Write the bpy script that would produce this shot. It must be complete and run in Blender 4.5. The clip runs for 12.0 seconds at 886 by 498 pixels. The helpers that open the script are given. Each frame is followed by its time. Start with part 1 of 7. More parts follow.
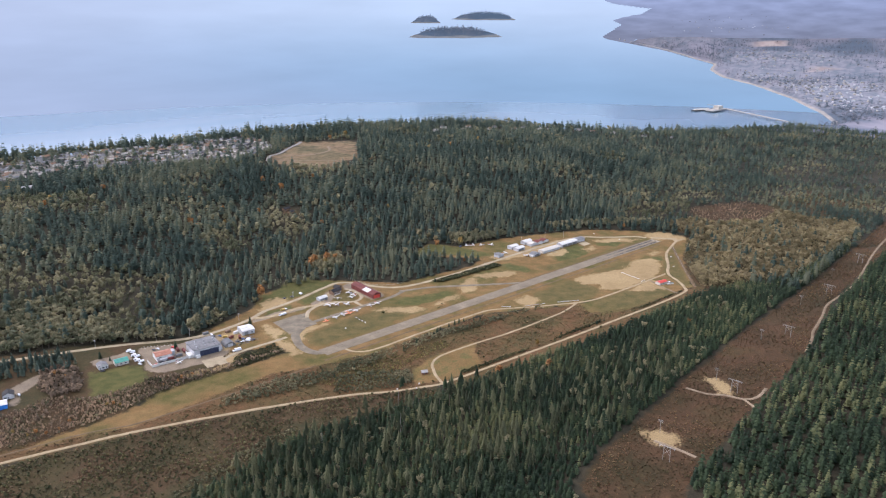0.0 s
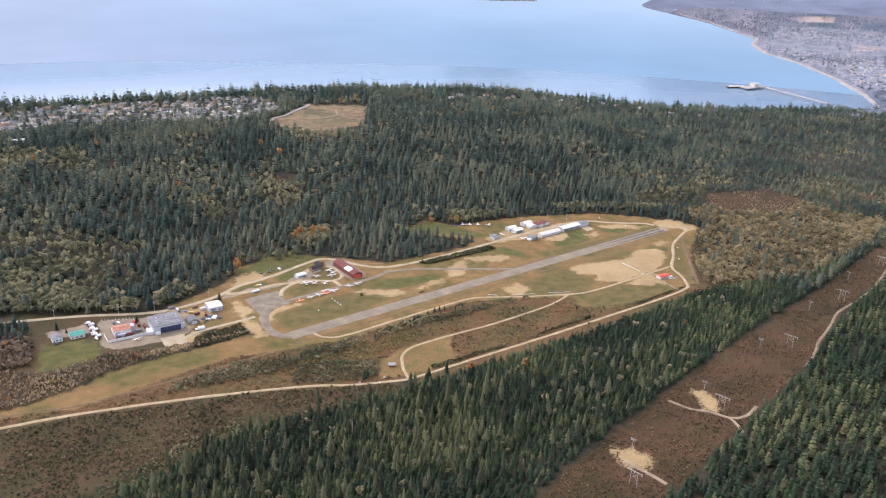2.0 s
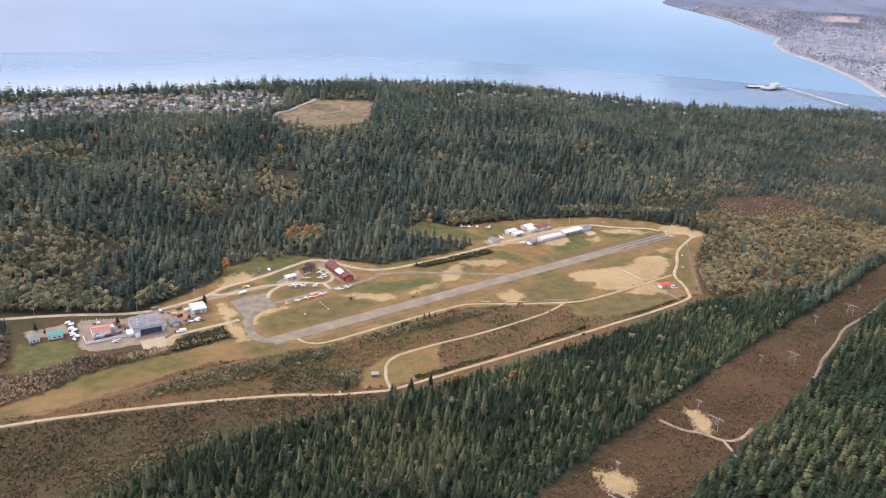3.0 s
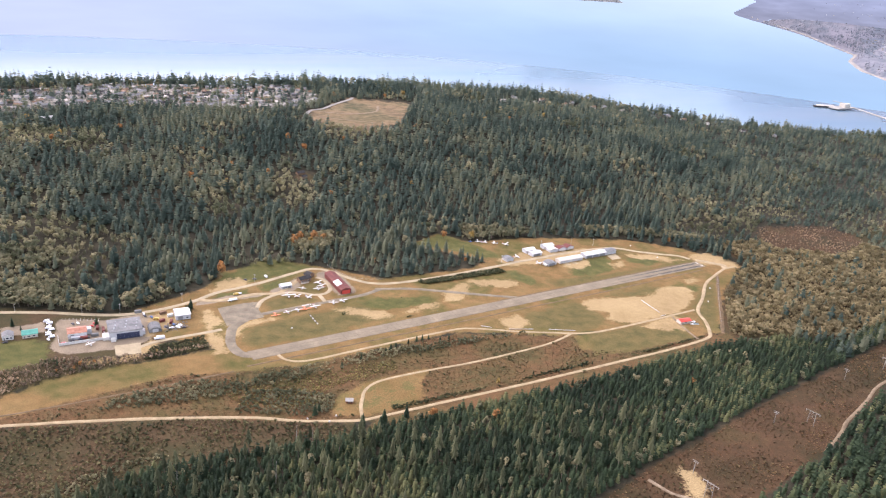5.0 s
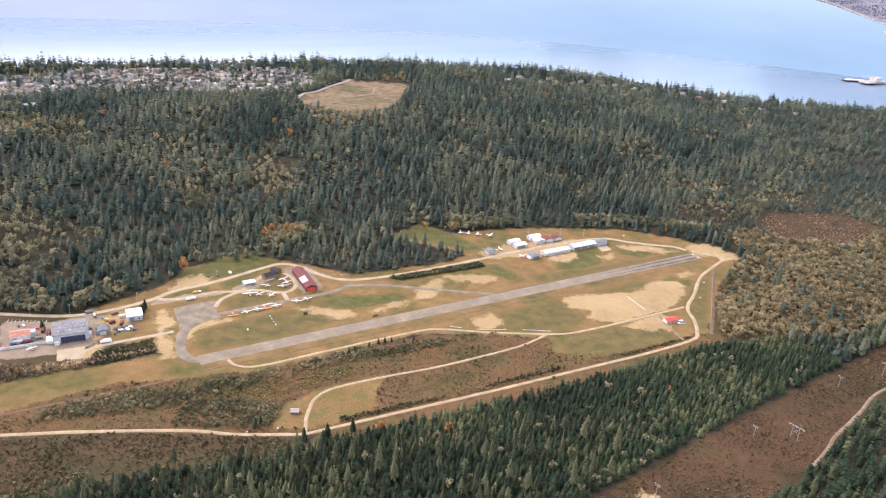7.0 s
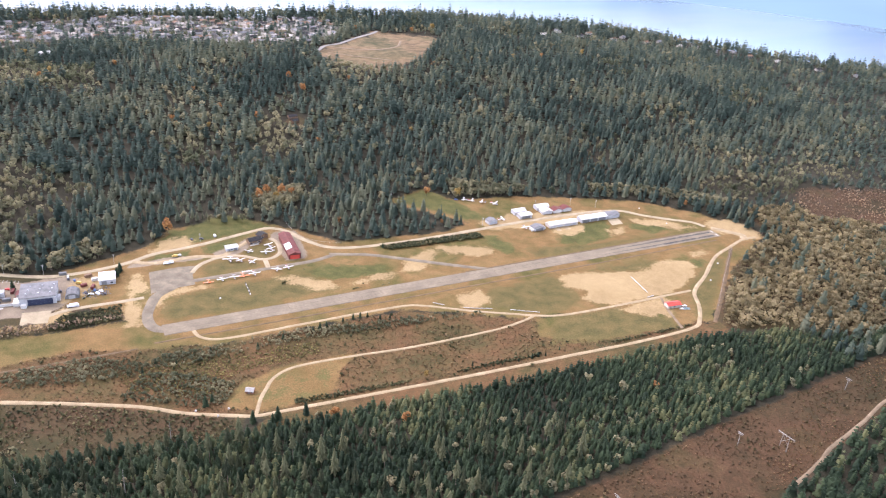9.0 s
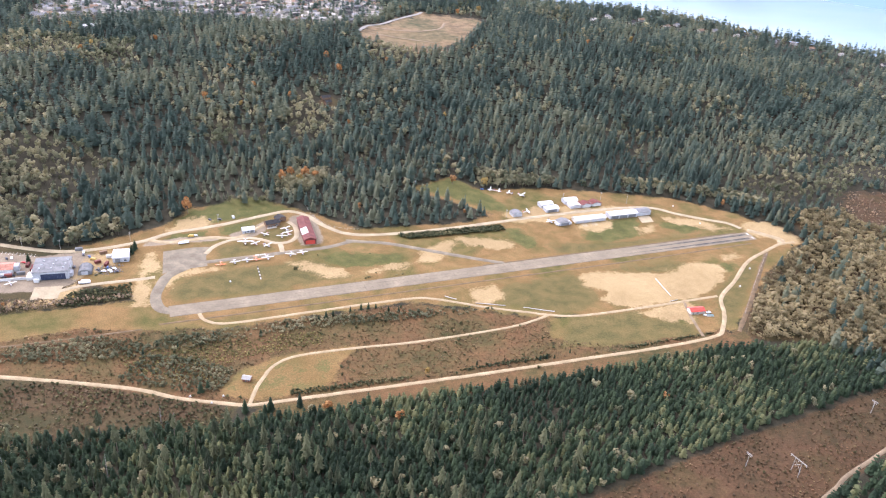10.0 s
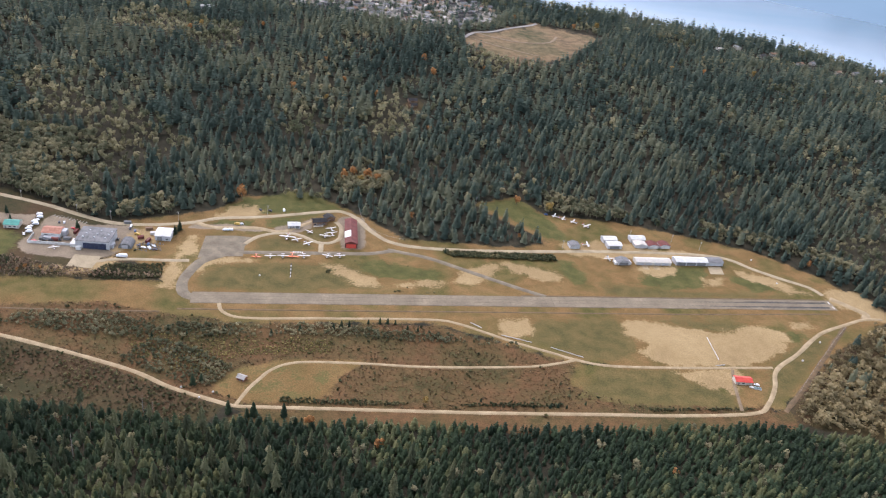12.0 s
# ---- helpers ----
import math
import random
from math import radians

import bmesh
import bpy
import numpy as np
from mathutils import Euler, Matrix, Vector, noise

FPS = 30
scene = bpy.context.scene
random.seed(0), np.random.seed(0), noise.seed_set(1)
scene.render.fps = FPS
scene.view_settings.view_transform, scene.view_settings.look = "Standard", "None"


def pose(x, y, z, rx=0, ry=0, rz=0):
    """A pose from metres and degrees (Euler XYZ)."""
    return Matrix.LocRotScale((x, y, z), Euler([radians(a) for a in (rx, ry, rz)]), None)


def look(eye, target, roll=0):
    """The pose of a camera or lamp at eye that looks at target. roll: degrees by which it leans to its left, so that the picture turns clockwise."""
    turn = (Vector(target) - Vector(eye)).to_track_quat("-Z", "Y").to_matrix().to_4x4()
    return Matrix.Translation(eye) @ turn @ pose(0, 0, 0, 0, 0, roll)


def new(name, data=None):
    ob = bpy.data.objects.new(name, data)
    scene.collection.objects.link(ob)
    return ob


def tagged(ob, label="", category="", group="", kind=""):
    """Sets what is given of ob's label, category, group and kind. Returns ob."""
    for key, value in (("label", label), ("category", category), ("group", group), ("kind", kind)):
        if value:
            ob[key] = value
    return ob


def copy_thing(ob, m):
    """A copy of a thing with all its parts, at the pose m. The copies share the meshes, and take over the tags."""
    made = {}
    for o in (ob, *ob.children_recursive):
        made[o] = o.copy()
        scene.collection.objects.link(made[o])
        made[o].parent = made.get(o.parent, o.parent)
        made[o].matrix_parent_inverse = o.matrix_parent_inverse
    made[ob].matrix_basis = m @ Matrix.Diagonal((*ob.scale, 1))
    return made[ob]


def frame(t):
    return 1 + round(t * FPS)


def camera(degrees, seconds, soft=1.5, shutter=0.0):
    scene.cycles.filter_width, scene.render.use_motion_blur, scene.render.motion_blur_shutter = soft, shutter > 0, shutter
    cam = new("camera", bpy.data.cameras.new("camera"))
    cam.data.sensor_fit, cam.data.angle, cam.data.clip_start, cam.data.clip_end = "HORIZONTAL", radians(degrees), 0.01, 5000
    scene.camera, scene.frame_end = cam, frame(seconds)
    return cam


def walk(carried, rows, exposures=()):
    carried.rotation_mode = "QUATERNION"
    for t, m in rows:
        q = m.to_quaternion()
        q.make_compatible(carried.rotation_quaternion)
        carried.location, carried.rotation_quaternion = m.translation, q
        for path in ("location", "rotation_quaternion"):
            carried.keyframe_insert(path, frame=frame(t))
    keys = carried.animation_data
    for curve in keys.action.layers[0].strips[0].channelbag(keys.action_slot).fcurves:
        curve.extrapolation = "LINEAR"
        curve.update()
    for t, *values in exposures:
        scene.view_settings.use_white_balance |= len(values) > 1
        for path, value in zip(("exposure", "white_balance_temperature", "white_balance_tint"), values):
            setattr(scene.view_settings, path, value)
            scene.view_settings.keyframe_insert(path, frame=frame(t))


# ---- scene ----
cam = camera(58.1, 12.0, 1.15)
METRES, EYE, TILT, LEAN, TURN = 465.0, 337.6, 0.0, 0.0, -39.9
ROWS = [
    (0.0, 0.00060, 0.00190, -0.00110, 0.02, -17.77, -0.06),
    (0.5, 0.02570, 0.03290, 0.00090, 0.80, -19.12, -0.58),
    (1.0, 0.05100, 0.06390, 0.00280, 1.10, -19.83, -1.05),
    (1.5, 0.07650, 0.09500, 0.00470, 1.95, -20.02, -1.51),
    (2.0, 0.10220, 0.12620, 0.00650, 3.01, -20.47, -2.09),
    (2.5, 0.12810, 0.15740, 0.00820, 3.83, -20.55, -2.24),
    (3.0, 0.15410, 0.18870, 0.01000, 4.61, -20.94, -2.70),
    (3.5, 0.18030, 0.22010, 0.01170, 6.04, -20.88, -3.17),
    (5.5, 0.28620, 0.34650, 0.01840, 10.99, -22.26, -3.86),
    (6.0, 0.31290, 0.37840, 0.02000, 11.48, -24.23, -2.36),
    (6.5, 0.33970, 0.41040, 0.02170, 11.42, -23.84, -2.60),
    (7.0, 0.36660, 0.44250, 0.02340, 11.81, -23.06, -3.49),
    (9.0, 0.47430, 0.57230, 0.03060, 16.33, -26.83, -3.56),
    (9.5, 0.50117, 0.60506, 0.03260, 18.75, -27.29, -3.61),
    (10.0, 0.52799, 0.63787, 0.03459, 20.94, -28.47, -4.06),
    (10.5, 0.55467, 0.67079, 0.03658, 23.54, -28.27, -5.09),
    (11.0, 0.58123, 0.70379, 0.03876, 26.45, -29.17, -6.38),
    (11.5, 0.60768, 0.73688, 0.04094, 30.96, -29.57, -7.81),
    (12.0, 0.63398, 0.77008, 0.04330, 32.47, -29.20, -6.88),
]
EXPOSURES = [(0.0, -0.45, 5520, 16), (2.0, -0.2, 5650, 17), (3.5, -0.14, 5760, 18), (5.5, 0.1, 5860, 20), (7.0, 0.08, 5860, 20), (9.0, 0.22, 5600, 21), (9.5, 0.36, 5480, 20), (10.5, 0.32, 5500, 18), (11.0, 0.25, 5500, 16), (12.0, -0.38, 5600, 15)]
walk(cam, [(t, pose(0, 0, EYE, TILT, LEAN, TURN) @ pose(METRES * x, METRES * y, METRES * z, 90 + pitch, roll, yaw)) for t, x, y, z, yaw, pitch, roll in ROWS],
     EXPOSURES)

# ---------------------------------------------------------------- world and light
SUN_AZ, SUN_EL = radians(-28.0), radians(36.0)      # azimuth from +y towards +x
world = bpy.data.worlds.new("overcast_sky")
scene.world = world
world.use_nodes = True
wn, wl = world.node_tree.nodes, world.node_tree.links
sky = wn.new("ShaderNodeTexSky")
sky.sky_type, sky.sun_disc = "NISHITA", False
sky.sun_elevation, sky.sun_rotation = SUN_EL, SUN_AZ
sky.air_density, sky.dust_density = 1.0, 2.5
wtc, wns, wrp, wmx = wn.new("ShaderNodeTexCoord"), wn.new("ShaderNodeTexNoise"), wn.new("ShaderNodeValToRGB"), wn.new("ShaderNodeMixRGB")
wns.inputs["Scale"].default_value, wns.inputs["Detail"].default_value = 2.2, 5.0
wrp.color_ramp.elements[0].position, wrp.color_ramp.elements[0].color = 0.25, (0.55, 0.55, 0.55, 1)
wrp.color_ramp.elements[1].position, wrp.color_ramp.elements[1].color = 0.65, (0.92, 0.92, 0.92, 1)
# the cloud is brighter towards the hazy horizon and round the veiled sun
wsep, wpw, whz, wgl, wdot, wgm = wn.new("ShaderNodeSeparateXYZ"), wn.new("ShaderNodeMapRange"), wn.new("ShaderNodeMixRGB"), wn.new("ShaderNodeMixRGB"), wn.new("ShaderNodeVectorMath"), wn.new("ShaderNodeMapRange")
wpw.interpolation_type = "SMOOTHERSTEP"
wpw.inputs["From Min"].default_value, wpw.inputs["From Max"].default_value, wpw.inputs["To Min"].default_value, wpw.inputs["To Max"].default_value = 0.0, 0.6, 1.0, 0.0
whz.inputs[1].default_value, whz.inputs[2].default_value = (9.5, 10.0, 11.4, 1), (42.5, 45.5, 48.0, 1)
wdot.operation = "DOT_PRODUCT"
wdot.inputs[1].default_value = (math.sin(SUN_AZ) * math.cos(SUN_EL), math.cos(SUN_AZ) * math.cos(SUN_EL), math.sin(SUN_EL))
wgm.inputs["From Min"].default_value, wgm.inputs["From Max"].default_value, wgm.inputs["To Max"].default_value = 0.3, 0.95, 0.75
wgl.inputs[2].default_value = (74.0, 65.0, 63.0, 1)
wl.new(wtc.outputs["Generated"], wsep.inputs[0])
wl.new(wsep.outputs["Z"], wpw.inputs["Value"])
wl.new(wpw.outputs["Result"], whz.inputs[0])
wl.new(wtc.outputs["Generated"], wdot.inputs[0])
wl.new(wdot.outputs["Value"], wgm.inputs["Value"])
wl.new(wgm.outputs["Result"], wgl.inputs[0])
wl.new(whz.outputs["Color"], wgl.inputs[1])
wl.new(wgl.outputs["Color"], wmx.inputs[2])
wl.new(wtc.outputs["Generated"], wns.inputs["Vector"])
wl.new(wns.outputs["Fac"], wrp.inputs["Fac"])
wl.new(wrp.outputs["Color"], wmx.inputs["Fac"])
wl.new(sky.outputs["Color"], wmx.inputs[1])
wl.new(wmx.outputs["Color"], wn["Background"].inputs["Color"])
wn["Background"].inputs["Strength"].default_value = 0.1
sun = new("sun", bpy.data.lights.new("sun", "SUN"))
sun.data.energy, sun.data.angle, sun.data.color = 2.0, radians(10), (1.0, 0.93, 0.84)
sd = Vector((math.sin(SUN_AZ) * math.cos(SUN_EL), math.cos(SUN_AZ) * math.cos(SUN_EL), math.sin(SUN_EL)))
sun.matrix_world = look(sd * 3000 + Vector((500, 600, 0)), (500, 600, 0))


# ---------------------------------------------------------------- materials
def material(name, dark, light, scale=0.1, rough=0.9, bump=0.3, fine=8.0, metal=0.0, attr="", spread=0.0, island=False, third=None, leaf=0.0):
    """Two colours mixed by noise at two scales, with fine relief; attr: a float attribute that shifts the mix."""
    m = bpy.data.materials.new(name)
    m.use_nodes = True
    n, l = m.node_tree.nodes, m.node_tree.links
    b = n["Principled BSDF"]
    b.inputs["Roughness"].default_value, b.inputs["Metallic"].default_value = rough, metal
    b.inputs["Specular IOR Level"].default_value = 0.25
    geo = n.new("ShaderNodeNewGeometry")
    big, small, add = n.new("ShaderNodeTexNoise"), n.new("ShaderNodeTexNoise"), n.new("ShaderNodeMath")
    big.inputs["Scale"].default_value, big.inputs["Detail"].default_value = scale, 4
    small.inputs["Scale"].default_value, small.inputs["Detail"].default_value = scale * fine, 3
    for s in (big, small):
        l.new(geo.outputs["Position"], s.inputs["Vector"])
    add.operation = "MULTIPLY_ADD"
    add.inputs[1].default_value = 0.5
    l.new(small.outputs["Fac"], add.inputs[0])
    l.new(big.outputs["Fac"], add.inputs[2])
    fac = add.outputs[0]
    if attr or island:
        src = n.new("ShaderNodeAttribute") if attr else None
        more = n.new("ShaderNodeMath")
        more.operation = "MULTIPLY_ADD"
        more.inputs[1].default_value = spread
        if attr:
            src.attribute_name = attr
            l.new(src.outputs["Fac"], more.inputs[0])
        else:
            l.new(geo.outputs["Random Per Island"], more.inputs[0])
        l.new(fac, more.inputs[2])
        sub = n.new("ShaderNodeMath")
        sub.operation = "SUBTRACT"
        sub.inputs[1].default_value = spread * 0.5
        l.new(more.outputs[0], sub.inputs[0])
        fac = sub.outputs[0]
    ramp = n.new("ShaderNodeValToRGB")
    e = ramp.color_ramp.elements
    e[0].position, e[0].color = 0.45, (*dark, 1)
    e[1].position, e[1].color = 1.05, (*light, 1)
    if third:
        k = e.new(0.78)
        k.color = (*third, 1)
    l.new(fac, ramp.inputs["Fac"])
    l.new(ramp.outputs["Color"], b.inputs["Base Color"])
    if leaf:
        tr, mx = n.new("ShaderNodeBsdfTranslucent"), n.new("ShaderNodeMixShader")
        mx.inputs[0].default_value = leaf
        l.new(ramp.outputs["Color"], tr.inputs["Color"])
        l.new(b.outputs[0], mx.inputs[1])
        l.new(tr.outputs[0], mx.inputs[2])
        l.new(mx.outputs[0], n["Material Output"].inputs["Surface"])
    if bump:
        bp = n.new("ShaderNodeBump")
        bp.inputs["Strength"].default_value, bp.inputs["Distance"].default_value = bump, 0.3 / scale / fine
        l.new(small.outputs["Fac"], bp.inputs["Height"])
        l.new(bp.outputs["Normal"], b.inputs["Normal"])
    return m


def ground_material():
    """Forest floor, with brush, grass, lush grass and bare sand where the sheet's cover fields say so."""
    m = bpy.data.materials.new("ground_cover")
    m.use_nodes = True
    n, l = m.node_tree.nodes, m.node_tree.links
    b = n["Principled BSDF"]
    b.inputs["Roughness"].default_value, b.inputs["Specular IOR Level"].default_value = 0.95, 0.1
    geo = n.new("ShaderNodeNewGeometry")

    def noise_tex(scale, detail=4.0, stretch=None):
        t = n.new("ShaderNodeTexNoise")
        t.inputs["Scale"].default_value, t.inputs["Detail"].default_value = scale, detail
        if stretch:
            mp = n.new("ShaderNodeMapping")
            mp.inputs["Scale"].default_value = stretch
            l.new(geo.outputs["Position"], mp.inputs["Vector"])
            l.new(mp.outputs["Vector"], t.inputs["Vector"])
        else:
            l.new(geo.outputs["Position"], t.inputs["Vector"])
        return t.outputs["Fac"]

    mid, fine, coarse = noise_tex(0.09, 6), noise_tex(0.6, 5), noise_tex(0.018, 6)

    def two(dark, light, fac, lo=0.35, hi=0.68, third=None):
        r = n.new("ShaderNodeValToRGB")
        e = r.color_ramp.elements
        e[0].position, e[0].color, e[1].position, e[1].color = lo, (*dark, 1), hi, (*light, 1)
        if third:
            e.new((lo + hi) / 2).color = (*third, 1)
        l.new(fac, r.inputs["Fac"])
        return r.outputs["Color"]

    def patches(fac, *cols):
        """Bands of several colours along a noise."""
        r = n.new("ShaderNodeValToRGB")
        e = r.color_ramp.elements
        e[0].position, e[0].color, e[1].position, e[1].color = 0.36, (*cols[0], 1), 0.66, (*cols[-1], 1)
        for k, col in enumerate(cols[1:-1]):
            e.new(0.36 + 0.3 * (k + 1) / (len(cols) - 1)).color = (*col, 1)
        l.new(fac, r.inputs["Fac"])
        return r.outputs["Color"]

    def mixed(a, c, fac):
        x = n.new("ShaderNodeMixRGB")
        if isinstance(fac, float):
            x.inputs[0].default_value = fac
        else:
            l.new(fac, x.inputs[0])
        l.new(a, x.inputs[1])
        l.new(c, x.inputs[2])
        return x.outputs["Color"]

    def field(name, ragged=0.9, soft=0.12):
        """The field's edge, broken up by noise at two scales."""
        a = n.new("ShaderNodeAttribute")
        a.attribute_name = name
        s = n.new("ShaderNodeMath")
        s.operation = "MULTIPLY_ADD"
        s.inputs[1].default_value = ragged
        l.new(mid, s.inputs[0])
        l.new(a.outputs["Fac"], s.inputs[2])
        f = n.new("ShaderNodeMath")
        f.operation = "MULTIPLY_ADD"
        f.inputs[1].default_value = ragged * 0.6
        l.new(fine, f.inputs[0])
        l.new(s.outputs[0], f.inputs[2])
        mr = n.new("ShaderNodeMapRange")
        mr.inputs["From Min"].default_value = 0.5 + ragged * 0.8 - soft
        mr.inputs["From Max"].default_value = 0.5 + ragged * 0.8 + soft
        l.new(f.outputs[0], mr.inputs["Value"])
        return mr.outputs["Result"]

    floor_c = two((0.022, 0.021, 0.013), (0.05, 0.043, 0.026), mid)
    clump = noise_tex(0.16, 5)
    heath_c = mixed(mixed(two((0.026, 0.022, 0.011), (0.097, 0.062, 0.031), fine, 0.34, 0.66, (0.050, 0.036, 0.017)), patches(clump, (0.028, 0.031, 0.013), (0.054, 0.040, 0.018), (0.067, 0.043, 0.021), (0.092, 0.062, 0.029)), 0.5), patches(coarse, (0.028, 0.034, 0.013), (0.056, 0.048, 0.019), (0.073, 0.043, 0.022), (0.078, 0.056, 0.024)), 0.5)
    russet_c = mixed(mixed(two((0.022, 0.017, 0.008), (0.103, 0.060, 0.029), fine, 0.34, 0.66, (0.055, 0.034, 0.016)), patches(clump, (0.021, 0.022, 0.009), (0.047, 0.032, 0.015), (0.075, 0.043, 0.022), (0.093, 0.064, 0.029)), 0.55), patches(coarse, (0.025, 0.026, 0.010), (0.058, 0.037, 0.018), (0.083, 0.044, 0.023), (0.067, 0.047, 0.019)), 0.45)
    brush_c = mixed(mixed(two((0.032, 0.027, 0.012), (0.133, 0.076, 0.035), fine, 0.34, 0.66, (0.072, 0.048, 0.021)), patches(clump, (0.032, 0.035, 0.012), (0.070, 0.053, 0.021), (0.106, 0.064, 0.027), (0.149, 0.085, 0.037)), 0.6), patches(coarse, (0.048, 0.048, 0.016), (0.090, 0.070, 0.025), (0.117, 0.070, 0.028), (0.133, 0.066, 0.029), (0.094, 0.070, 0.027)), 0.45)
    grass_c = mixed(mixed(patches(mid, (0.071, 0.059, 0.018), (0.120, 0.085, 0.029), (0.172, 0.112, 0.043), (0.213, 0.132, 0.055)), patches(fine, (0.088, 0.067, 0.022), (0.135, 0.094, 0.033), (0.187, 0.122, 0.049)), 0.25), patches(coarse, (0.064, 0.069, 0.018), (0.109, 0.086, 0.028), (0.177, 0.103, 0.039), (0.198, 0.124, 0.049), (0.104, 0.090, 0.028)), 0.55)
    olive_c = mixed(patches(mid, (0.071, 0.063, 0.022), (0.102, 0.082, 0.029), (0.137, 0.100, 0.037)), patches(fine, (0.077, 0.066, 0.023), (0.127, 0.098, 0.035)), 0.3)
    lush_c = mixed(patches(mid, (0.055, 0.059, 0.018), (0.080, 0.079, 0.024), (0.111, 0.097, 0.032)), patches(fine, (0.057, 0.059, 0.018), (0.099, 0.088, 0.028)), 0.3)
    sand_c = mixed(mixed(patches(clump, (0.242, 0.171, 0.080), (0.288, 0.208, 0.099), (0.326, 0.239, 0.117)), patches(fine, (0.251, 0.178, 0.084), (0.307, 0.223, 0.109)), 0.35), patches(coarse, (0.186, 0.127, 0.059), (0.279, 0.201, 0.094), (0.344, 0.254, 0.126)), 0.4)
    pave_c = mixed(two((0.150, 0.122, 0.086), (0.250, 0.199, 0.134), mid), two((0.170, 0.137, 0.095), (0.230, 0.182, 0.122), fine), 0.4)
    cut_c = mixed(patches(coarse, (0.055, 0.058, 0.026), (0.145, 0.111, 0.057), (0.196, 0.131, 0.071), (0.094, 0.066, 0.039)), patches(mid, (0.062, 0.058, 0.027), (0.145, 0.104, 0.054), (0.211, 0.154, 0.084)), 0.5)
    town_c = two((0.10, 0.10, 0.06), (0.30, 0.27, 0.23), mid, 0.3, 0.6)
    c = floor_c
    for name, col in (("heath", heath_c), ("russet", russet_c), ("brush", brush_c), ("grass", grass_c), ("olive", olive_c), ("lush", lush_c), ("cut", cut_c), ("gravel", pave_c), ("sand", sand_c), ("town", town_c)):
        c = mixed(c, col, field(name, 1.25 if name in ("sand", "olive", "lush") else 0.9))
    speck, sr, sm = noise_tex(1.0, 4), n.new("ShaderNodeMapRange"), n.new("ShaderNodeMixRGB")
    sr.inputs["From Min"].default_value, sr.inputs["From Max"].default_value, sr.inputs["To Min"].default_value, sr.inputs["To Max"].default_value = 0.3, 0.7, 0.76, 1.24
    l.new(speck, sr.inputs["Value"])
    sm.blend_type = "MULTIPLY"
    sm.inputs[0].default_value = 1.0
    l.new(c, sm.inputs[1])
    l.new(sr.outputs["Result"], sm.inputs[2])
    l.new(sm.outputs["Color"], b.inputs["Base Color"])
    bp = n.new("ShaderNodeBump")
    bp.inputs["Strength"].default_value, bp.inputs["Distance"].default_value = 0.5, 0.5
    l.new(fine, bp.inputs["Height"])
    l.new(bp.outputs["Normal"], b.inputs["Normal"])
    return m


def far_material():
    """Far land with distance haze put into its mauve-grey colours, and pale streets and fields where its cover fields
    say so.
    """
    m = bpy.data.materials.new("hazed_far_land")
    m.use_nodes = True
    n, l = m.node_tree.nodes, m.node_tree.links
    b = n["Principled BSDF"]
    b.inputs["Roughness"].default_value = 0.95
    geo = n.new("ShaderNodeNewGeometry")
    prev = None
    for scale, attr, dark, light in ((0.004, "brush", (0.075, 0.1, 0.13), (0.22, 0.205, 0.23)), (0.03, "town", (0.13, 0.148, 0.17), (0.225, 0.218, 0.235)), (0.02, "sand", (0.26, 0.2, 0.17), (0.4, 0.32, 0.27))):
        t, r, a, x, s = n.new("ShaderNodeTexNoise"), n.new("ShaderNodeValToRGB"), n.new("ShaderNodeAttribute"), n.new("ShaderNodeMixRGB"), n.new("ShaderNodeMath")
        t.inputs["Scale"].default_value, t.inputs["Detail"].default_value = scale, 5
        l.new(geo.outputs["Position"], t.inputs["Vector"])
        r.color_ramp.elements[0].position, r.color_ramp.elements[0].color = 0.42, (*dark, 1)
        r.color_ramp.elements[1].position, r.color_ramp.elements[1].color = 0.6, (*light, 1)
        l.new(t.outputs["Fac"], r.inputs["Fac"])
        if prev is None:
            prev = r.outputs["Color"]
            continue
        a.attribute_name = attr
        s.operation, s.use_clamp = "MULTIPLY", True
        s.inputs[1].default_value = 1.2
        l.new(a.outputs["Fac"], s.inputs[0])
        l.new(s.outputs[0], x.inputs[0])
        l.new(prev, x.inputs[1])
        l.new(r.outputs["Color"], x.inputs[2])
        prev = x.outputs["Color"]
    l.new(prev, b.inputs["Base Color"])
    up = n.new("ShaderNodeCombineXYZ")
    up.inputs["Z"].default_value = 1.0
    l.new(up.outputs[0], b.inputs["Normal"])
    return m


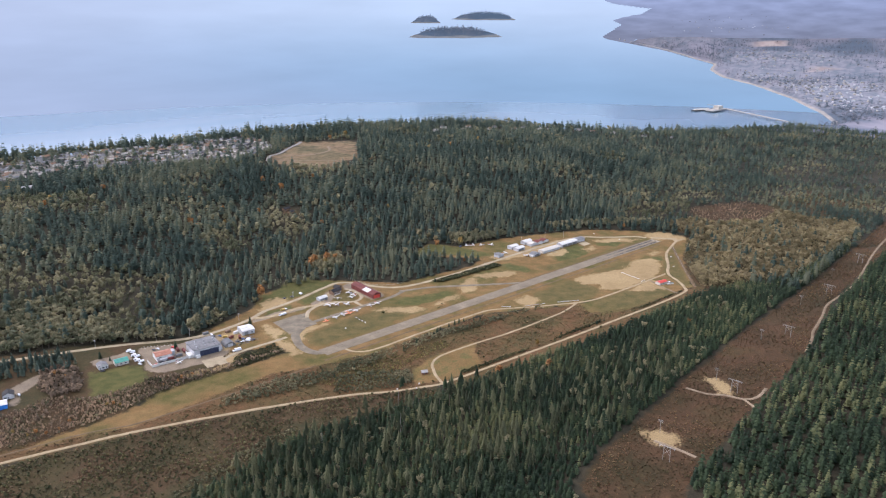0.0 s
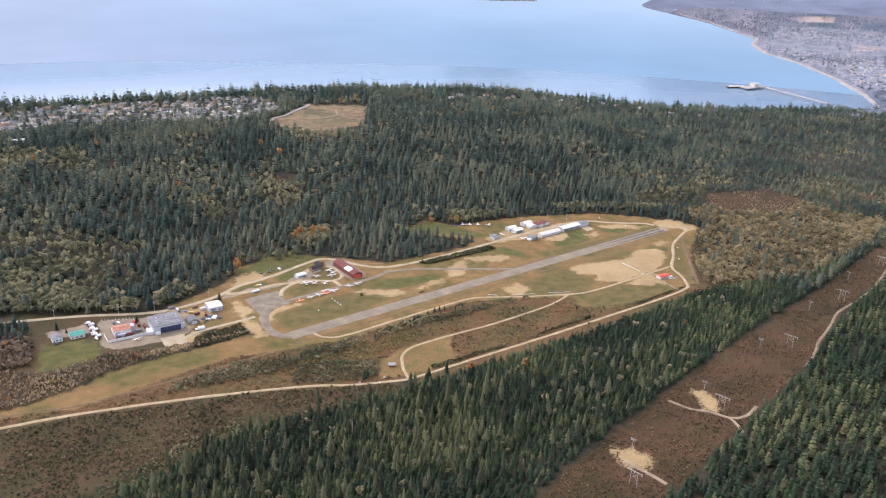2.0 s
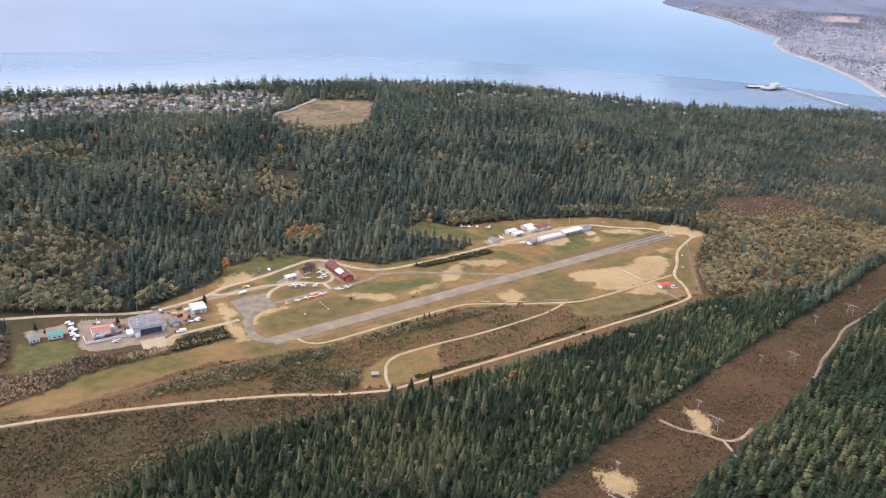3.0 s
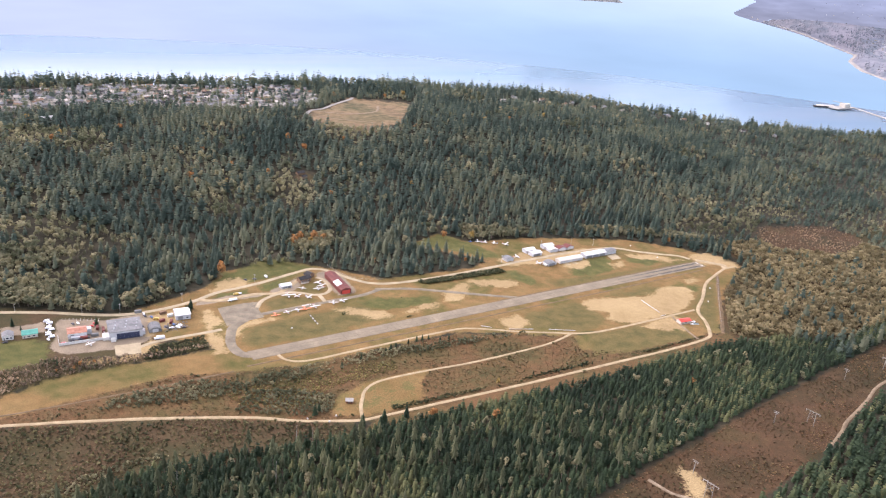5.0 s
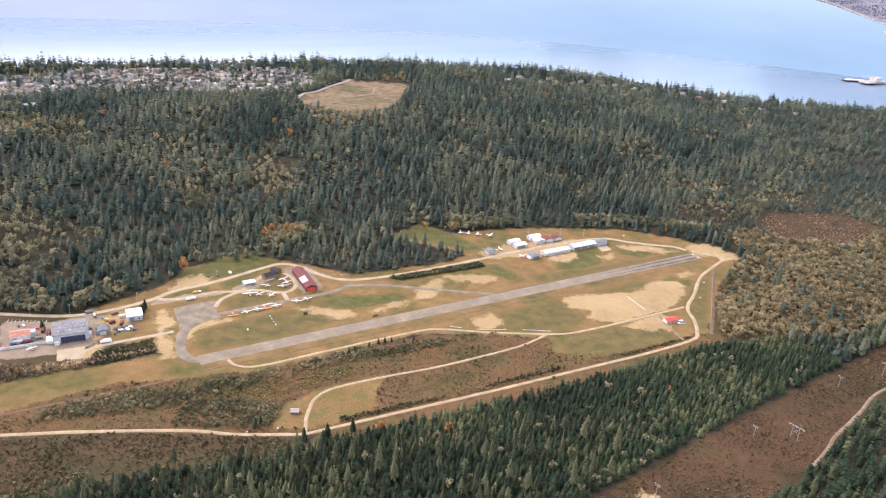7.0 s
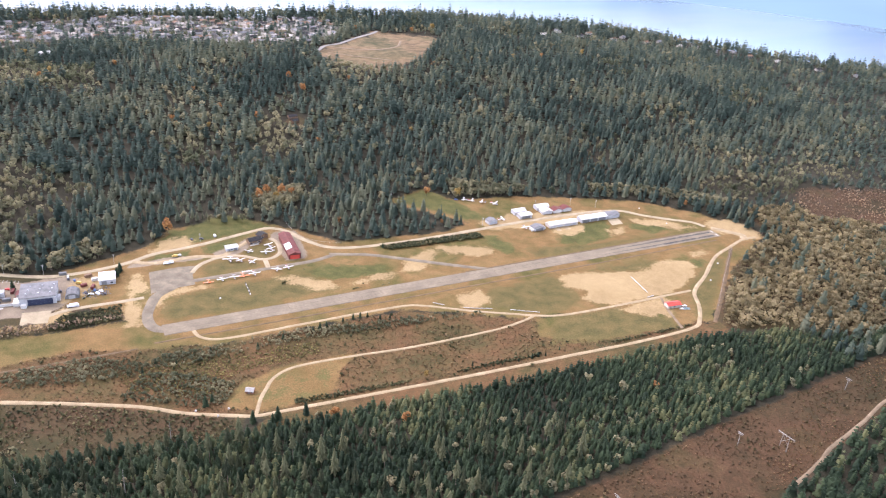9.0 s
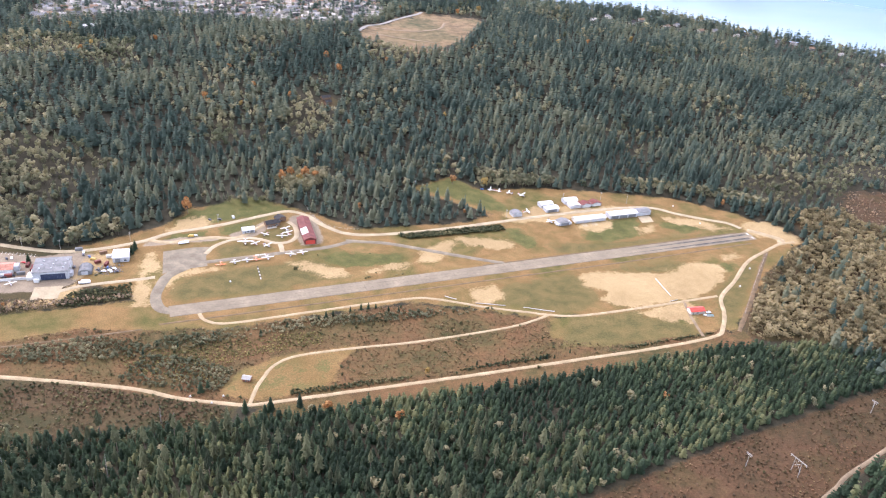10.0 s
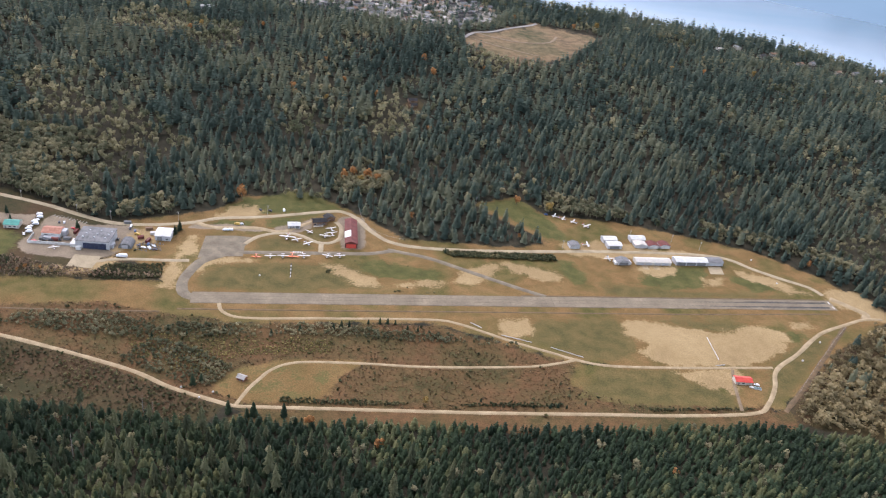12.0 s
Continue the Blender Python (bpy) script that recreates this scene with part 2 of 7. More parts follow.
def water_material():
    m = bpy.data.materials.new("sea_water")
    m.use_nodes = True
    n, l = m.node_tree.nodes, m.node_tree.links
    b = n["Principled BSDF"]
    b.inputs["IOR"].default_value = 1.33
    geo, mp = n.new("ShaderNodeNewGeometry"), n.new("ShaderNodeMapping")
    mp.inputs["Rotation"].default_value = (0, 0, 0.5)
    mp.inputs["Scale"].default_value = (0.5, 1.6, 1)
    l.new(geo.outputs["Position"], mp.inputs["Vector"])
    slick = n.new("ShaderNodeTexNoise")
    slick.inputs["Scale"].default_value, slick.inputs["Detail"].default_value = 0.0016, 5
    l.new(mp.outputs["Vector"], slick.inputs["Vector"])
    r = n.new("ShaderNodeMapRange")
    r.inputs["From Min"].default_value, r.inputs["From Max"].default_value = 0.35, 0.7
    r.inputs["To Min"].default_value, r.inputs["To Max"].default_value = 0.17, 0.13
    l.new(slick.outputs["Fac"], r.inputs["Value"])
    l.new(r.outputs["Result"], b.inputs["Roughness"])
    # Base colour lifted above real water in place of reflected sky.
    ramp = n.new("ShaderNodeValToRGB")
    ramp.color_ramp.elements[0].position, ramp.color_ramp.elements[1].position = 0.35, 0.65
    ramp.color_ramp.elements[0].color, ramp.color_ramp.elements[1].color = (0.115, 0.195, 0.26, 1), (0.175, 0.235, 0.29, 1)
    l.new(slick.outputs["Fac"], ramp.inputs["Fac"])
    l.new(ramp.outputs["Color"], b.inputs["Base Color"])
    up = n.new("ShaderNodeCombineXYZ")
    up.inputs["Z"].default_value = 1.0
    l.new(up.outputs[0], b.inputs["Normal"])
    return m


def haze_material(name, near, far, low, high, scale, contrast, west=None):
    """A glowing distance with haze painted in: it pales towards the horizon, and towards the veiled sun in the west,
    with faint level streaks.
    """
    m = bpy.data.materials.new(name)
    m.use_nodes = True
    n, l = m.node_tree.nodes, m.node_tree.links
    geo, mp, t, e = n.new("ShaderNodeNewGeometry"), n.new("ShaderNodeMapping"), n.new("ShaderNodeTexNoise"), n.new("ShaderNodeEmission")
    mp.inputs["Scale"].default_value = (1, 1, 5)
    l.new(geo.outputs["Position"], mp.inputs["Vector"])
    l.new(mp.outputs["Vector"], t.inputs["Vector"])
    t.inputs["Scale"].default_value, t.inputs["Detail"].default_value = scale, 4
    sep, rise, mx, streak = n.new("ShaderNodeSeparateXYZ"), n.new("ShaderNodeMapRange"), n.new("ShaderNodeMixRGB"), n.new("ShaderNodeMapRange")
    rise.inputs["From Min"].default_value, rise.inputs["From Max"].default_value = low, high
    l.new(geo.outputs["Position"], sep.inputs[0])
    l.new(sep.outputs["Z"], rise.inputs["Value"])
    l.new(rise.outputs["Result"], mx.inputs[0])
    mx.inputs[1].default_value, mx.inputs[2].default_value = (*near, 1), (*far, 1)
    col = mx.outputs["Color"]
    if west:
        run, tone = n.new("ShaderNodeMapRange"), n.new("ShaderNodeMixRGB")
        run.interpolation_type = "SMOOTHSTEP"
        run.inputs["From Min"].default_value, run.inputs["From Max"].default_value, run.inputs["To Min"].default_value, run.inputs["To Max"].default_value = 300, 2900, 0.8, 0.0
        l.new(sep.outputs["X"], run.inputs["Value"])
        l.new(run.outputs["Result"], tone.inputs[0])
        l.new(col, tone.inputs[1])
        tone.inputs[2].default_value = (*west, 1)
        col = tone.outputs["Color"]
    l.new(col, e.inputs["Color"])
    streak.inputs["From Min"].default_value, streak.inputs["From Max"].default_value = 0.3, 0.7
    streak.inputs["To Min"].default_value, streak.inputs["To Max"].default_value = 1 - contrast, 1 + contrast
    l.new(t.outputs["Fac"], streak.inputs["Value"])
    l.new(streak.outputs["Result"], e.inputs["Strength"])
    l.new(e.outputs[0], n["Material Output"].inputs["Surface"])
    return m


# Both glow by themselves: emission stands in for haze and sun glare.
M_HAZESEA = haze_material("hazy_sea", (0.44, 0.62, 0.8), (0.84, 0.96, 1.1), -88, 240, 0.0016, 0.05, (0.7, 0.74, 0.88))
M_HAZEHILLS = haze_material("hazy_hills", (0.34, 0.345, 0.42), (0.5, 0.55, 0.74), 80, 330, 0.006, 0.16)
M_GROUND, M_WATER = ground_material(), water_material()
M_ASPHALT = material("worn_asphalt", (0.112, 0.088, 0.057), (0.232, 0.187, 0.121), 0.12, 0.9, 0.15, attr="", third=(0.163, 0.136, 0.092))
M_SLAB = material("runway_asphalt", (0.142, 0.115, 0.076), (0.249, 0.202, 0.133), 0.06, 0.9, 0.15, third=(0.189, 0.154, 0.102))
M_DITCH = material("earth_bank", (0.06, 0.045, 0.024), (0.17, 0.115, 0.06), 0.2, 0.95, 0.3)
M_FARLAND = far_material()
M_TRACK = material("dirt_track", (0.120, 0.088, 0.053), (0.240, 0.181, 0.110), 0.2, 0.95, 0.3)
M_PADSOIL = material("pad_soil", (0.13, 0.096, 0.06), (0.32, 0.25, 0.16), 0.09, 0.95, 0.3, third=(0.24, 0.182, 0.115))
M_ROAD = material("gravel_road", (0.220, 0.167, 0.090), (0.380, 0.296, 0.172), 0.15, 0.95, 0.3, third=(0.300, 0.231, 0.130))
M_TARROAD = material("pale_tar_road", (0.220, 0.176, 0.106), (0.370, 0.304, 0.189), 0.1, 0.9, 0.1)
M_TYRE = material("tyre_marks", (0.02, 0.02, 0.02), (0.06, 0.06, 0.06), 0.2, 0.9, 0.0)
M_WHITE = material("white_paint", (0.45, 0.435, 0.4), (0.66, 0.645, 0.6), 0.3, 0.6, 0.05)
M_CREAM = material("cream_metal", (0.4, 0.36, 0.3), (0.58, 0.54, 0.46), 0.3, 0.5, 0.05)
M_STUCCO = material("weathered_stucco", (0.243, 0.221, 0.189), (0.442, 0.410, 0.354), 0.05, 0.8, 0.05)
M_GREY = material("grey_metal_roof", (0.1, 0.1, 0.098), (0.21, 0.207, 0.2), 0.2, 0.8, 0.05)
M_LIGHTGREY = material("light_grey_siding", (0.33, 0.33, 0.33), (0.48, 0.48, 0.48), 0.3, 0.6, 0.05)
M_RED = material("red_metal_roof", (0.089, 0.026, 0.021), (0.162, 0.049, 0.038), 0.25, 0.75, 0.05)
M_BRIGHTRED = material("bright_red_roof", (0.42, 0.04, 0.03), (0.58, 0.09, 0.06), 0.3, 0.5, 0.05)
M_RUST = material("rust_orange_roof", (0.24, 0.09, 0.055), (0.42, 0.21, 0.135), 0.5, 0.7, 0.1)
M_GREEN = material("teal_green_roof", (0.05, 0.2, 0.15), (0.1, 0.32, 0.25), 0.3, 0.5, 0.05)
M_DULLTEAL = material("faded_teal_tarpaulin", (0.09, 0.13, 0.12), (0.2, 0.25, 0.23), 0.8, 0.7, 0.2)
M_BLUE = material("blue_metal_roof", (0.03, 0.12, 0.4), (0.06, 0.22, 0.6), 0.3, 0.5, 0.05)
M_DARK = material("dark_shingle", (0.014, 0.013, 0.013), (0.042, 0.039, 0.037), 0.6, 0.8, 0.2)
M_DOOR = material("dark_blue_door", (0.02, 0.025, 0.05), (0.05, 0.06, 0.1), 0.6, 0.4, 0.05)
M_GLASS = material("dark_window_glass", (0.02, 0.025, 0.03), (0.05, 0.06, 0.07), 0.6, 0.12, 0.0)
M_BROWN = material("brown_timber", (0.12, 0.075, 0.045), (0.25, 0.16, 0.1), 0.6, 0.8, 0.15)
M_TIMBER = material("red_brown_timber", (0.17, 0.075, 0.045), (0.3, 0.145, 0.09), 0.6, 0.8, 0.15)
M_POLE = material("weathered_pole", (0.24, 0.22, 0.19), (0.42, 0.395, 0.35), 0.8, 0.8, 0.1)
M_BARK = material("bark", (0.07, 0.05, 0.035), (0.2, 0.16, 0.12), 0.9, 0.95, 0.2)
M_SNAG = material("bleached_snag", (0.2, 0.18, 0.15), (0.36, 0.33, 0.29), 0.9, 0.9, 0.1)
M_CONIFER = material("conifer_needles", (0.059, 0.086, 0.066), (0.197, 0.205, 0.128), 0.012, 0.9, 0.0, 6.0, attr="tint", spread=0.75, third=(0.108, 0.140, 0.103), leaf=0.5)
# Darker near copy of conifer_needles, whose paler, bluer colours have haze painted in.
M_NEARFIR = material("near_fir_needles", (0.026, 0.042, 0.022), (0.160, 0.163, 0.071), 0.014, 0.9, 0.0, 6.0, attr="tint", spread=0.8, third=(0.054, 0.079, 0.037), leaf=0.4)
M_OLDFIR = material("old_fir_needles", (0.039, 0.048, 0.025), (0.163, 0.164, 0.085), 0.03, 0.9, 0.0, 6.0, attr="tint", spread=0.6, third=(0.086, 0.094, 0.048), leaf=0.45)
M_DECID = material("autumn_leaves", (0.100, 0.111, 0.060), (0.338, 0.302, 0.171), 0.012, 0.9, 0.0, 6.0, attr="tint", spread=0.7, third=(0.204, 0.196, 0.112), leaf=0.55)
M_BIRCH = material("bare_birch_twigs", (0.165, 0.138, 0.073), (0.398, 0.327, 0.177), 0.012, 0.9, 0.0, 6.0, attr="tint", spread=0.8, third=(0.266, 0.218, 0.115), leaf=0.6)
M_MAUVE = material("mauve_twigs", (0.168, 0.130, 0.091), (0.456, 0.336, 0.216), 0.02, 0.9, 0.0, 6.0, attr="tint", spread=0.9, third=(0.300, 0.223, 0.151), leaf=0.55)
M_HEATH = material("heath_twigs", (0.073, 0.072, 0.038), (0.234, 0.169, 0.099), 0.02, 0.9, 0.0, 6.0, attr="tint", spread=0.8, third=(0.127, 0.104, 0.060), leaf=0.5)
M_ORANGE = material("orange_maple_leaves", (0.27, 0.125, 0.045), (0.48, 0.27, 0.1), 0.2, 0.9, 0.0, island=True, spread=0.6, leaf=0.5)
M_YELLOW = material("yellow_maple_leaves", (0.28, 0.19, 0.06), (0.44, 0.32, 0.11), 0.2, 0.9, 0.0, island=True, spread=0.6, leaf=0.5)
M_SCRUB = material("scrub_leaves", (0.085, 0.078, 0.034), (0.28, 0.2, 0.1), 0.02, 0.9, 0.0, 6.0, attr="tint", spread=0.8, third=(0.16, 0.122, 0.06), leaf=0.45)
M_RUSSET = material("russet_bracken", (0.068, 0.053, 0.028), (0.230, 0.142, 0.077), 0.03, 0.9, 0.0, 6.0, attr="tint", spread=0.7, third=(0.135, 0.089, 0.050), leaf=0.5)
M_BRAMBLE = material("bramble_leaves", (0.05, 0.058, 0.025), (0.2, 0.175, 0.08), 0.03, 0.9, 0.0, 6.0, attr="tint", spread=0.85, third=(0.108, 0.106, 0.048), leaf=0.45)
M_OLIVE = material("olive_brush", (0.075, 0.078, 0.026), (0.3, 0.25, 0.09), 0.03, 0.9, 0.0, 6.0, attr="tint", spread=0.8, third=(0.165, 0.148, 0.052), leaf=0.45)
# Far-shore and island trees: air haze mixed into paler, bluer leaf colours.
M_FARWOOD = material("far_wood_haze", (0.075, 0.1, 0.125), (0.17, 0.165, 0.175), 0.006, 0.9, 0.0, 8.0, attr="tint", spread=0.6)
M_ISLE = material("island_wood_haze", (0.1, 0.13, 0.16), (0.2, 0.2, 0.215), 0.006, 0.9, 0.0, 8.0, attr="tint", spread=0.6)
M_CARS = [material("car_paint_" + n, d, c, 0.8, 0.3, 0.0) for n, d, c in (("white", (0.7, 0.7, 0.7), (0.8, 0.8, 0.8)), ("dark", (0.03, 0.03, 0.04), (0.06, 0.06, 0.07)), ("blue", (0.05, 0.09, 0.2), (0.08, 0.14, 0.28)), ("red", (0.4, 0.03, 0.03), (0.5, 0.05, 0.05)), ("yellow", (0.45, 0.3, 0.06), (0.55, 0.38, 0.1)))]
M_PLANEORANGE = material("orange_aircraft_paint", (0.7, 0.16, 0.05), (0.8, 0.25, 0.1), 0.8, 0.35, 0.0)
M_RUBBER = material("black_rubber", (0.015, 0.015, 0.015), (0.03, 0.03, 0.03), 2.0, 0.8, 0.0)
M_BEACH = material("beach_sand", (0.2, 0.185, 0.165), (0.31, 0.285, 0.25), 0.02, 0.95, 0.1)


# ---------------------------------------------------------------- mesh helpers
def link_mesh(name, verts, faces, mat, parent=None, label="", smooth=False):
    me = bpy.data.meshes.new(name)
    me.from_pydata([tuple(v) for v in verts], [], [tuple(f) for f in faces])
    me.materials.append(mat)
    if smooth:
        me.shade_smooth()
    ob = new(name, me)
    ob.parent = parent
    if label:
        tagged(ob, label)
    return ob


def part(name, bm, mat, parent, label=""):
    me = bpy.data.meshes.new(name)
    bmesh.ops.recalc_face_normals(bm, faces=bm.faces)
    bm.to_mesh(me)
    bm.free()
    me.materials.append(mat)
    ob = new(name, me)
    ob.parent = parent
    if label:
        tagged(ob, label)
    return ob


def empty(name, m, label, category, group="", kind=""):
    ob = new(name)
    ob.empty_display_size = 0.5
    ob.matrix_world = m
    return tagged(ob, label, category, group, kind)


def box(bm, x0, y0, z0, x1, y1, z1, bevel=0.0):
    g = bmesh.ops.create_cube(bm, size=1, matrix=Matrix.Translation(((x0 + x1) / 2, (y0 + y1) / 2, (z0 + z1) / 2)) @ Matrix.Diagonal((x1 - x0, y1 - y0, z1 - z0, 1)))
    if bevel:
        ed = {e for v in g["verts"] for e in v.link_edges}
        bmesh.ops.bevel(bm, geom=list(ed), offset=bevel, segments=1, affect="EDGES")
    return bm


def boxed(*a, bevel=0.0):
    return box(bmesh.new(), *a, bevel=bevel)


def rod(bm, a, b, r0, r1, sides=6):
    a, b = Vector(a), Vector(b)
    m = Matrix.Translation((a + b) / 2) @ (b - a).to_track_quat("Z", "Y").to_matrix().to_4x4()
    bmesh.ops.create_cone(bm, cap_ends=True, segments=sides, radius1=r0, radius2=r1, depth=(b - a).length, matrix=m)
    return bm


def loft(bm, rings):
    """Skin a row of rings with equal counts, and cap the ends."""
    vs = [[bm.verts.new(p) for p in r] for r in rings]
    k = len(vs[0])
    for a, b in zip(vs, vs[1:]):
        for i in range(k):
            bm.faces.new((a[i], a[(i + 1) % k], b[(i + 1) % k], b[i]))
    bm.faces.new(vs[0])
    bm.faces.new(vs[-1])
    return bm


# ---------------------------------------------------------------- the lie of the land
def sstep(a, b, v):
    t = np.clip((v - a) / (b - a), 0, 1)
    return t * t * (3 - 2 * t)


SEA = -88.0
COAST_X = [-9000, -500, 300, 900, 1400, 1700, 2200, 2600, 2750, 2820, 3017, 3349, 3706, 3929, 4246, 4614, 5028, 5491, 6289, 6630, 7286, 9701, 11008, 12822, 14131, 20649, 29074, 40052, 60000]
COAST_Y = [2600, 1880, 1800, 1740, 1620, 1520, 1400, 1290, 1235, 1255, 1399, 1685, 2062, 2369, 2643, 2853, 3324, 3837, 4897, 5281, 5755, 7434, 8653, 9865, 10482, 14976, 23253, 32723, 49500]


def coast(x):
    return np.interp(x, COAST_X, COAST_Y)


def height(x, y):
    x, y = np.asarray(x, float), np.asarray(y, float)
    h = 36 * sstep(850, 1330, y) * (1 - sstep(1150, 1900, x)) - 72 * sstep(1000, 2700, x)
    h = h + 16 * sstep(560, 320, y) * (1 - 0.6 * sstep(900, 2200, x)) + np.clip(320 - y, 0, 1500) * 0.05
    h = h + 4 * np.sin(x / 170 + 1) * np.sin(y / 130) * sstep(860, 1000, y)
    d = coast(x) - y
    h = h + 420 * sstep(5000, 15000, x) * sstep(0, 3500, d) + (14 * np.sin(x / 900) * np.sin(y / 700 + 1) + 24 * sstep(60, 400, d)) * sstep(3500, 6000, x)
    rim = np.where(x > 2700, 60, 100)
    return SEA - 6 + (h - SEA + 6) * sstep(-12, rim, d)


FAR_C, FAR_A, FAR_B = (60.0, 15.0, 342.0), 3200.0, 1480.0


def far_in(x, y, z):
    """Draws distances past 3.2 km in towards 4.7 km along the line of sight, so that the far shore stays within the view's reach."""
    dx, dy = x - FAR_C[0], y - FAR_C[1]
    r = np.maximum(np.hypot(dx, dy), 1.0)
    q = np.where(r > FAR_A, FAR_A + FAR_B * (1 - np.exp(-(r - FAR_A) / FAR_B)), r)
    k = q / r
    return FAR_C[0] + dx * k, FAR_C[1] + dy * k, FAR_C[2] + (z - FAR_C[2]) * k


def side(px, py, poly):
    """Signed distance to a polygon, positive inside."""
    best, inside = np.full(px.shape, 1e18), np.zeros(px.shape, bool)
    for (x0, y0), (x1, y1) in zip(poly, poly[1:] + poly[:1]):
        ex, ey = x1 - x0, y1 - y0
        t = np.clip(((px - x0) * ex + (py - y0) * ey) / (ex * ex + ey * ey + 1e-9), 0, 1)
        best = np.minimum(best, (px - x0 - t * ex) ** 2 + (py - y0 - t * ey) ** 2)
        if y0 != y1:
            inside ^= ((y0 > py) != (y1 > py)) & (px < x0 + (py - y0) / (y1 - y0) * ex)
    return np.where(inside, 1, -1) * np.sqrt(best)


def near_line(px, py, line):
    best = np.full(px.shape, 1e18)
    for (x0, y0), (x1, y1) in zip(line, line[1:]):
        ex, ey = x1 - x0, y1 - y0
        t = np.clip(((px - x0) * ex + (py - y0) * ey) / (ex * ex + ey * ey + 1e-9), 0, 1)
        best = np.minimum(best, (px - x0 - t * ex) ** 2 + (py - y0 - t * ey) ** 2)
    return np.sqrt(best)


# open land and its covers, in plan
AIRFIELD = [(300, 690), (352, 652), (362, 604), (405, 594), (560, 599), (600, 580), (662, 550), (770, 540), (800, 492), (835, 520), (900, 575), (985, 622), (955, 690), (905, 740), (845, 765), (775, 790), (700, 800), (676, 838), (625, 818), (650, 785), (690, 740), (655, 728), (545, 735), (512, 775), (483, 803), (400, 812), (372, 775), (300, 748)]
STRIP = [(95, 622), (122, 619), (138, 617), (175, 604), (198, 605), (237, 610), (275, 615), (304, 617), (370, 600), (357, 652), (344, 650), (308, 648), (256, 650), (214, 647), (180, 633), (150, 628), (122, 630)]
VERGE = [(405, 478), (640, 466), (775, 468), (806, 472), (812, 500), (800, 494), (640, 488), (425, 494)]
SOUTH_LAND = [(330, 618), (405, 594), (560, 597), (600, 578), (665, 550), (790, 545), (800, 492), (640, 484), (425, 490), (380, 510), (300, 555), (180, 592), (20, 622), (20, 635)]
SCRUB_WEST = [(-200, 150), (60, 235), (135, 335), (195, 415), (245, 456), (300, 478), (395, 470), (408, 494), (380, 512), (300, 555), (180, 592), (20, 622), (-200, 700)]
SCRUB_MID = [(40, 640), (83, 632), (100, 627), (120, 630), (147, 629), (178, 633), (212, 646), (252, 647), (290, 650), (345, 652), (345, 658), (289, 661), (251, 668), (224, 682), (192, 674), (165, 676), (139, 699), (116, 694), (95, 690), (40, 700)]
COMPOUND = [(100, 690), (184, 672), (290, 668), (345, 690), (352, 745), (312, 748), (270, 748), (226, 776), (187, 797), (100, 825)]
CORRIDOR = [(330, 240), (374, 300), (415, 317), (565, 347), (720, 375), (905, 400), (1100, 436), (1500, 520), (1500, 464), (1098, 397), (864, 355), (774, 329), (692, 304), (586, 285), (425, 252), (360, 200)]
CLEARING = [(689, 1346), (745, 1390), (831, 1466), (890, 1460), (962, 1440), (905, 1360), (857, 1285), (806, 1240), (763, 1240), (728, 1253), (690, 1300)]
TOWN = [(180, 1450), (224, 1620), (420, 1660), (600, 1620), (760, 1605), (800, 1540), (765, 1455), (712, 1398), (640, 1390), (520, 1420), (400, 1485)]
MEADOW_N = [(397, 806), (483, 799), (497, 788), (440, 776), (395, 770), (376, 772)]
MEADOW_NE = [(628, 817), (676, 836), (700, 798), (712, 745), (690, 748), (672, 775)]
LAWN = [(179, 727), (220, 717), (221, 676), (192, 674), (168, 676), (172, 710)]
WEST_THICKET = [(132, 723), (146, 760), (163, 760), (175, 743), (170, 710), (162, 692), (139, 698)]
YARD_WOOD = [(60, 775), (100, 760), (136, 757), (154, 748), (175, 745), (182, 767), (165, 790), (135, 800), (100, 812), (60, 826)]
FAR_TOWN = [(3609, 1867, 190, 90), (3330, 1620, 170, 90), (3745, 1700, 200, 90), (3323, 1441, 160, 70), (3718, 1544, 200, 60), (3914, 2160, 110, 30), (5257, 2855, 190, 50), (4832, 2710, 150, 30), (9429, 5885, 280, 22), (7750, 4623, 330, 30), (5128, 2469, 160, 15), (3215, 1266, 120, 30), (4500, 2250, 600, 60), (6000, 4300, 500, 16)]
FAR_FIELDS = [[(5785, 3273), (6326, 3564), (6527, 3402), (5995, 3103)], [(6695, 4124), (7655, 4571), (7432, 4062)], [(8620, 4464), (10406, 4747), (10200, 4447), (8500, 4264)], [(4300, 2100), (4600, 2190), (4560, 2050)]]
SE_GREEN = [(664, 551), (792, 549), (802, 503), (785, 498), (690, 501), (650, 524)]
SLIDE = [(574, 1056), (576, 1088), (594, 1096), (604, 1074), (594, 1056)]
HUT_GREEN = [(395, 512), (413, 538), (445, 550), (505, 549), (484, 530), (478, 512), (465, 499), (425, 500)]
SAND = [(721, 607), (735, 611), (762, 605), (795, 595), (818, 600), (841, 609), (861, 601), (864, 588), (850, 574), (828, 560), (800, 550), (767, 549), (735, 550), (717, 565), (733, 578), (717, 590)]
EAST_SCRUB = [(990, 615), (920, 590), (860, 542), (813, 498), (808, 478), (850, 466), (903, 428), (1100, 450), (1500, 560), (1500, 700), (1240, 660), (1010, 680)]
EAST_BARE = [(1075, 640), (1090, 690), (1140, 722), (1260, 690), (1250, 625), (1150, 596)]
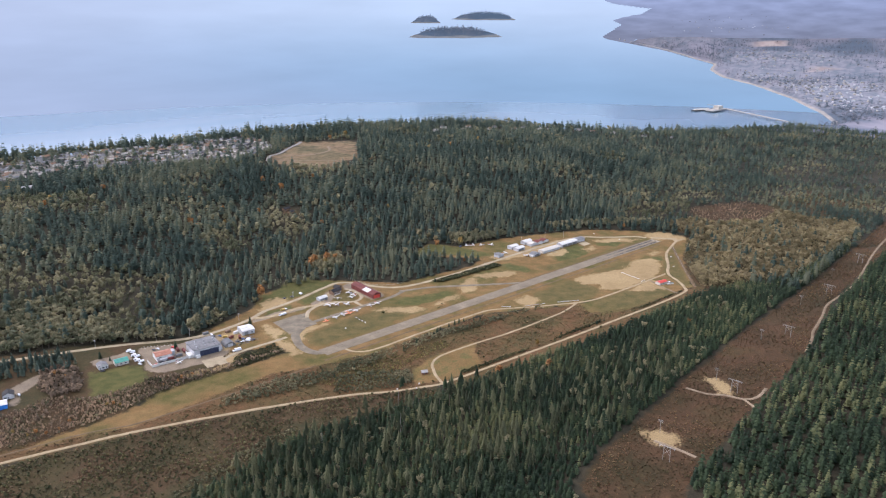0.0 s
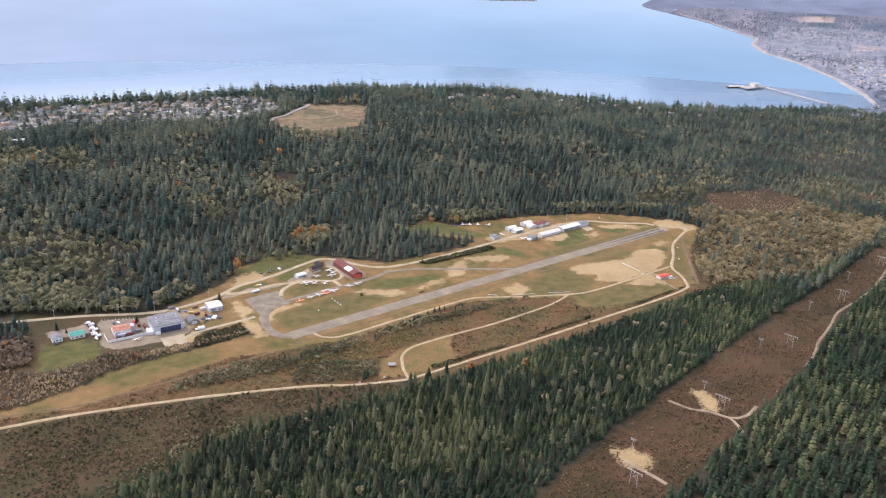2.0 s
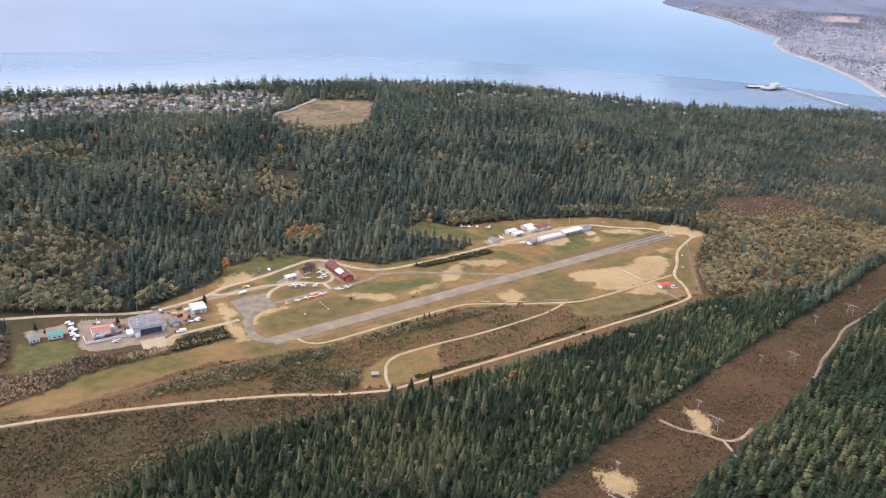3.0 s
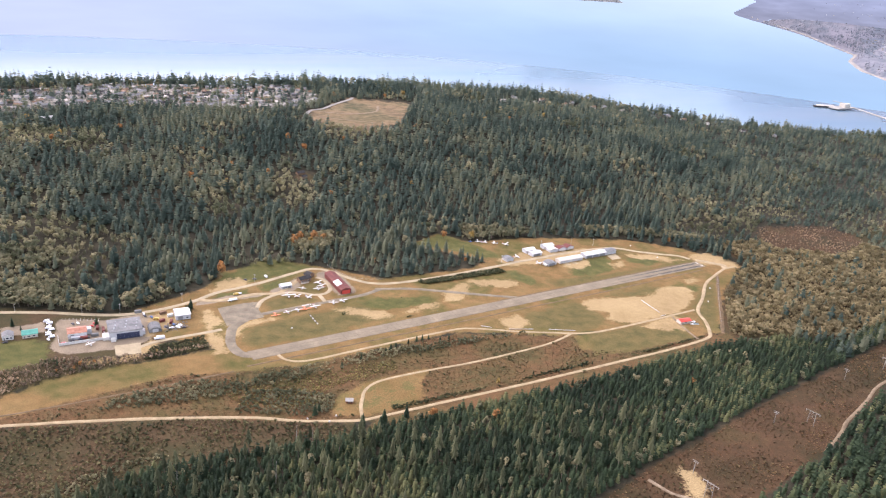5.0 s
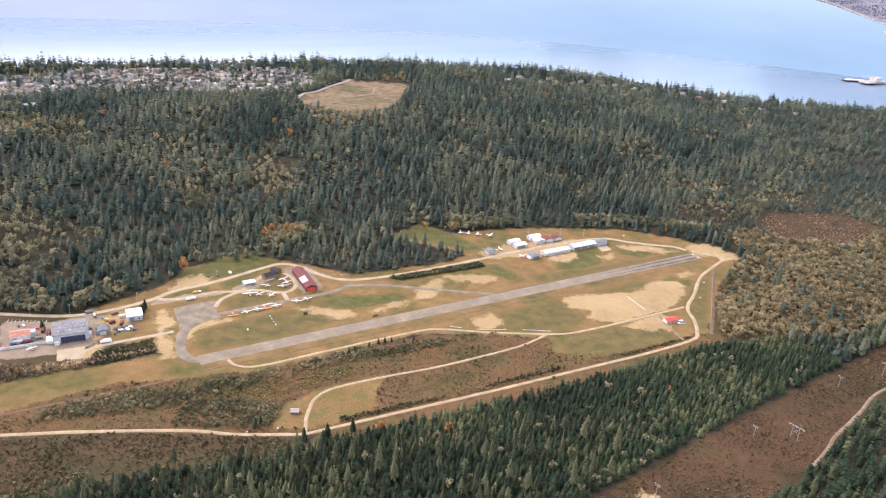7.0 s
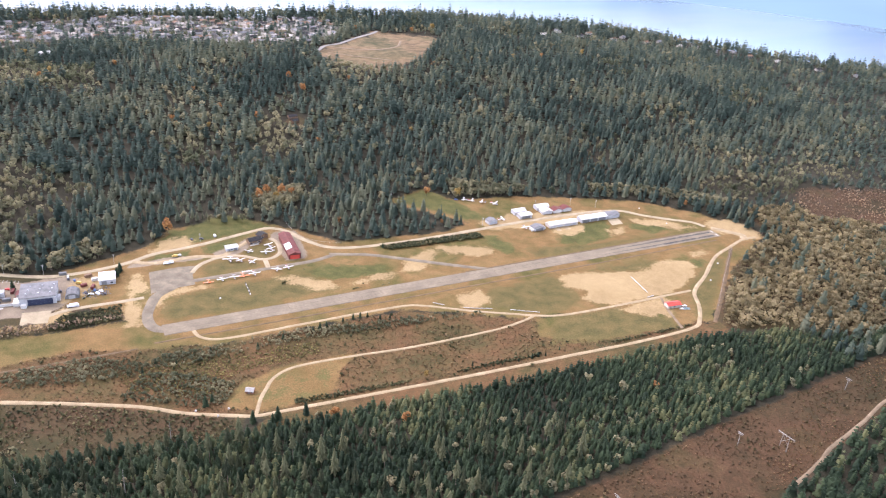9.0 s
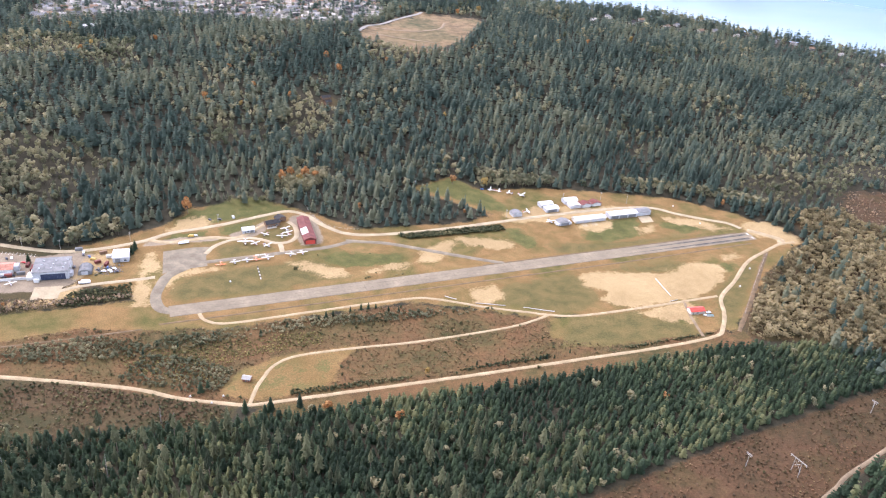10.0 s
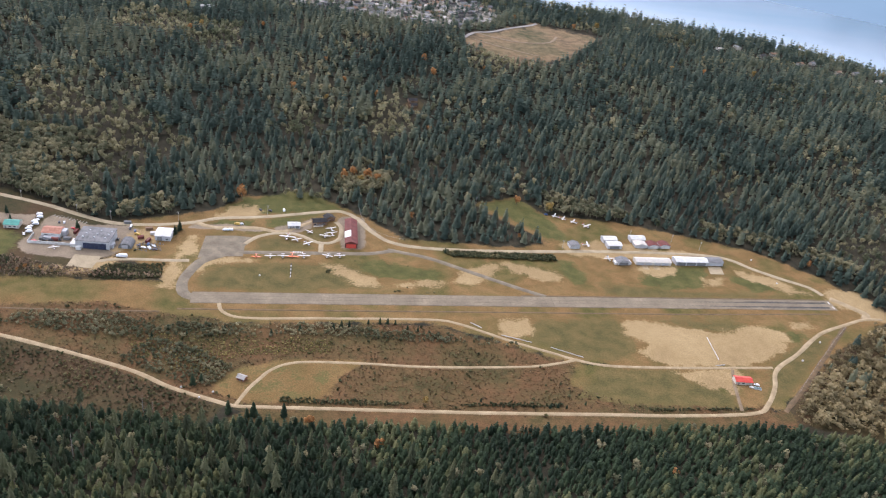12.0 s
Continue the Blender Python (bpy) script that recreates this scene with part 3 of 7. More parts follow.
BARE = [SAND, [(373, 764), (385, 783), (402, 790), (410, 788), (415, 768), (391, 762)], [(470, 686), (477, 681), (486, 685), (495, 675), (506, 671), (518, 661), (519, 653), (501, 651), (491, 663), (480, 673)], [(534, 655), (544, 660), (573, 663), (572, 654), (541, 652)],
        [(366, 659), (363, 671), (376, 684), (393, 690), (413, 689), (413, 685), (397, 683), (379, 676), (370, 662)], [(351, 722), (360, 726), (366, 700), (367, 689), (355, 690), (350, 703)], [(341, 660), (345, 640), (356, 640), (357, 665), (352, 690)],
        [(740, 541), (791, 548), (795, 534), (776, 517), (756, 525)], [(612, 608), (640, 609), (636, 588), (627, 583), (612, 586)], [(632, 699), (664, 692), (686, 683), (685, 670), (667, 668), (638, 685)], [(590, 676), (615, 692), (630, 697), (625, 680), (602, 658), (585, 660)],
        [(767, 700), (809, 706), (802, 690), (783, 684), (769, 688)], [(826, 684), (846, 685), (832, 669), (822, 672)], [(864, 701), (896, 691), (913, 672), (927, 661), (899, 665), (863, 692)], [(943, 670), (980, 670), (988, 640), (979, 620), (957, 620), (953, 638), (934, 645)], [(878, 614), (896, 618), (896, 608), (875, 604)],
        [(700, 738), (747, 748), (772, 743), (785, 735), (830, 735), (830, 722), (776, 716), (747, 715), (705, 716)], [(296, 690), (345, 722), (330, 735), (308, 728)], [(296, 664), (306, 672), (300, 684), (280, 664), (240, 668), (246, 660), (286, 656)]]
TOWER_PADS = [[(458, 296), (461, 309), (469, 312), (478, 310), (482, 298), (474, 289), (464, 288)], [(584, 336), (591, 333), (593, 324), (585, 315), (572, 305), (564, 306), (565, 315), (573, 326)], [(461, 315), (466, 319), (468, 315), (463, 312)]]
BARE += TOWER_PADS
OLIVE = [[(642, 606), (715, 612), (720, 591), (719, 565), (697, 556), (678, 556), (634, 577)], [(747, 614), (782, 612), (834, 610), (833, 603), (799, 596), (767, 604)], [(680, 546), (745, 543), (743, 533), (776, 515), (769, 498), (720, 499), (650, 508)], [(828, 556), (895, 598), (903, 589), (842, 533), (809, 504), (796, 502)],
         [(385, 676), (450, 684), (500, 684), (520, 650), (440, 640), (380, 640), (372, 655)], [(413, 724), (435, 728), (454, 720), (466, 708), (414, 704)], [(454, 746), (477, 757), (485, 749), (485, 733), (469, 723), (456, 730)], [(720, 668), (780, 660), (900, 656), (880, 652), (720, 648)]]
LUSH = [MEADOW_N, MEADOW_NE, LAWN, [(405, 803), (431, 821), (469, 825), (475, 804), (480, 791), (431, 774), (426, 787), (410, 789)], [(495, 689), (526, 694), (544, 684), (575, 682), (573, 664), (538, 663), (520, 664), (506, 676)], [(364, 748), (374, 757), (407, 757), (409, 746), (366, 744)], [(420, 760), (439, 771), (461, 778), (469, 776), (449, 767), (454, 749), (423, 746)],
        [(780, 701), (835, 705), (833, 690), (813, 663), (784, 661), (756, 670), (767, 683)], [(689, 708), (703, 703), (709, 668), (696, 662), (687, 683)], [(859, 691), (886, 684), (895, 665), (871, 661), (852, 677)], [(866, 601), (881, 598), (873, 583), (860, 585)]]
GRAVEL = [[(353, 745), (364, 747), (383, 749), (408, 747), (421, 743), (420, 737), (400, 738), (353, 739)], [(426, 747), (451, 756), (465, 771), (462, 748), (450, 739), (433, 734)], [(232, 753), (269, 738), (302, 738), (313, 731), (311, 703), (296, 683), (277, 678), (233, 683), (221, 700), (227, 715)], [(188, 735), (222, 730), (222, 750), (186, 752)], [(488, 712), (510, 712), (512, 775), (486, 775)], [(114, 738), (123, 745), (145, 755), (151, 751), (146, 742), (124, 727), (116, 722), (110, 716), (104, 704), (114, 703), (117, 718)]]


def cover(polys, px, py, soft):
    f = np.zeros(px.shape)
    for p in polys:
        f = np.maximum(f, np.clip(0.5 + side(px, py, p) / soft, 0, 1))
    return f


def lines(a, b, fine0, fine1, step, grow):
    """Grid lines: even between fine0 and fine1, wider and wider outside."""
    mid = list(np.arange(fine0, fine1 + step / 2, step))
    lo, hi, s = [fine0], [mid[-1]], step
    while hi[-1] < b:
        s *= grow
        hi.append(hi[-1] + s)
    s = step
    while lo[-1] > a:
        s *= grow
        lo.append(lo[-1] - s)
    return np.array(lo[:0:-1] + mid + hi[1:])


def sheet(name, xs, ys, zf, mat, fan=False):
    gx, gy = np.meshgrid(xs, ys)
    px, py = gx.ravel(), gy.ravel()
    if fan:
        px, py = FAR_C[0] + px * np.sin(py), FAR_C[1] + px * np.cos(py)
    fx, fy, fz = far_in(px, py, zf(px, py))
    nx, ny = len(xs), len(ys)
    i = (np.arange(ny - 1)[:, None] * nx + np.arange(nx - 1)[None, :]).ravel()
    quads = np.stack([i, i + 1, i + nx + 1, i + nx], 1)
    me = bpy.data.meshes.new(name)
    me.vertices.add(nx * ny)
    me.vertices.foreach_set("co", np.stack([fx, fy, fz], 1).astype(np.float32).ravel())
    me.loops.add(quads.size)
    me.loops.foreach_set("vertex_index", quads.ravel().astype(np.int32))
    me.polygons.add(len(quads))
    me.polygons.foreach_set("loop_start", np.arange(0, quads.size, 4, dtype=np.int32))
    me.update(calc_edges=True)
    me.shade_smooth()
    me.materials.append(mat)
    return new(name, me), px, py


def near_height(x, y):
    """The near sheet dips under the sea where the far shore's own sheet takes over."""
    return height(x, y) - 60 * sstep(2640, 2800, np.hypot(x - 60, y - 15)) * (x > 0) * (y > 0)


def far_height(x, y):
    """The far shore, its sea bed falling away from the coast."""
    return height(x, y) - np.clip(y - coast(x) - 40, 0, 4000) * 0.1


def polar(r0, r1, grow, a0, a1, step):
    """Radii and bearings of a fan-shaped sheet."""
    r = [r0]
    while r[-1] < r1:
        r.append(r[-1] * (grow if r[-1] < 7000 else grow ** 1.5))
    return np.array(r), np.radians(np.arange(a0, a1 + step / 2, step))


ground, GX, GY = sheet("ground", lines(-4600, 4600, 50, 1060, 5, 1.08), lines(-4600, 2600, 265, 850, 5, 1.08), near_height, M_GROUND)
tagged(ground, "airfield plateau and wooded land of grass, brush and bare sand", "ground", kind="structure")
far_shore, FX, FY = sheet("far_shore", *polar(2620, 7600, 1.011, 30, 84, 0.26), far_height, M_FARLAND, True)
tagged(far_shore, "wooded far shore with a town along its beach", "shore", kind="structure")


def covers(ob, px, py):
    d = coast(px) - py
    fields = {
        "heath": np.maximum(cover([EAST_SCRUB, SLIDE, COMPOUND, SCRUB_WEST, SCRUB_MID], px, py, 14), 0.62 * cover([EAST_BARE], px, py, 130)),
        "russet": np.maximum(cover([CORRIDOR], px, py, 14), 0.9 * cover([EAST_BARE], px, py, 60)),
        "olive": np.maximum(cover(OLIVE, px, py, 22), 0.45 * cover([HUT_GREEN], px, py, 22)),
        "brush": np.maximum(cover([SOUTH_LAND, VERGE], px, py, 14), 0.55 * (px > 2600)),
        "grass": cover([AIRFIELD, STRIP, HUT_GREEN, SE_GREEN], px, py, 14),
        "lush": np.maximum(cover(LUSH, px, py, 18), 0.36 * cover([HUT_GREEN], px, py, 14)),
        "cut": cover([CLEARING], px, py, 14),
        "gravel": cover(GRAVEL, px, py, 8),
        "sand": np.maximum(cover(BARE, px, py, 16), 0.8 * cover(FAR_FIELDS, px, py, 90)),
        "town": np.maximum(cover([TOWN], px, py, 40) * 0.7, sum(np.clip(0.7 * np.exp(-((px - a) ** 2 + (py - b) ** 2) / (2 * s * s)), 0, 0.7) for a, b, s, k in FAR_TOWN)),
    }
    for key, value in fields.items():
        ob.data.attributes.new(key, "FLOAT", "POINT").data.foreach_set("value", value.astype(np.float32))


HAZE_R = float(np.hypot(FX - FAR_C[0], FY - FAR_C[1]).max())
SEA_R = 3260.0


def drop_bed(ob, px, py):
    """Takes away the sea bed far from the coast."""
    under = coast(px) - py < -150
    bm = bmesh.new()
    bm.from_mesh(ob.data)
    bm.verts.ensure_lookup_table()
    bmesh.ops.delete(bm, geom=[f for f in bm.faces if all(under[v.index] for v in f.verts)], context="FACES_ONLY")
    bm.to_mesh(ob.data)
    bm.free()


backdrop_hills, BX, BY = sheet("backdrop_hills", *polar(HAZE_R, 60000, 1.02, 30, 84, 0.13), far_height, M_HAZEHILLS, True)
tagged(backdrop_hills, "glowing backdrop of mauve hazy hills beyond the bay", "backdrop", kind="structure")
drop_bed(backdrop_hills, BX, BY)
covers(ground, GX, GY)
covers(far_shore, FX, FY)
drop_bed(far_shore, FX, FY)
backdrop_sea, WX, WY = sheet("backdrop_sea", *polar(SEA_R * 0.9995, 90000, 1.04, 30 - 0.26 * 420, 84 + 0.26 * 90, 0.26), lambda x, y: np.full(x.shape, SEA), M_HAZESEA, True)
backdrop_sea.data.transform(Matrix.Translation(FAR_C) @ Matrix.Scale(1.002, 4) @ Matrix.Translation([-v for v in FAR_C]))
tagged(backdrop_sea, "glowing backdrop of pale hazy sea", "backdrop", kind="structure")
water, WX, WY = sheet("water", np.append(polar(700, SEA_R / 1.03, 1.03, 0, 1, 1)[0][:-1], SEA_R), np.radians(np.arange(-80, 110.5, 1.0)), lambda x, y: np.full(x.shape, SEA), M_WATER, True)
tagged(water, "calm blue-grey sea with pale reflections of cloud", "sea", kind="structure")


# ---------------------------------------------------------------- roads and runway
def smooth_line(pts, step=4.0):
    out = []
    p = [pts[0]] + list(pts) + [pts[-1]]
    for a, b, c, d in zip(p, p[1:], p[2:], p[3:]):
        k = max(2, int(math.dist(b, c) / step))
        for i in range(k):
            t = i / k
            out.append(tuple(0.5 * (2 * b[j] + (c[j] - a[j]) * t + (2 * a[j] - 5 * b[j] + 4 * c[j] - d[j]) * t * t + (3 * b[j] - a[j] - 3 * c[j] + d[j]) * t ** 3) for j in (0, 1)))
    return out + [tuple(pts[-1])]


ROADS = []


def road(name, pts, width, mat, label, lift=0.12, ragged=0.25):
    c = smooth_line(pts)
    ROADS.append((c[::3] + c[-1:], width))
    verts, faces = [], []
    for i, (x, y) in enumerate(c):
        x0, y0 = c[max(i - 1, 0)]
        x1, y1 = c[min(i + 1, len(c) - 1)]
        d = math.hypot(x1 - x0, y1 - y0) or 1
        nx, ny = -(y1 - y0) / d, (x1 - x0) / d
        wl_ = width / 2 * (1 + ragged * noise.noise((x / 14, y / 14, 3)))
        wr_ = width / 2 * (1 + ragged * noise.noise((x / 14, y / 14, 7)))
        z = float(height(x, y))
        for off, dz in ((-wr_ - 0.4, -0.25), (-wr_, 0), (0, 0.05), (wl_, 0), (wl_ + 0.4, -0.25)):
            verts.append((x + nx * off, y + ny * off, z + lift + dz))
    for i in range(len(c) - 1):
        for k in range(4):
            a = i * 5 + k
            faces.append((a, a + 1, a + 6, a + 5))
    ob = link_mesh(name, verts, faces, mat, smooth=True)
    return tagged(ob, label, "road", kind="structure")


road("road_main", [(40, 838), (122, 806), (187, 785), (226, 770), (278, 745), (312, 741), (351, 748), (377, 760), (418, 767), (477, 784), (494, 783), (506, 770), (515, 751), (530, 731), (549, 722), (578, 719), (630, 719), (689, 723), (740, 727), (818, 729), (864, 724), (887, 704), (908, 688), (929, 674), (936, 660)], 4.9, M_TARROAD, "pale paved road past the hangars beside the forest")
road("road_south", [(973, 622), (956, 622), (934, 614), (896, 597), (860, 569), (828, 546), (814, 523), (797, 502), (779, 491), (721, 488), (659, 489), (579, 490), (521, 492), (436, 495), (416, 496), (403, 501), (370, 517), (340, 536), (267, 566), (179, 594), (129, 605), (60, 618), (-60, 640)], 3.2, M_ROAD, "pale gravel track along the wood's edge", 0.16)
road("road_service", [(392, 619), (394, 611), (399, 605), (407, 601), (429, 600), (474, 602), (557, 604), (579, 599), (601, 587), (620, 576), (648, 563), (664, 555), (690, 548), (744, 547), (792, 548), (826, 549)], 2.7, M_ROAD, "narrow gravel service track beside the runway", 0.14)
road("road_fork", [(664, 555), (648, 550), (620, 545), (549, 543), (502, 546), (467, 547), (449, 545), (436, 537), (430, 528), (423, 516), (416, 498)], 2.4, M_ROAD, "two-wheel gravel track through brown brush", 0.13)
road("track_hut", [(790, 546), (783, 529), (778, 513), (772, 494)], 2.2, M_TRACK, "faint gravel track to a red-roofed hut", 0.12)
road("road_bend", [(956, 622), (962, 630), (955, 640), (940, 655)], 7.0, M_ROAD, "wide gravel bend at the runway's end", 0.1)
road("taxiway_diagonal", [(530, 714), (545, 709), (569, 700), (609, 675), (646, 652), (662, 643)], 5.0, M_ASPHALT, "narrow grey taxiway cutting diagonally to the runway", 0.1, 0.1)
road("taxiway_flightline", [(400, 699), (444, 701), (472, 703), (510, 705), (535, 712)], 5.5, M_ASPHALT, "worn taxiway along the row of aircraft", 0.1, 0.15)
road("taxiway_loop", [(382, 626.5), (370, 627.5), (363, 633), (360.5, 644), (361.5, 657), (366, 671), (372, 683), (386, 694)], 8.6, M_ASPHALT, "curved worn asphalt taxiway loop", 0.1, 0.1)
road("service_loop", [(404, 714), (413, 727), (427, 735), (442, 737), (454, 732), (466, 722.5), (477, 721.5), (487, 731), (489, 752), (484, 763)], 4.0, M_TARROAD, "paved loop round the parked aircraft", 0.13, 0.1)
road("service_link", [(470.5, 722), (470, 704)], 4.0, M_TARROAD, "short paved link to the taxiway", 0.11, 0.1)
road("road_office", [(358, 750), (370, 743), (384, 742), (410, 744), (431, 739), (442, 744), (456, 756), (470, 768)], 5.0, M_ROAD, "pale gravel lane to the office buildings", 0.14)
road("road_hangar", [(280, 672), (300, 679), (320, 681), (341, 681), (361, 682)], 4.0, M_TARROAD, "paved link from the hangar yard to the taxiway", 0.12, 0.1)
road("track_corridor", [(700, 306), (737, 318), (755, 326), (784, 334), (807, 341), (829, 349), (849, 353), (898, 358), (955, 369), (1080, 404), (1173, 426), (1300, 452)], 2.0, M_TRACK, "rough track along the power line", 0.25)
road("track_pad_a", [(554, 338), (558, 320), (566, 309), (571, 294), (579, 289), (590, 289), (603, 292)], 2.2, M_PADSOIL, "rough sandy track to a tower pad", 0.3)
road("track_fork", [(571, 294), (566, 284), (560, 276)], 1.8, M_PADSOIL, "rough sandy fork of a tower track", 0.3)
road("track_pad_b", [(461, 303), (462, 291), (463, 280), (463, 268)], 2.4, M_PADSOIL, "rough sandy track past a tower pad", 0.3)
road("road_clearing", [(692, 1338), (716, 1374), (745, 1388), (790, 1430), (831, 1464), (846, 1482)], 6.0, M_BEACH, "dirt road at a clearing's edge", 0.5)
road("track_clearing", [(716, 1374), (748, 1352), (790, 1340), (838, 1358), (862, 1400)], 4.0, M_TRACK, "faint track across a felled clearing", 0.4)
road("track_felling", [(708, 1330), (752, 1300), (800, 1275)], 3.0, M_TRACK, "faint logging track on a felled slope", 0.4)

for nm, pts, wd in (("ditch_south", [(362, 610), (480, 613), (640, 618), (780, 622), (925, 629)], 1.5), ("bank_east", [(928, 610), (890, 573), (850, 534), (806, 493)], 3.6), ("drain_north", [(640, 643.6), (740, 646.6), (850, 650), (925, 652.2)], 1.3), ("bank_strip", [(60, 628), (138, 619), (176, 608), (206, 606), (258, 605), (305, 605), (350, 606)], 1.6)):
    tagged(road(nm, pts, wd, M_DITCH, "brown earth drain bank beside the field", 0.1, 0.5), category="bank")

apron = link_mesh("apron", [(367, 686, 0.12), (372, 689, 0.12), (404, 692, 0.12), (404, 710, 0.12), (409, 719, 0.12), (411, 726, 0.12), (394, 728, 0.12), (369, 725.5, 0.12)], [(0, 1, 2, 3, 4, 5, 6, 7)], M_ASPHALT)
tagged(apron, "worn grey asphalt aircraft apron", "apron", kind="structure")
slabs = [[(837, 692), (851, 692), (854, 706), (840, 706)], [(268, 666), (288, 664), (291, 683), (270, 685)]]
for s in slabs:
    pad = link_mesh("hangar_pad", [(*p, 0.18) for p in s] + [(*p, -0.1) for p in s], [(0, 1, 2, 3), (0, 1, 5, 4), (1, 2, 6, 5), (2, 3, 7, 6), (3, 0, 4, 7)], M_TARROAD)
    tagged(pad, "pale concrete pad in front of a hangar", "pad", kind="structure")

# the runway: a bed and four lanes of slabs
RW0, RW1, RWW = Vector((370.0, 626.4, 0)), Vector((937.0, 643.5, 0)), 14.4
rw_dir = (RW1 - RW0).normalized()
rw_nor = Vector((-rw_dir.y, rw_dir.x, 0))
rw_len = (RW1 - RW0).length
RW_POSE = Matrix.Translation(RW0) @ Matrix.Rotation(math.atan2(rw_dir.y, rw_dir.x), 4, "Z")

# ---------------------------------------------------------------- trees
def conifer_template(seed, tiers, blades, fine, bare=None, slim=1.0, steep=1.0, thin=1.0):
    """Trunk and crown of a conifer one metre high: drooping boughs in uneven tiers round a tapered trunk."""
    rnd = random.Random(seed)
    tv, tf = [], []
    for k, (r, z) in enumerate(((0.013, 0.0), (0.009, 0.45), (0.002, 0.97))):
        for i in range(4):
            a = i * math.pi / 2
            tv.append((r * math.cos(a), r * math.sin(a), z))
    for k in range(2):
        for i in range(4):
            tf.append((k * 4 + i, k * 4 + (i + 1) % 4, k * 4 + 4 + (i + 1) % 4, k * 4 + 4 + i))
    cv, cf = [], []
    low = rnd.uniform(0.12, 0.25) if bare is None else bare + rnd.uniform(-0.06, 0.08)
    for k in range(tiers):
        u = (k + rnd.uniform(-0.25, 0.25)) / tiers
        z = low + (1 - low) * max(u, 0)
        reach = slim * 0.155 * (1 - max(u, 0)) ** 0.68 + 0.006
        if bare and bare > 0.3:
            reach *= min(1.0, 0.5 + 1.6 * max(u, 0)) * rnd.uniform(0.6, 1.35)
        n = max(3, round(blades * (1 - 0.45 * u)))
        start = rnd.uniform(0, 6.28)
        for i in range(n):
            a = start + i * 6.283 / n + rnd.uniform(-0.3, 0.3)
            r = reach * rnd.uniform(0.65, 1.2)
            w = thin * reach * rnd.uniform(0.5, 0.75) * (5.2 / n) ** 0.6
            drop = r * rnd.uniform(0.35, 0.75) * steep
            ca, sa = math.cos(a), math.sin(a)
            b = len(cv)
            cv += [(0, 0, z + 0.035), (ca * r * 0.55 - sa * w, sa * r * 0.55 + ca * w, z - drop * 0.55), (ca * r * 0.6, sa * r * 0.6, z - drop * 0.2 + 0.012),
                   (ca * r * 0.55 + sa * w, sa * r * 0.55 - ca * w, z - drop * 0.55), (ca * r, sa * r, z - drop)]
            if fine:
                cf += [(b, b + 1, b + 2), (b, b + 2, b + 3), (b + 1, b + 4, b + 2), (b + 2, b + 4, b + 3)]
            else:
                cf += [(b, b + 1, b + 4), (b, b + 4, b + 3)]
    b = len(cv)
    cv += [(0.01, 0, 0.9), (-0.005, 0.009, 0.9), (-0.005, -0.009, 0.9), (0, 0, 1.0)]
    cf += [(b, b + 1, b + 3), (b + 1, b + 2, b + 3), (b + 2, b, b + 3)]
    return (tv, tf), (cv, cf)


def broadleaf_template(seed, clumps, size):
    """Trunk with limbs, and a loose crown of small leaf clumps, one metre high."""
    rnd = random.Random(seed)
    tv, tf = [], []

    def limb(a, b, r0, r1):
        o = len(tv)
        for p, r in ((a, r0), (b, r1)):
            for i in range(3):
                t = i * 2.094
                tv.append((p[0] + r * math.cos(t), p[1] + r * math.sin(t), p[2]))
        for i in range(3):
            tf.append((o + i, o + (i + 1) % 3, o + 3 + (i + 1) % 3, o + 3 + i))

    limb((0, 0, 0), (0.01, 0, 0.5), 0.02, 0.012)
    for i in range(5):
        a = i * 1.3 + rnd.uniform(-0.3, 0.3)
        limb((0.0, 0, rnd.uniform(0.25, 0.5)), (0.2 * math.cos(a), 0.2 * math.sin(a), rnd.uniform(0.6, 0.9)), 0.01, 0.003)
    cv, cf = [], []
    lobes = [(rnd.uniform(-0.16, 0.16), rnd.uniform(-0.16, 0.16), rnd.uniform(0.42, 0.8), rnd.uniform(0.13, 0.22)) for _ in range(6)]
    for k in range(clumps):
        lx, ly, lz, lr = lobes[k % 6]
        d = Vector((rnd.gauss(0, 1), rnd.gauss(0, 1), rnd.gauss(0.25, 1))).normalized()
        p = Vector((lx, ly, lz)) + d * lr * rnd.uniform(0.75, 1.1)
        u = d.orthogonal().normalized()
        v = d.cross(u)
        s = size * rnd.uniform(0.7, 1.3)
        b = len(cv)
        tw = rnd.uniform(0, 6.28)
        for i in range(4):
            ang = tw + i * 1.5708
            q = p + u * math.cos(ang) * s + v * math.sin(ang) * s * 0.8 + d * (-0.35 * s if i % 2 else 0.15 * s)
            cv.append(tuple(q))
        cf += [(b, b + 1, b + 2), (b, b + 2, b + 3)]
    return (tv, tf), (cv, cf)


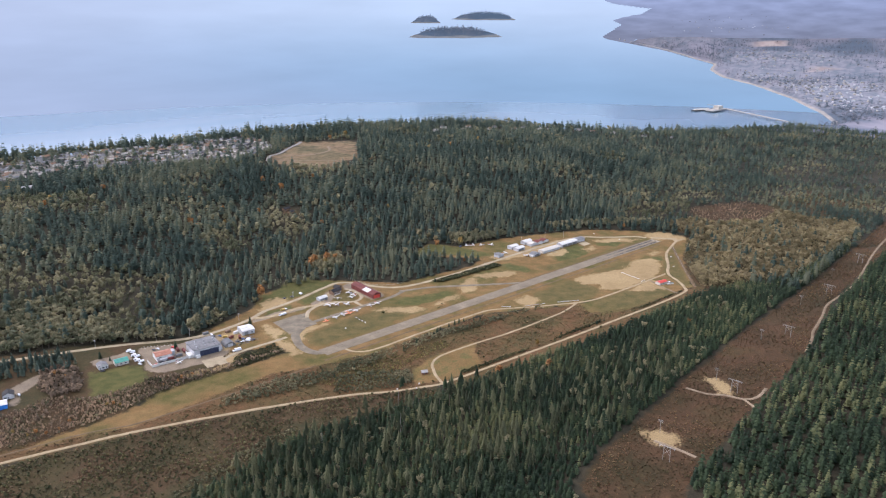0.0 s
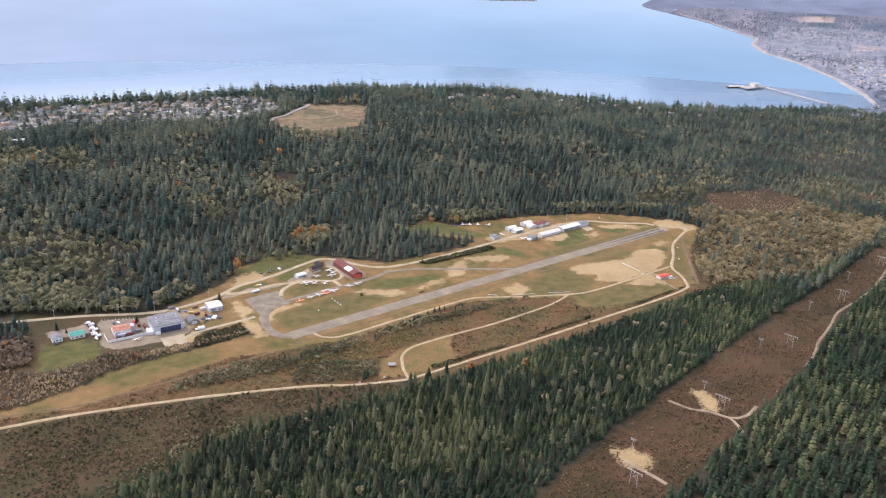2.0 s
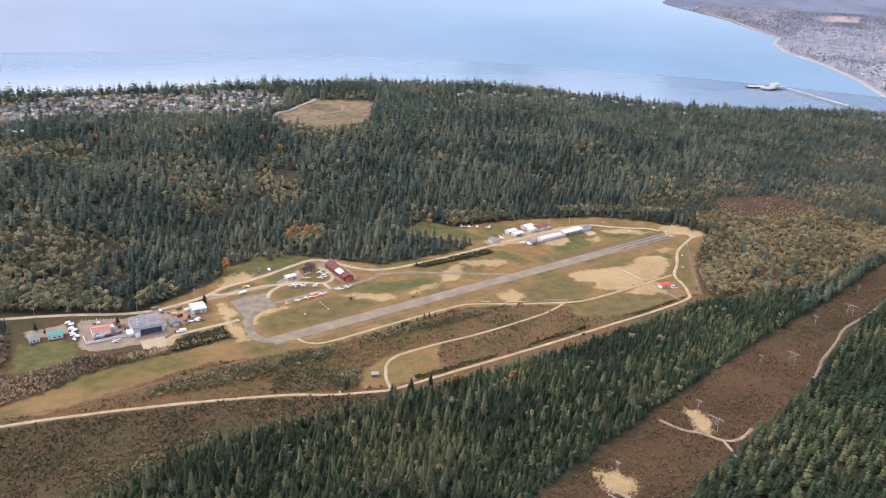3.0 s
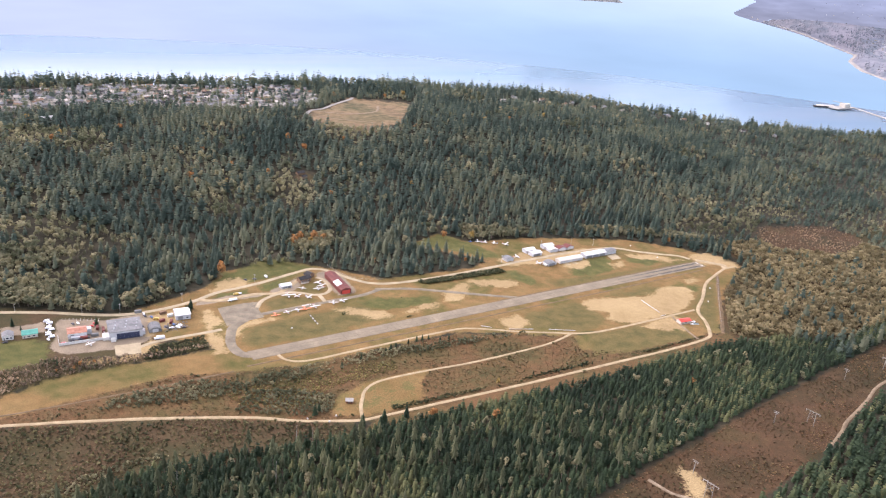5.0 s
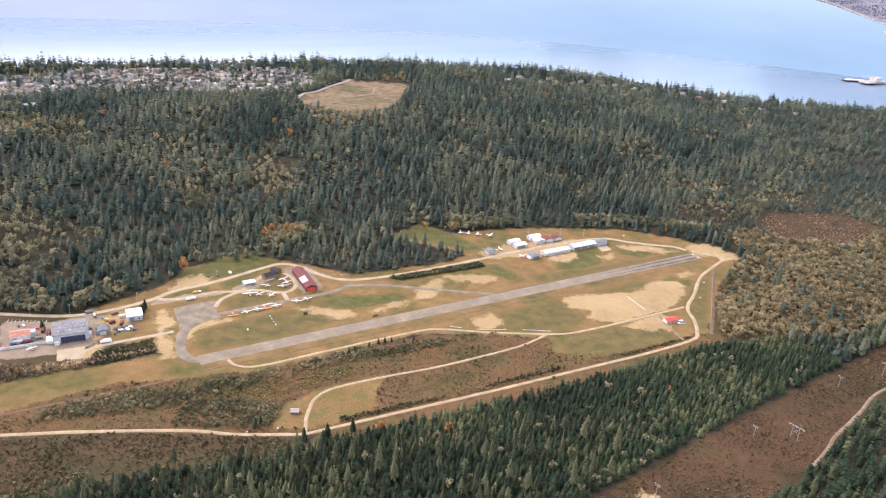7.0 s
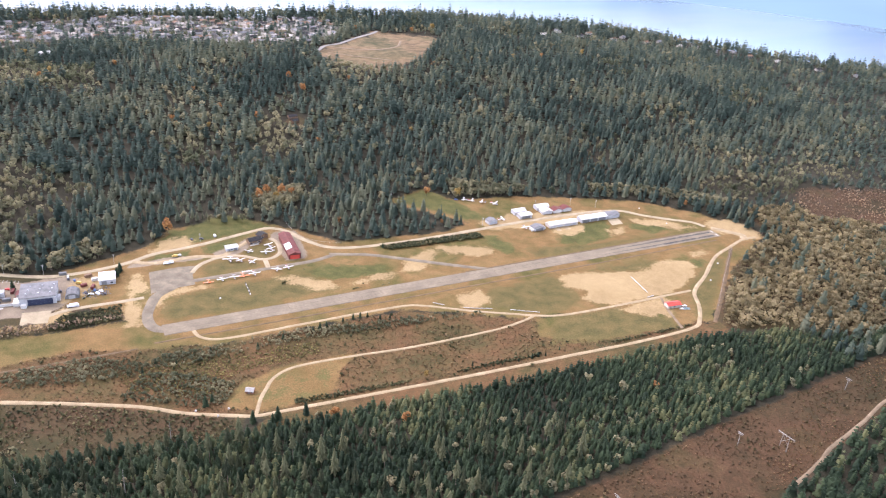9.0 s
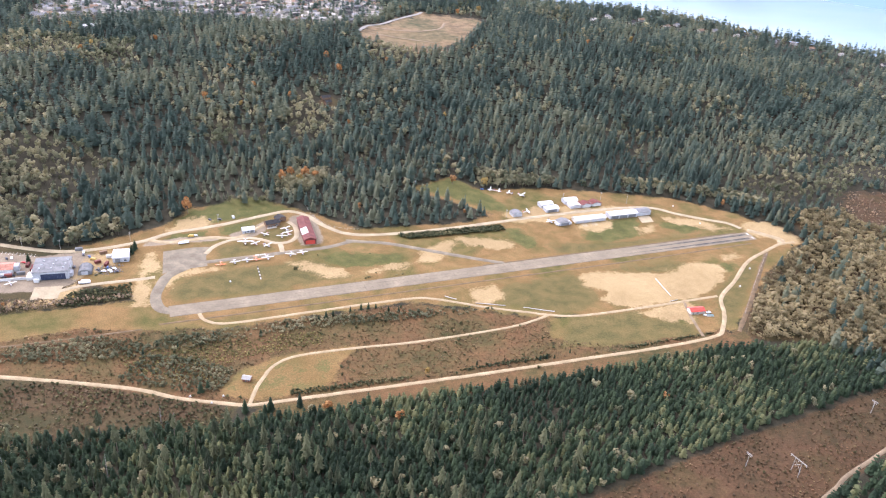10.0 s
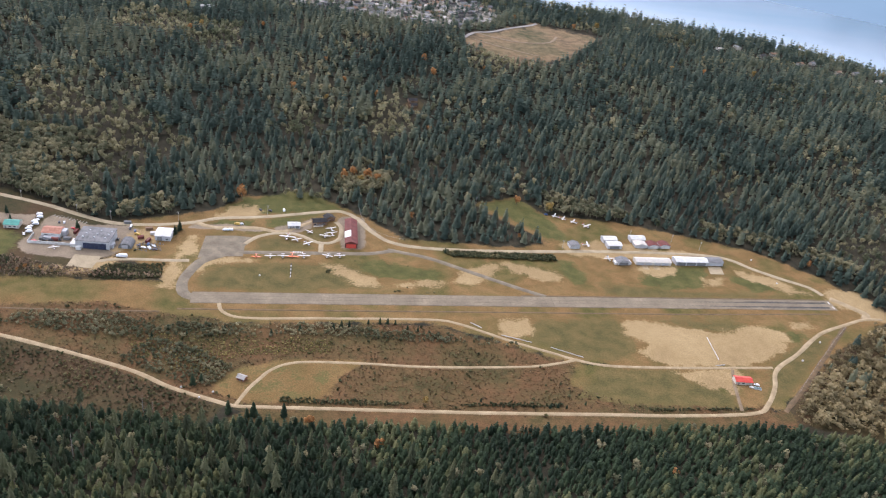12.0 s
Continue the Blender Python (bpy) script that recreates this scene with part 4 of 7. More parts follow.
def scatter(name, templates, places, mat, label, category, wood=None):
    """ONE mesh of many plants: places holds x, y, z, height, girth, turn, tint, template."""
    vs, fs, ts, o = [], [], [], 0
    ws, wf, wo = [], [], 0
    for k, ((tv, tf), (cv, cf)) in enumerate(templates):
        sel = places[places[:, 7].astype(int) == k]
        if not len(sel):
            continue
        for (vv, ff, crown) in ((cv, cf, True), (tv, tf, False)):
            if not crown and wood is None:
                continue
            v = np.array(vv)
            c, s = np.cos(sel[:, 5])[:, None], np.sin(sel[:, 5])[:, None]
            h, g = sel[:, 3][:, None], (sel[:, 3] * sel[:, 4])[:, None]
            x = sel[:, 0][:, None] + (v[:, 0] * c - v[:, 1] * s) * g
            y = sel[:, 1][:, None] + (v[:, 0] * s + v[:, 1] * c) * g
            z = sel[:, 2][:, None] + v[:, 2] * h
            allv = np.stack([x, y, z], 2).reshape(-1, 3)
            f = np.array([q[:3] for q in ff]) if crown else np.array([t for q in ff for t in ((q[0], q[1], q[2]), (q[0], q[2], q[3]))])
            base = np.arange(len(sel))[:, None, None] * len(v)
            if crown:
                fs.append((f[None] + base + o).reshape(-1, 3))
                vs.append(allv)
                ts.append(np.repeat(sel[:, 6], len(v)))
                o += len(allv)
            else:
                wf.append((f[None] + base + wo).reshape(-1, 3))
                ws.append(allv)
                wo += len(allv)

    def build(nm, vl, fl, m, tint=None):
        v, f = np.concatenate(vl), np.concatenate(fl)
        me = bpy.data.meshes.new(nm)
        me.vertices.add(len(v))
        me.vertices.foreach_set("co", v.astype(np.float32).ravel())
        me.loops.add(f.size)
        me.loops.foreach_set("vertex_index", f.ravel().astype(np.int32))
        me.polygons.add(len(f))
        me.polygons.foreach_set("loop_start", np.arange(0, f.size, 3, dtype=np.int32))
        me.update(calc_edges=True)
        if tint is not None:
            me.attributes.new("tint", "FLOAT", "POINT").data.foreach_set("value", np.concatenate(tint).astype(np.float32))
        me.materials.append(m)
        return new(nm, me)

    ob = tagged(build(name, vs, fs, mat, ts), label, category, kind="stuff")
    if ws:
        t = build("trunks", ws, wf, wood)
        t.parent = ob
        tagged(t, kind="stuff")
    return ob


rng = np.random.default_rng(7)


def jittered(x0, x1, y0, y1, step):
    gx, gy = np.meshgrid(np.arange(x0, x1, step), np.arange(y0, y1, step))
    n = gx.size
    return gx.ravel() + rng.uniform(-0.5, 0.5, n) * step, gy.ravel() + rng.uniform(-0.5, 0.5, n) * step


def value_noise(x, y, scale, seed=0.0):
    """Smooth noise in plan from a few crossed waves."""
    u, v = x / scale, y / scale
    return (np.sin(u * 1.7 + 1.3 * np.sin(v * 1.1 + seed) + seed) + np.sin(v * 1.9 + 1.7 * np.sin(u * 0.9 + 2 * seed)) + np.sin((u + v) * 0.8 + 1.2 * np.sin((u - v) * 1.4 + seed))) / 3


def clear_of_roads(x, y, extra):
    ok = np.ones(x.shape, bool)
    for c, w in ROADS:
        xs, ys = [p[0] for p in c], [p[1] for p in c]
        near = (x > min(xs) - 30) & (x < max(xs) + 30) & (y > min(ys) - 30) & (y < max(ys) + 30)
        if near.any():
            ok[near] &= near_line(x[near], y[near], c) > w / 2 + extra
    return ok


def places(x, y, h, girth, tint, kinds):
    n = len(x)
    return np.stack([x, y, height(x, y) - 0.3, h, girth, rng.uniform(0, 6.28, n), tint, rng.integers(0, kinds, n)], 1)


OPEN = [AIRFIELD, STRIP, SOUTH_LAND, SCRUB_WEST, SCRUB_MID, COMPOUND, CORRIDOR, CLEARING, EAST_BARE, SLIDE]
DECID_ZONES = [[(60, 850), (130, 820), (190, 797), (271, 752), (276, 766), (259, 807), (239, 837), (216, 851), (150, 880), (60, 920)], [(293, 772), (311, 787), (339, 788), (334, 756), (303, 750), (287, 752)], [(120, 950), (194, 935), (250, 915), (247, 877), (191, 860), (120, 890)],
               [(120, 1060), (197, 1022), (285, 981), (334, 918), (327, 878), (255, 893), (194, 945), (120, 970)], [(180, 1350), (235, 1346), (355, 1296), (342, 1204), (229, 1236), (180, 1250)], [(589, 1155), (617, 1128), (579, 988), (510, 939), (487, 960)],
               [(701, 848), (750, 826), (798, 803), (776, 792), (704, 806)], [(870, 790), (926, 765), (985, 735), (1010, 700), (985, 695), (950, 730), (900, 762), (860, 772)], [(480, 830), (500, 812), (530, 835), (545, 870), (490, 880)], [(985, 690), (1250, 720), (1300, 800), (1010, 770)], EAST_SCRUB]


BLUFF_HOUSES = [(1180, 1440), (1260, 1430), (1330, 1415), (1400, 1400), (1480, 1390), (1560, 1370), (1640, 1350), (1700, 1330), (1230, 1470), (1300, 1460), (1370, 1440), (1530, 1400), (1770, 1280), (1850, 1250), (1620, 1380), (1450, 1420)]


def forest_mask(x, y, margin=2.0):
    ok = (coast(x) - y > 18) & clear_of_roads(x, y, 3.5)
    for hx, hy in BLUFF_HOUSES:
        ok &= np.hypot(x - hx + 8, y - hy + 14) > 24
    for p in OPEN:
        ok &= side(x, y, p) < -margin
    ok &= (side(x, y, TOWN) < 0) | (rng.uniform(0, 1, x.shape) < 0.3)
    return ok


def in_any(x, y, polys, grow=0.0):
    r = np.zeros(x.shape, bool)
    for p in polys:
        r |= side(x, y, p) > -grow
    return r


far_t = [conifer_template(s, 6, 4, False, None, 1.05, 1.1) for s in range(8)]
young_t = [conifer_template(s + 120, 5, 5, False, 0.1, 1.25, 1.1) for s in range(7)]
mid_t = [conifer_template(s + 20, 8, 6, False, None, 1.05, 1.05) for s in range(6)]
near_t = [conifer_template(s + 40, 10, 6, True) for s in range(6)]
leaf_far = [broadleaf_template(s, 30, 0.115) for s in range(5)]
leaf_mid = [broadleaf_template(s + 9, 76, 0.095) for s in range(5)]
leaf_fine = [broadleaf_template(s + 29, 54, 0.088) for s in range(5)]
leaf_thicket = [broadleaf_template(s + 39, 30, 0.115) for s in range(6)]
leaf_near = [broadleaf_template(s + 19, 150, 0.07) for s in range(4)]

# the wide wood between the airfield and the sea
x, y = jittered(-350, 2750, 330, 1860, 9.1)
keep = forest_mask(x, y) & (((y > 690) & (x < 1000)) | (x > 860)) & ((y > 400) | (x > 1500))
keep &= (x < 150 + y * 2.55) & (x > 330 - (y - 100) * 0.36) & ((x < 1500) | (rng.uniform(0, 1, x.size) < 0.48))
keep &= (np.hypot(x - 60, y - 15) < 2740)
x, y = x[keep], y[keep]
patch = value_noise(x, y, 60, 1.0)
east = sstep(950, 1250, x) * sstep(1000, 700, y)
thick = in_any(x, y, DECID_ZONES[:3] + DECID_ZONES[6:9]) | (in_any(x, y, [EAST_SCRUB]) & (x < 1235))
keep = ~thick | (rng.uniform(0, 1, x.size) < 0.2)
x, y, patch, east = x[keep], y[keep], patch[keep], east[keep]
dec = in_any(x, y, DECID_ZONES[3:6] + DECID_ZONES[9:10]) & (value_noise(x, y, 26, 6.6) + rng.normal(0, 0.3, x.size) < 0.42) | (patch + 0.3 * east + rng.normal(0, 0.38, x.size) + 0.22 * (x < 640) * (y > 800) * (y < 1330) > 0.72)
near = (y < 960) & (x < 1100)
h = 14.5 + 3 * value_noise(x, y, 45, 2.0) + rng.normal(0, 3.0, x.size)
brow = (coast(x) - y < 150) & (rng.uniform(0, 1, x.size) < 0.3)
h = np.clip(h, 8, 29) * (1 - 0.35 * east) + brow * rng.uniform(3, 12, x.size)
tint = 0.5 + 0.3 * value_noise(x, y, 80, 4.0) + rng.normal(0, 0.22, x.size)
a = ~dec & ~near
scatter("conifer_wood", far_t, places(x[a], y[a], h[a], 1.75 + rng.normal(0, 0.25, a.sum()), tint[a], 8), M_CONIFER, "dark green conifer wood stretching to the sea", "forest")
a = ~dec & near
scatter("conifer_wood_edge", mid_t, places(x[a], y[a], h[a], 1.55 + rng.normal(0, 0.2, a.sum()), tint[a], 6), M_CONIFER, "tall dark conifers behind the airfield road", "forest", M_BARK)
a = dec & ~near
scatter("broadleaf_wood", leaf_far, places(x[a], y[a], h[a] * 0.7, 1.05 + rng.normal(0, 0.15, a.sum()), tint[a], 5), M_DECID, "olive and brown broadleaf trees among conifers", "forest")
a = dec & near
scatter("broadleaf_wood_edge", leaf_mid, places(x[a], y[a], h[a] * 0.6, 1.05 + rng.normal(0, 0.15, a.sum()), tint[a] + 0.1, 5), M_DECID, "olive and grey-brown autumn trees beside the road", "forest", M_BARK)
for nm, polys, label in (("alder_thicket", DECID_ZONES[:3] + DECID_ZONES[6:9], "dense olive and tan alders beside the road"), ("birch_thicket", [EAST_SCRUB], "dense tan and grey broadleaf thicket beyond the field")):
    xs, ys = [p[0] for q in polys for p in q], [p[1] for q in polys for p in q]
    x, y = jittered(min(xs), min(max(xs), 1230), min(ys), max(ys), 4.4 if nm == "alder_thicket" else 4.2)
    a = in_any(x, y, polys) & clear_of_roads(x, y, 3.0) & (side(x, y, AIRFIELD) < -3) & (side(x, y, COMPOUND) < -3) & (side(x, y, EAST_BARE) < 0) & (side(x, y, CORRIDOR) < -2)
    x, y = x[a], y[a]
    scatter(nm, leaf_fine if nm == "alder_thicket" else leaf_thicket, places(x, y, np.clip((8.5 if nm == "alder_thicket" else 6.6) + 1.6 * value_noise(x, y, 25, 1.5) + rng.normal(0, 2.0, x.size), 3, 14), 1.25 + rng.normal(0, 0.12, x.size), 0.55 + 0.2 * value_noise(x, y, 40, 3.1) + rng.normal(0, 0.22, x.size), 5), M_DECID if nm == "alder_thicket" else M_BIRCH, label, "forest", M_BARK if nm == "alder_thicket" else None)

# the near wood south of the gravel track: old trees to the west, a dense plantation to the east
NEAR_WOOD = [(60, 250), (110, 340), (150, 440), (172, 476), (202, 482), (235, 493), (262, 500), (300, 497), (350, 487), (395, 476), (420, 480), (640, 472), (775, 474), (850, 462), (900, 425), (1100, 450), (1100, 438), (905, 402), (720, 377), (565, 350), (415, 320), (370, 305), (320, 230)]
SOUTH_WOOD = [(425, 252), (586, 284), (692, 302), (774, 326), (864, 352), (1098, 394), (1500, 460), (1500, 250), (900, 120), (480, 60), (380, 180)]
tall_t = [conifer_template(s + 140, 14, 7, True, 0.3 + 0.16 * (s % 2), 1.05, 1.0, 0.5) for s in range(8)]
# a dense young stand, with old trees standing out of it in the west
x, y = jittered(60, 1120, 230, 502, 4.0)
young = (side(x, y, NEAR_WOOD) > 1.0) & clear_of_roads(x, y, 3.0) & (y > 330 - (x - 60) * 0.5)
x, y = x[young], y[young]
h = np.clip(8.2 + 1.2 * value_noise(x, y, 35, 6.0) + rng.normal(0, 1.3, x.size), 4, 12)
tint = 0.42 + 0.2 * value_noise(x, y, 50, 2.5) + rng.normal(0, 0.16, x.size)
leafy = rng.uniform(0, 1, x.size) < 0.03
a = ~leafy
scatter("plantation", young_t, places(x[a], y[a], h[a], 1.5 + rng.normal(0, 0.16, a.sum()), tint[a], 7), M_NEARFIR, "dense young conifer stand beside the gravel track", "forest")
scatter("plantation_broadleaf", leaf_mid, places(x[leafy], y[leafy], h[leafy] * 0.85, 1.0 + rng.normal(0, 0.1, leafy.sum()), tint[leafy] + 0.2, 5), M_DECID, "tan autumn trees inside the young stand", "forest", M_BARK)


def template_meshes(name, templ, tint, needles=M_NEARFIR):
    out = []
    for nm, (v, f), m in (("trunk", templ[0], M_BARK), ("crown", templ[1], needles)):
        me = bpy.data.meshes.new(name + "_" + nm)
        me.from_pydata(v, [], f)
        me.attributes.new("tint", "FLOAT", "POINT").data.foreach_set("value", np.full(len(v), tint, np.float32))
        me.materials.append(m)
        out.append((nm, me))
    return out


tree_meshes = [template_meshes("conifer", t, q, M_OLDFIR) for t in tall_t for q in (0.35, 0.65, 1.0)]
x, y = jittered(172, 600, 335, 500, 11.5)
a = (side(x, y, NEAR_WOOD) > 4) & clear_of_roads(x, y, 4.0) & (y < 492 - np.clip(x - 330, 0, 400) * 0.3)
x, y = x[a], y[a]
pick = rng.permutation(x.size)[:295]
x, y = x[pick], y[pick]
h = np.clip(19.5 + rng.normal(0, 3.4, x.size), 11, 27)
for i in range(len(x)):
    hh, g = float(h[i]), float(h[i] * rng.uniform(0.75, 1.05))
    m = Matrix.Translation((float(x[i]), float(y[i]), float(height(x[i], y[i])) - 0.2)) @ Matrix.Rotation(float(rng.uniform(0, 6.28)), 4, "Z") @ Matrix.Diagonal((g, g, hh, 1))
    tree = empty("conifer", m, "tall old conifer with bare lower trunk above the young stand", "tree", "old conifers")
    for nm, me in tree_meshes[int(rng.integers(0, len(tree_meshes)))]:
        new(nm, me).parent = tree

x, y = jittered(380, 1500, 60, 470, 6.4)
a = (side(x, y, SOUTH_WOOD) > 1.0) & clear_of_roads(x, y, 2.0) & (y > x * 0.2 + 35)
x, y = x[a], y[a]
scatter("south_wood", far_t, places(x, y, np.clip(13 + rng.normal(0, 2.8, x.size), 6, 21), 1.25 + rng.normal(0, 0.15, x.size), 0.4 + rng.normal(0, 0.2, x.size), 8), M_NEARFIR, "dark conifers beyond the power line", "forest")

# brush and shrubs on the open land
bush_t = [broadleaf_template(s + 60, 12, 0.22) for s in range(6)]
low_t = [broadleaf_template(s + 75, 8, 0.3) for s in range(6)]
thick_t = [broadleaf_template(s + 70, 26, 0.15) for s in range(6)]


def shrubs(name, polys, step, density, h0, h1, t0, label, squat=1.5, mat=None, anywhere=False):
    xs, ys = [p[0] for q in polys for p in q], [p[1] for q in polys for p in q]
    x, y = jittered(min(xs), max(xs), min(ys), max(ys), step)
    a = in_any(x, y, polys, -1.0) & clear_of_roads(x, y, 1.2) & ~in_any(x, y, TOWER_PADS) & (((side(x, y, HUT_GREEN) < 0) & (side(x, y, SE_GREEN) < 0)) | anywhere) & (side(x, y, STRIP) < 0) & (value_noise(x, y, 22, 9.0) + rng.normal(0, 0.45, x.size) > 1 - 2 * density)
    x, y = x[a], y[a]
    scatter(name, low_t if h1 < 1.7 else bush_t if h1 <= 3.0 else thick_t, places(x, y, rng.uniform(h0, h1, x.size), squat + rng.normal(0, 0.2, x.size), t0 + 0.25 * value_noise(x, y, 30, 3.3) + rng.normal(0, 0.2, x.size), 6), mat or M_SCRUB, label, "shrubs")


WILLOWS = [[(365, 592), (470, 594), (600, 582), (640, 566), (560, 572), (470, 578), (380, 572), (330, 580)], [(385, 560), (412, 540), (402, 515), (372, 522), (330, 548), (350, 575)], [(250, 597), (266, 605), (311, 604), (345, 594), (366, 588), (350, 570), (290, 575), (240, 586)]]
HEDGES = [[(298, 673), (344, 676), (343, 652), (297, 646), (285, 652)], [(316, 692), (345, 722), (348, 740), (342, 742), (334, 712), (312, 694)], [(442, 507), (463, 506), (504, 503), (530, 502), (530, 496), (489, 497), (443, 499)], [(560, 496), (640, 496), (640, 501), (600, 503), (560, 500)], [(700, 492), (785, 494), (785, 498), (700, 497)], [(212, 668), (228, 672), (226, 682), (214, 680)]]
shrubs("brown_brush", [SOUTH_LAND], 2.2, 0.8, 0.3, 1.0, 0.55, "low reddish-brown brush beside the tracks", 2.0, M_RUSSET)
shrubs("olive_brush", [[(330, 580), (373, 578), (395, 578), (420, 579), (460, 577), (480, 574), (478, 556), (421, 553), (408, 548), (392, 530), (375, 534), (340, 552)]], 1.9, 1.0, 0.6, 1.4, 0.5, "dense yellow-olive brush round the hut meadow", 1.9, M_OLIVE)
shrubs("corridor_brush", [CORRIDOR], 2.5, 0.75, 0.4, 1.3, 0.5, "low russet brush under the power line", 2.0, M_RUSSET)
shrubs("corridor_bushes", [CORRIDOR], 4.6, 0.42, 0.7, 2.2, 0.55, "tan and olive bushes regrowing under the power line", 1.5, M_SCRUB)
WEST_NEAR = [(45, 450), (160, 420), (195, 417), (245, 458), (300, 480), (395, 472), (406, 494), (380, 510), (300, 553), (180, 590), (45, 616)]
shrubs("west_scrub", [WEST_NEAR], 2.5, 0.85, 0.4, 1.4, 0.42, "dark olive and brown scrub beside the gravel track", 1.9, M_HEATH)
shrubs("west_bushes", [WEST_NEAR], 3.4, 0.7, 1.0, 3.0, 0.55, "rounded olive-green bushes in the scrub", 1.3, M_BRAMBLE)
shrubs("west_russet", [WEST_NEAR], 3.6, 0.45, 0.5, 1.5, 0.5, "patches of russet brush in the scrub", 1.8, M_RUSSET)
shrubs("mid_scrub", [SCRUB_MID], 2.5, 1.0, 1.6, 4.4, 0.55, "grey-brown leafless scrub between strip and hangar yard", 0.85, M_MAUVE)
shrubs("mid_bushes", [SCRUB_MID], 5.0, 0.55, 1.6, 3.6, 0.6, "tan and olive bushes among leafless scrub", 1.0, M_DECID)
shrubs("west_thicket", [WEST_THICKET], 2.6, 1.2, 3.0, 6.5, 0.5, "grey-brown thicket beside a gravel yard", 1.1, M_MAUVE)
shrubs("wood_fringe", [[(158, 480), (174, 482), (202, 488), (228, 498), (256, 506), (285, 506), (268, 516), (233, 514), (205, 503), (165, 492)]], 2.6, 0.9, 1.2, 3.2, 0.45, "tan bushes fringing the conifer wood", 1.3, M_DECID)
shrubs("south_bushes", [SOUTH_LAND], 4.5, 0.36, 0.6, 1.9, 0.6, "low olive bushes scattered in the brown brush", 1.7, M_SCRUB)
shrubs("field_bushes", [[(472, 670), (478, 668), (482, 674), (474, 676)], [(488, 691), (503, 690), (503, 693), (488, 693)], [(529, 641), (541, 643), (541, 647), (530, 646)], [(541, 648), (549, 649), (549, 652), (541, 652)], [(556, 641), (566, 642), (566, 645), (556, 645)], [(540, 684), (562, 682), (562, 684), (540, 687)]], 1.8, 1.6, 0.8, 1.8, 0.35, "dark patches of low shrubs on the airfield grass", 1.7, M_BRAMBLE)
shrubs("willow_scrub", WILLOWS, 2.5, 0.85, 1.3, 3.8, 0.5, "tan bare willow scrub between the tracks", 1.4, M_DECID)
shrubs("dark_scrub", WILLOWS + [SCRUB_MID, SOUTH_LAND], 8.0, 0.36, 1.2, 3.0, 0.4, "dark green shrubs among the willows", 1.5, M_BRAMBLE)
shrubs("hedges", HEDGES, 1.7, 1.3, 1.2, 2.2, 0.3, "dark green hedges along road and yard", 1.7, M_BRAMBLE, True)
shrubs("road_hedge", [[(578, 716), (690, 716), (688, 703), (588, 704)]], 1.5, 1.6, 2.2, 2.8, 0.3, "dense trimmed green hedge beside the road", 1.6, M_BRAMBLE, True)
shrubs("east_brush", [EAST_BARE], 4.4, 0.9, 1.0, 3.0, 0.55, "brown scrub on open ground beyond the field", 1.3, M_MAUVE)


x, y = jittered(60, 190, 740, 830, 5.5)
a = (side(x, y, YARD_WOOD) > 0) & clear_of_roads(x, y, 2.0)
x, y = x[a], y[a]
scatter("yard_conifers", mid_t, places(x, y, np.clip(rng.normal(10, 2.5, x.size), 5, 16), 1.35 + rng.normal(0, 0.15, x.size), 0.3 + rng.normal(0, 0.2, x.size), 6), M_CONIFER, "dark conifers between the road and a gravel yard", "forest", M_BARK)


def leaf_tree(name, x, y, h, g, mat, label):
    t = empty(name, Matrix.Translation((x, y, float(height(x, y)) - 0.2)) @ Matrix.Rotation(x * 1.7, 4, "Z") @ Matrix.Diagonal((h * g, h * g, h, 1)), label, "tree")
    (tv, tf), (cv, cf) = leaf_near[int(x * 7) % 4]
    link_mesh("trunk", tv, tf, M_BARK, t)
    link_mesh("crown", cv, cf, mat, t)
    return t


for tx, ty, th, orange in ((394, 799, 19, 1), (503, 862, 18, 1), (517, 856, 17, 1), (494, 854, 17, 1), (528, 852, 14, 1), (510, 848, 14, 0), (557, 776, 9, 1), (673, 818, 12, 1), (705, 806, 13, 0), (950, 712, 10, 1), (506, 452, 11, 1), (463, 474, 12, 1), (541, 499, 7, 0), (660, 745, 7, 1),
                           (381, 1299, 12, 1), (283, 1258, 14, 1), (296, 1282, 13, 0), (262, 1390, 15, 0), (613, 1211, 14, 1), (621, 1160, 16, 1), (499, 1121, 12, 1), (540, 1085, 12, 1), (433, 1086, 13, 1), (436, 1071, 11, 1), (475, 1065, 11, 0), (474, 1183, 11, 1), (956, 1478, 17, 0), (910, 1468, 13, 1), (804, 1478, 14, 1), (855, 1236, 11, 1), (1010, 1252, 14, 0), (1064, 1250, 13, 1), (1160, 1270, 13, 0), (700, 1190, 12, 1), (600, 1000, 11, 1), (730, 1010, 11, 0), (300, 660, 4, 0), (235, 655, 5, 1), (222, 657, 4, 1), (690, 425, 8, 1), (118, 635, 5, 1), (112, 641, 6, 1), (106, 642, 4, 0), (138, 643, 5, 1), (171, 652, 5, 0), (176, 650, 5, 1), (180, 645, 4, 0), (240, 659, 6, 1), (251, 660, 5, 1), (153, 739, 7, 1), (159, 729, 6, 1), (98, 654, 5, 0), (128, 636, 4, 1)):
    leaf_tree("maple_tree", tx, ty, th, 1.0, M_ORANGE if orange else M_YELLOW, "orange-leaved maple glowing against dark conifers" if orange else "yellow-leaved autumn maple at the wood's edge")

single_conifer = [template_meshes("lone_conifer", t, 0.25) for t in near_t]


def lone_conifer(x, y, h, g, label):
    t = empty("lone_conifer", Matrix.Translation((x, y, float(height(x, y)) - 0.2)) @ Matrix.Rotation(x, 4, "Z") @ Matrix.Diagonal((h * g, h * g, h, 1)), label, "tree")
    for nm, me in single_conifer[int(x * 3 + y) % 6]:
        new(nm, me).parent = t


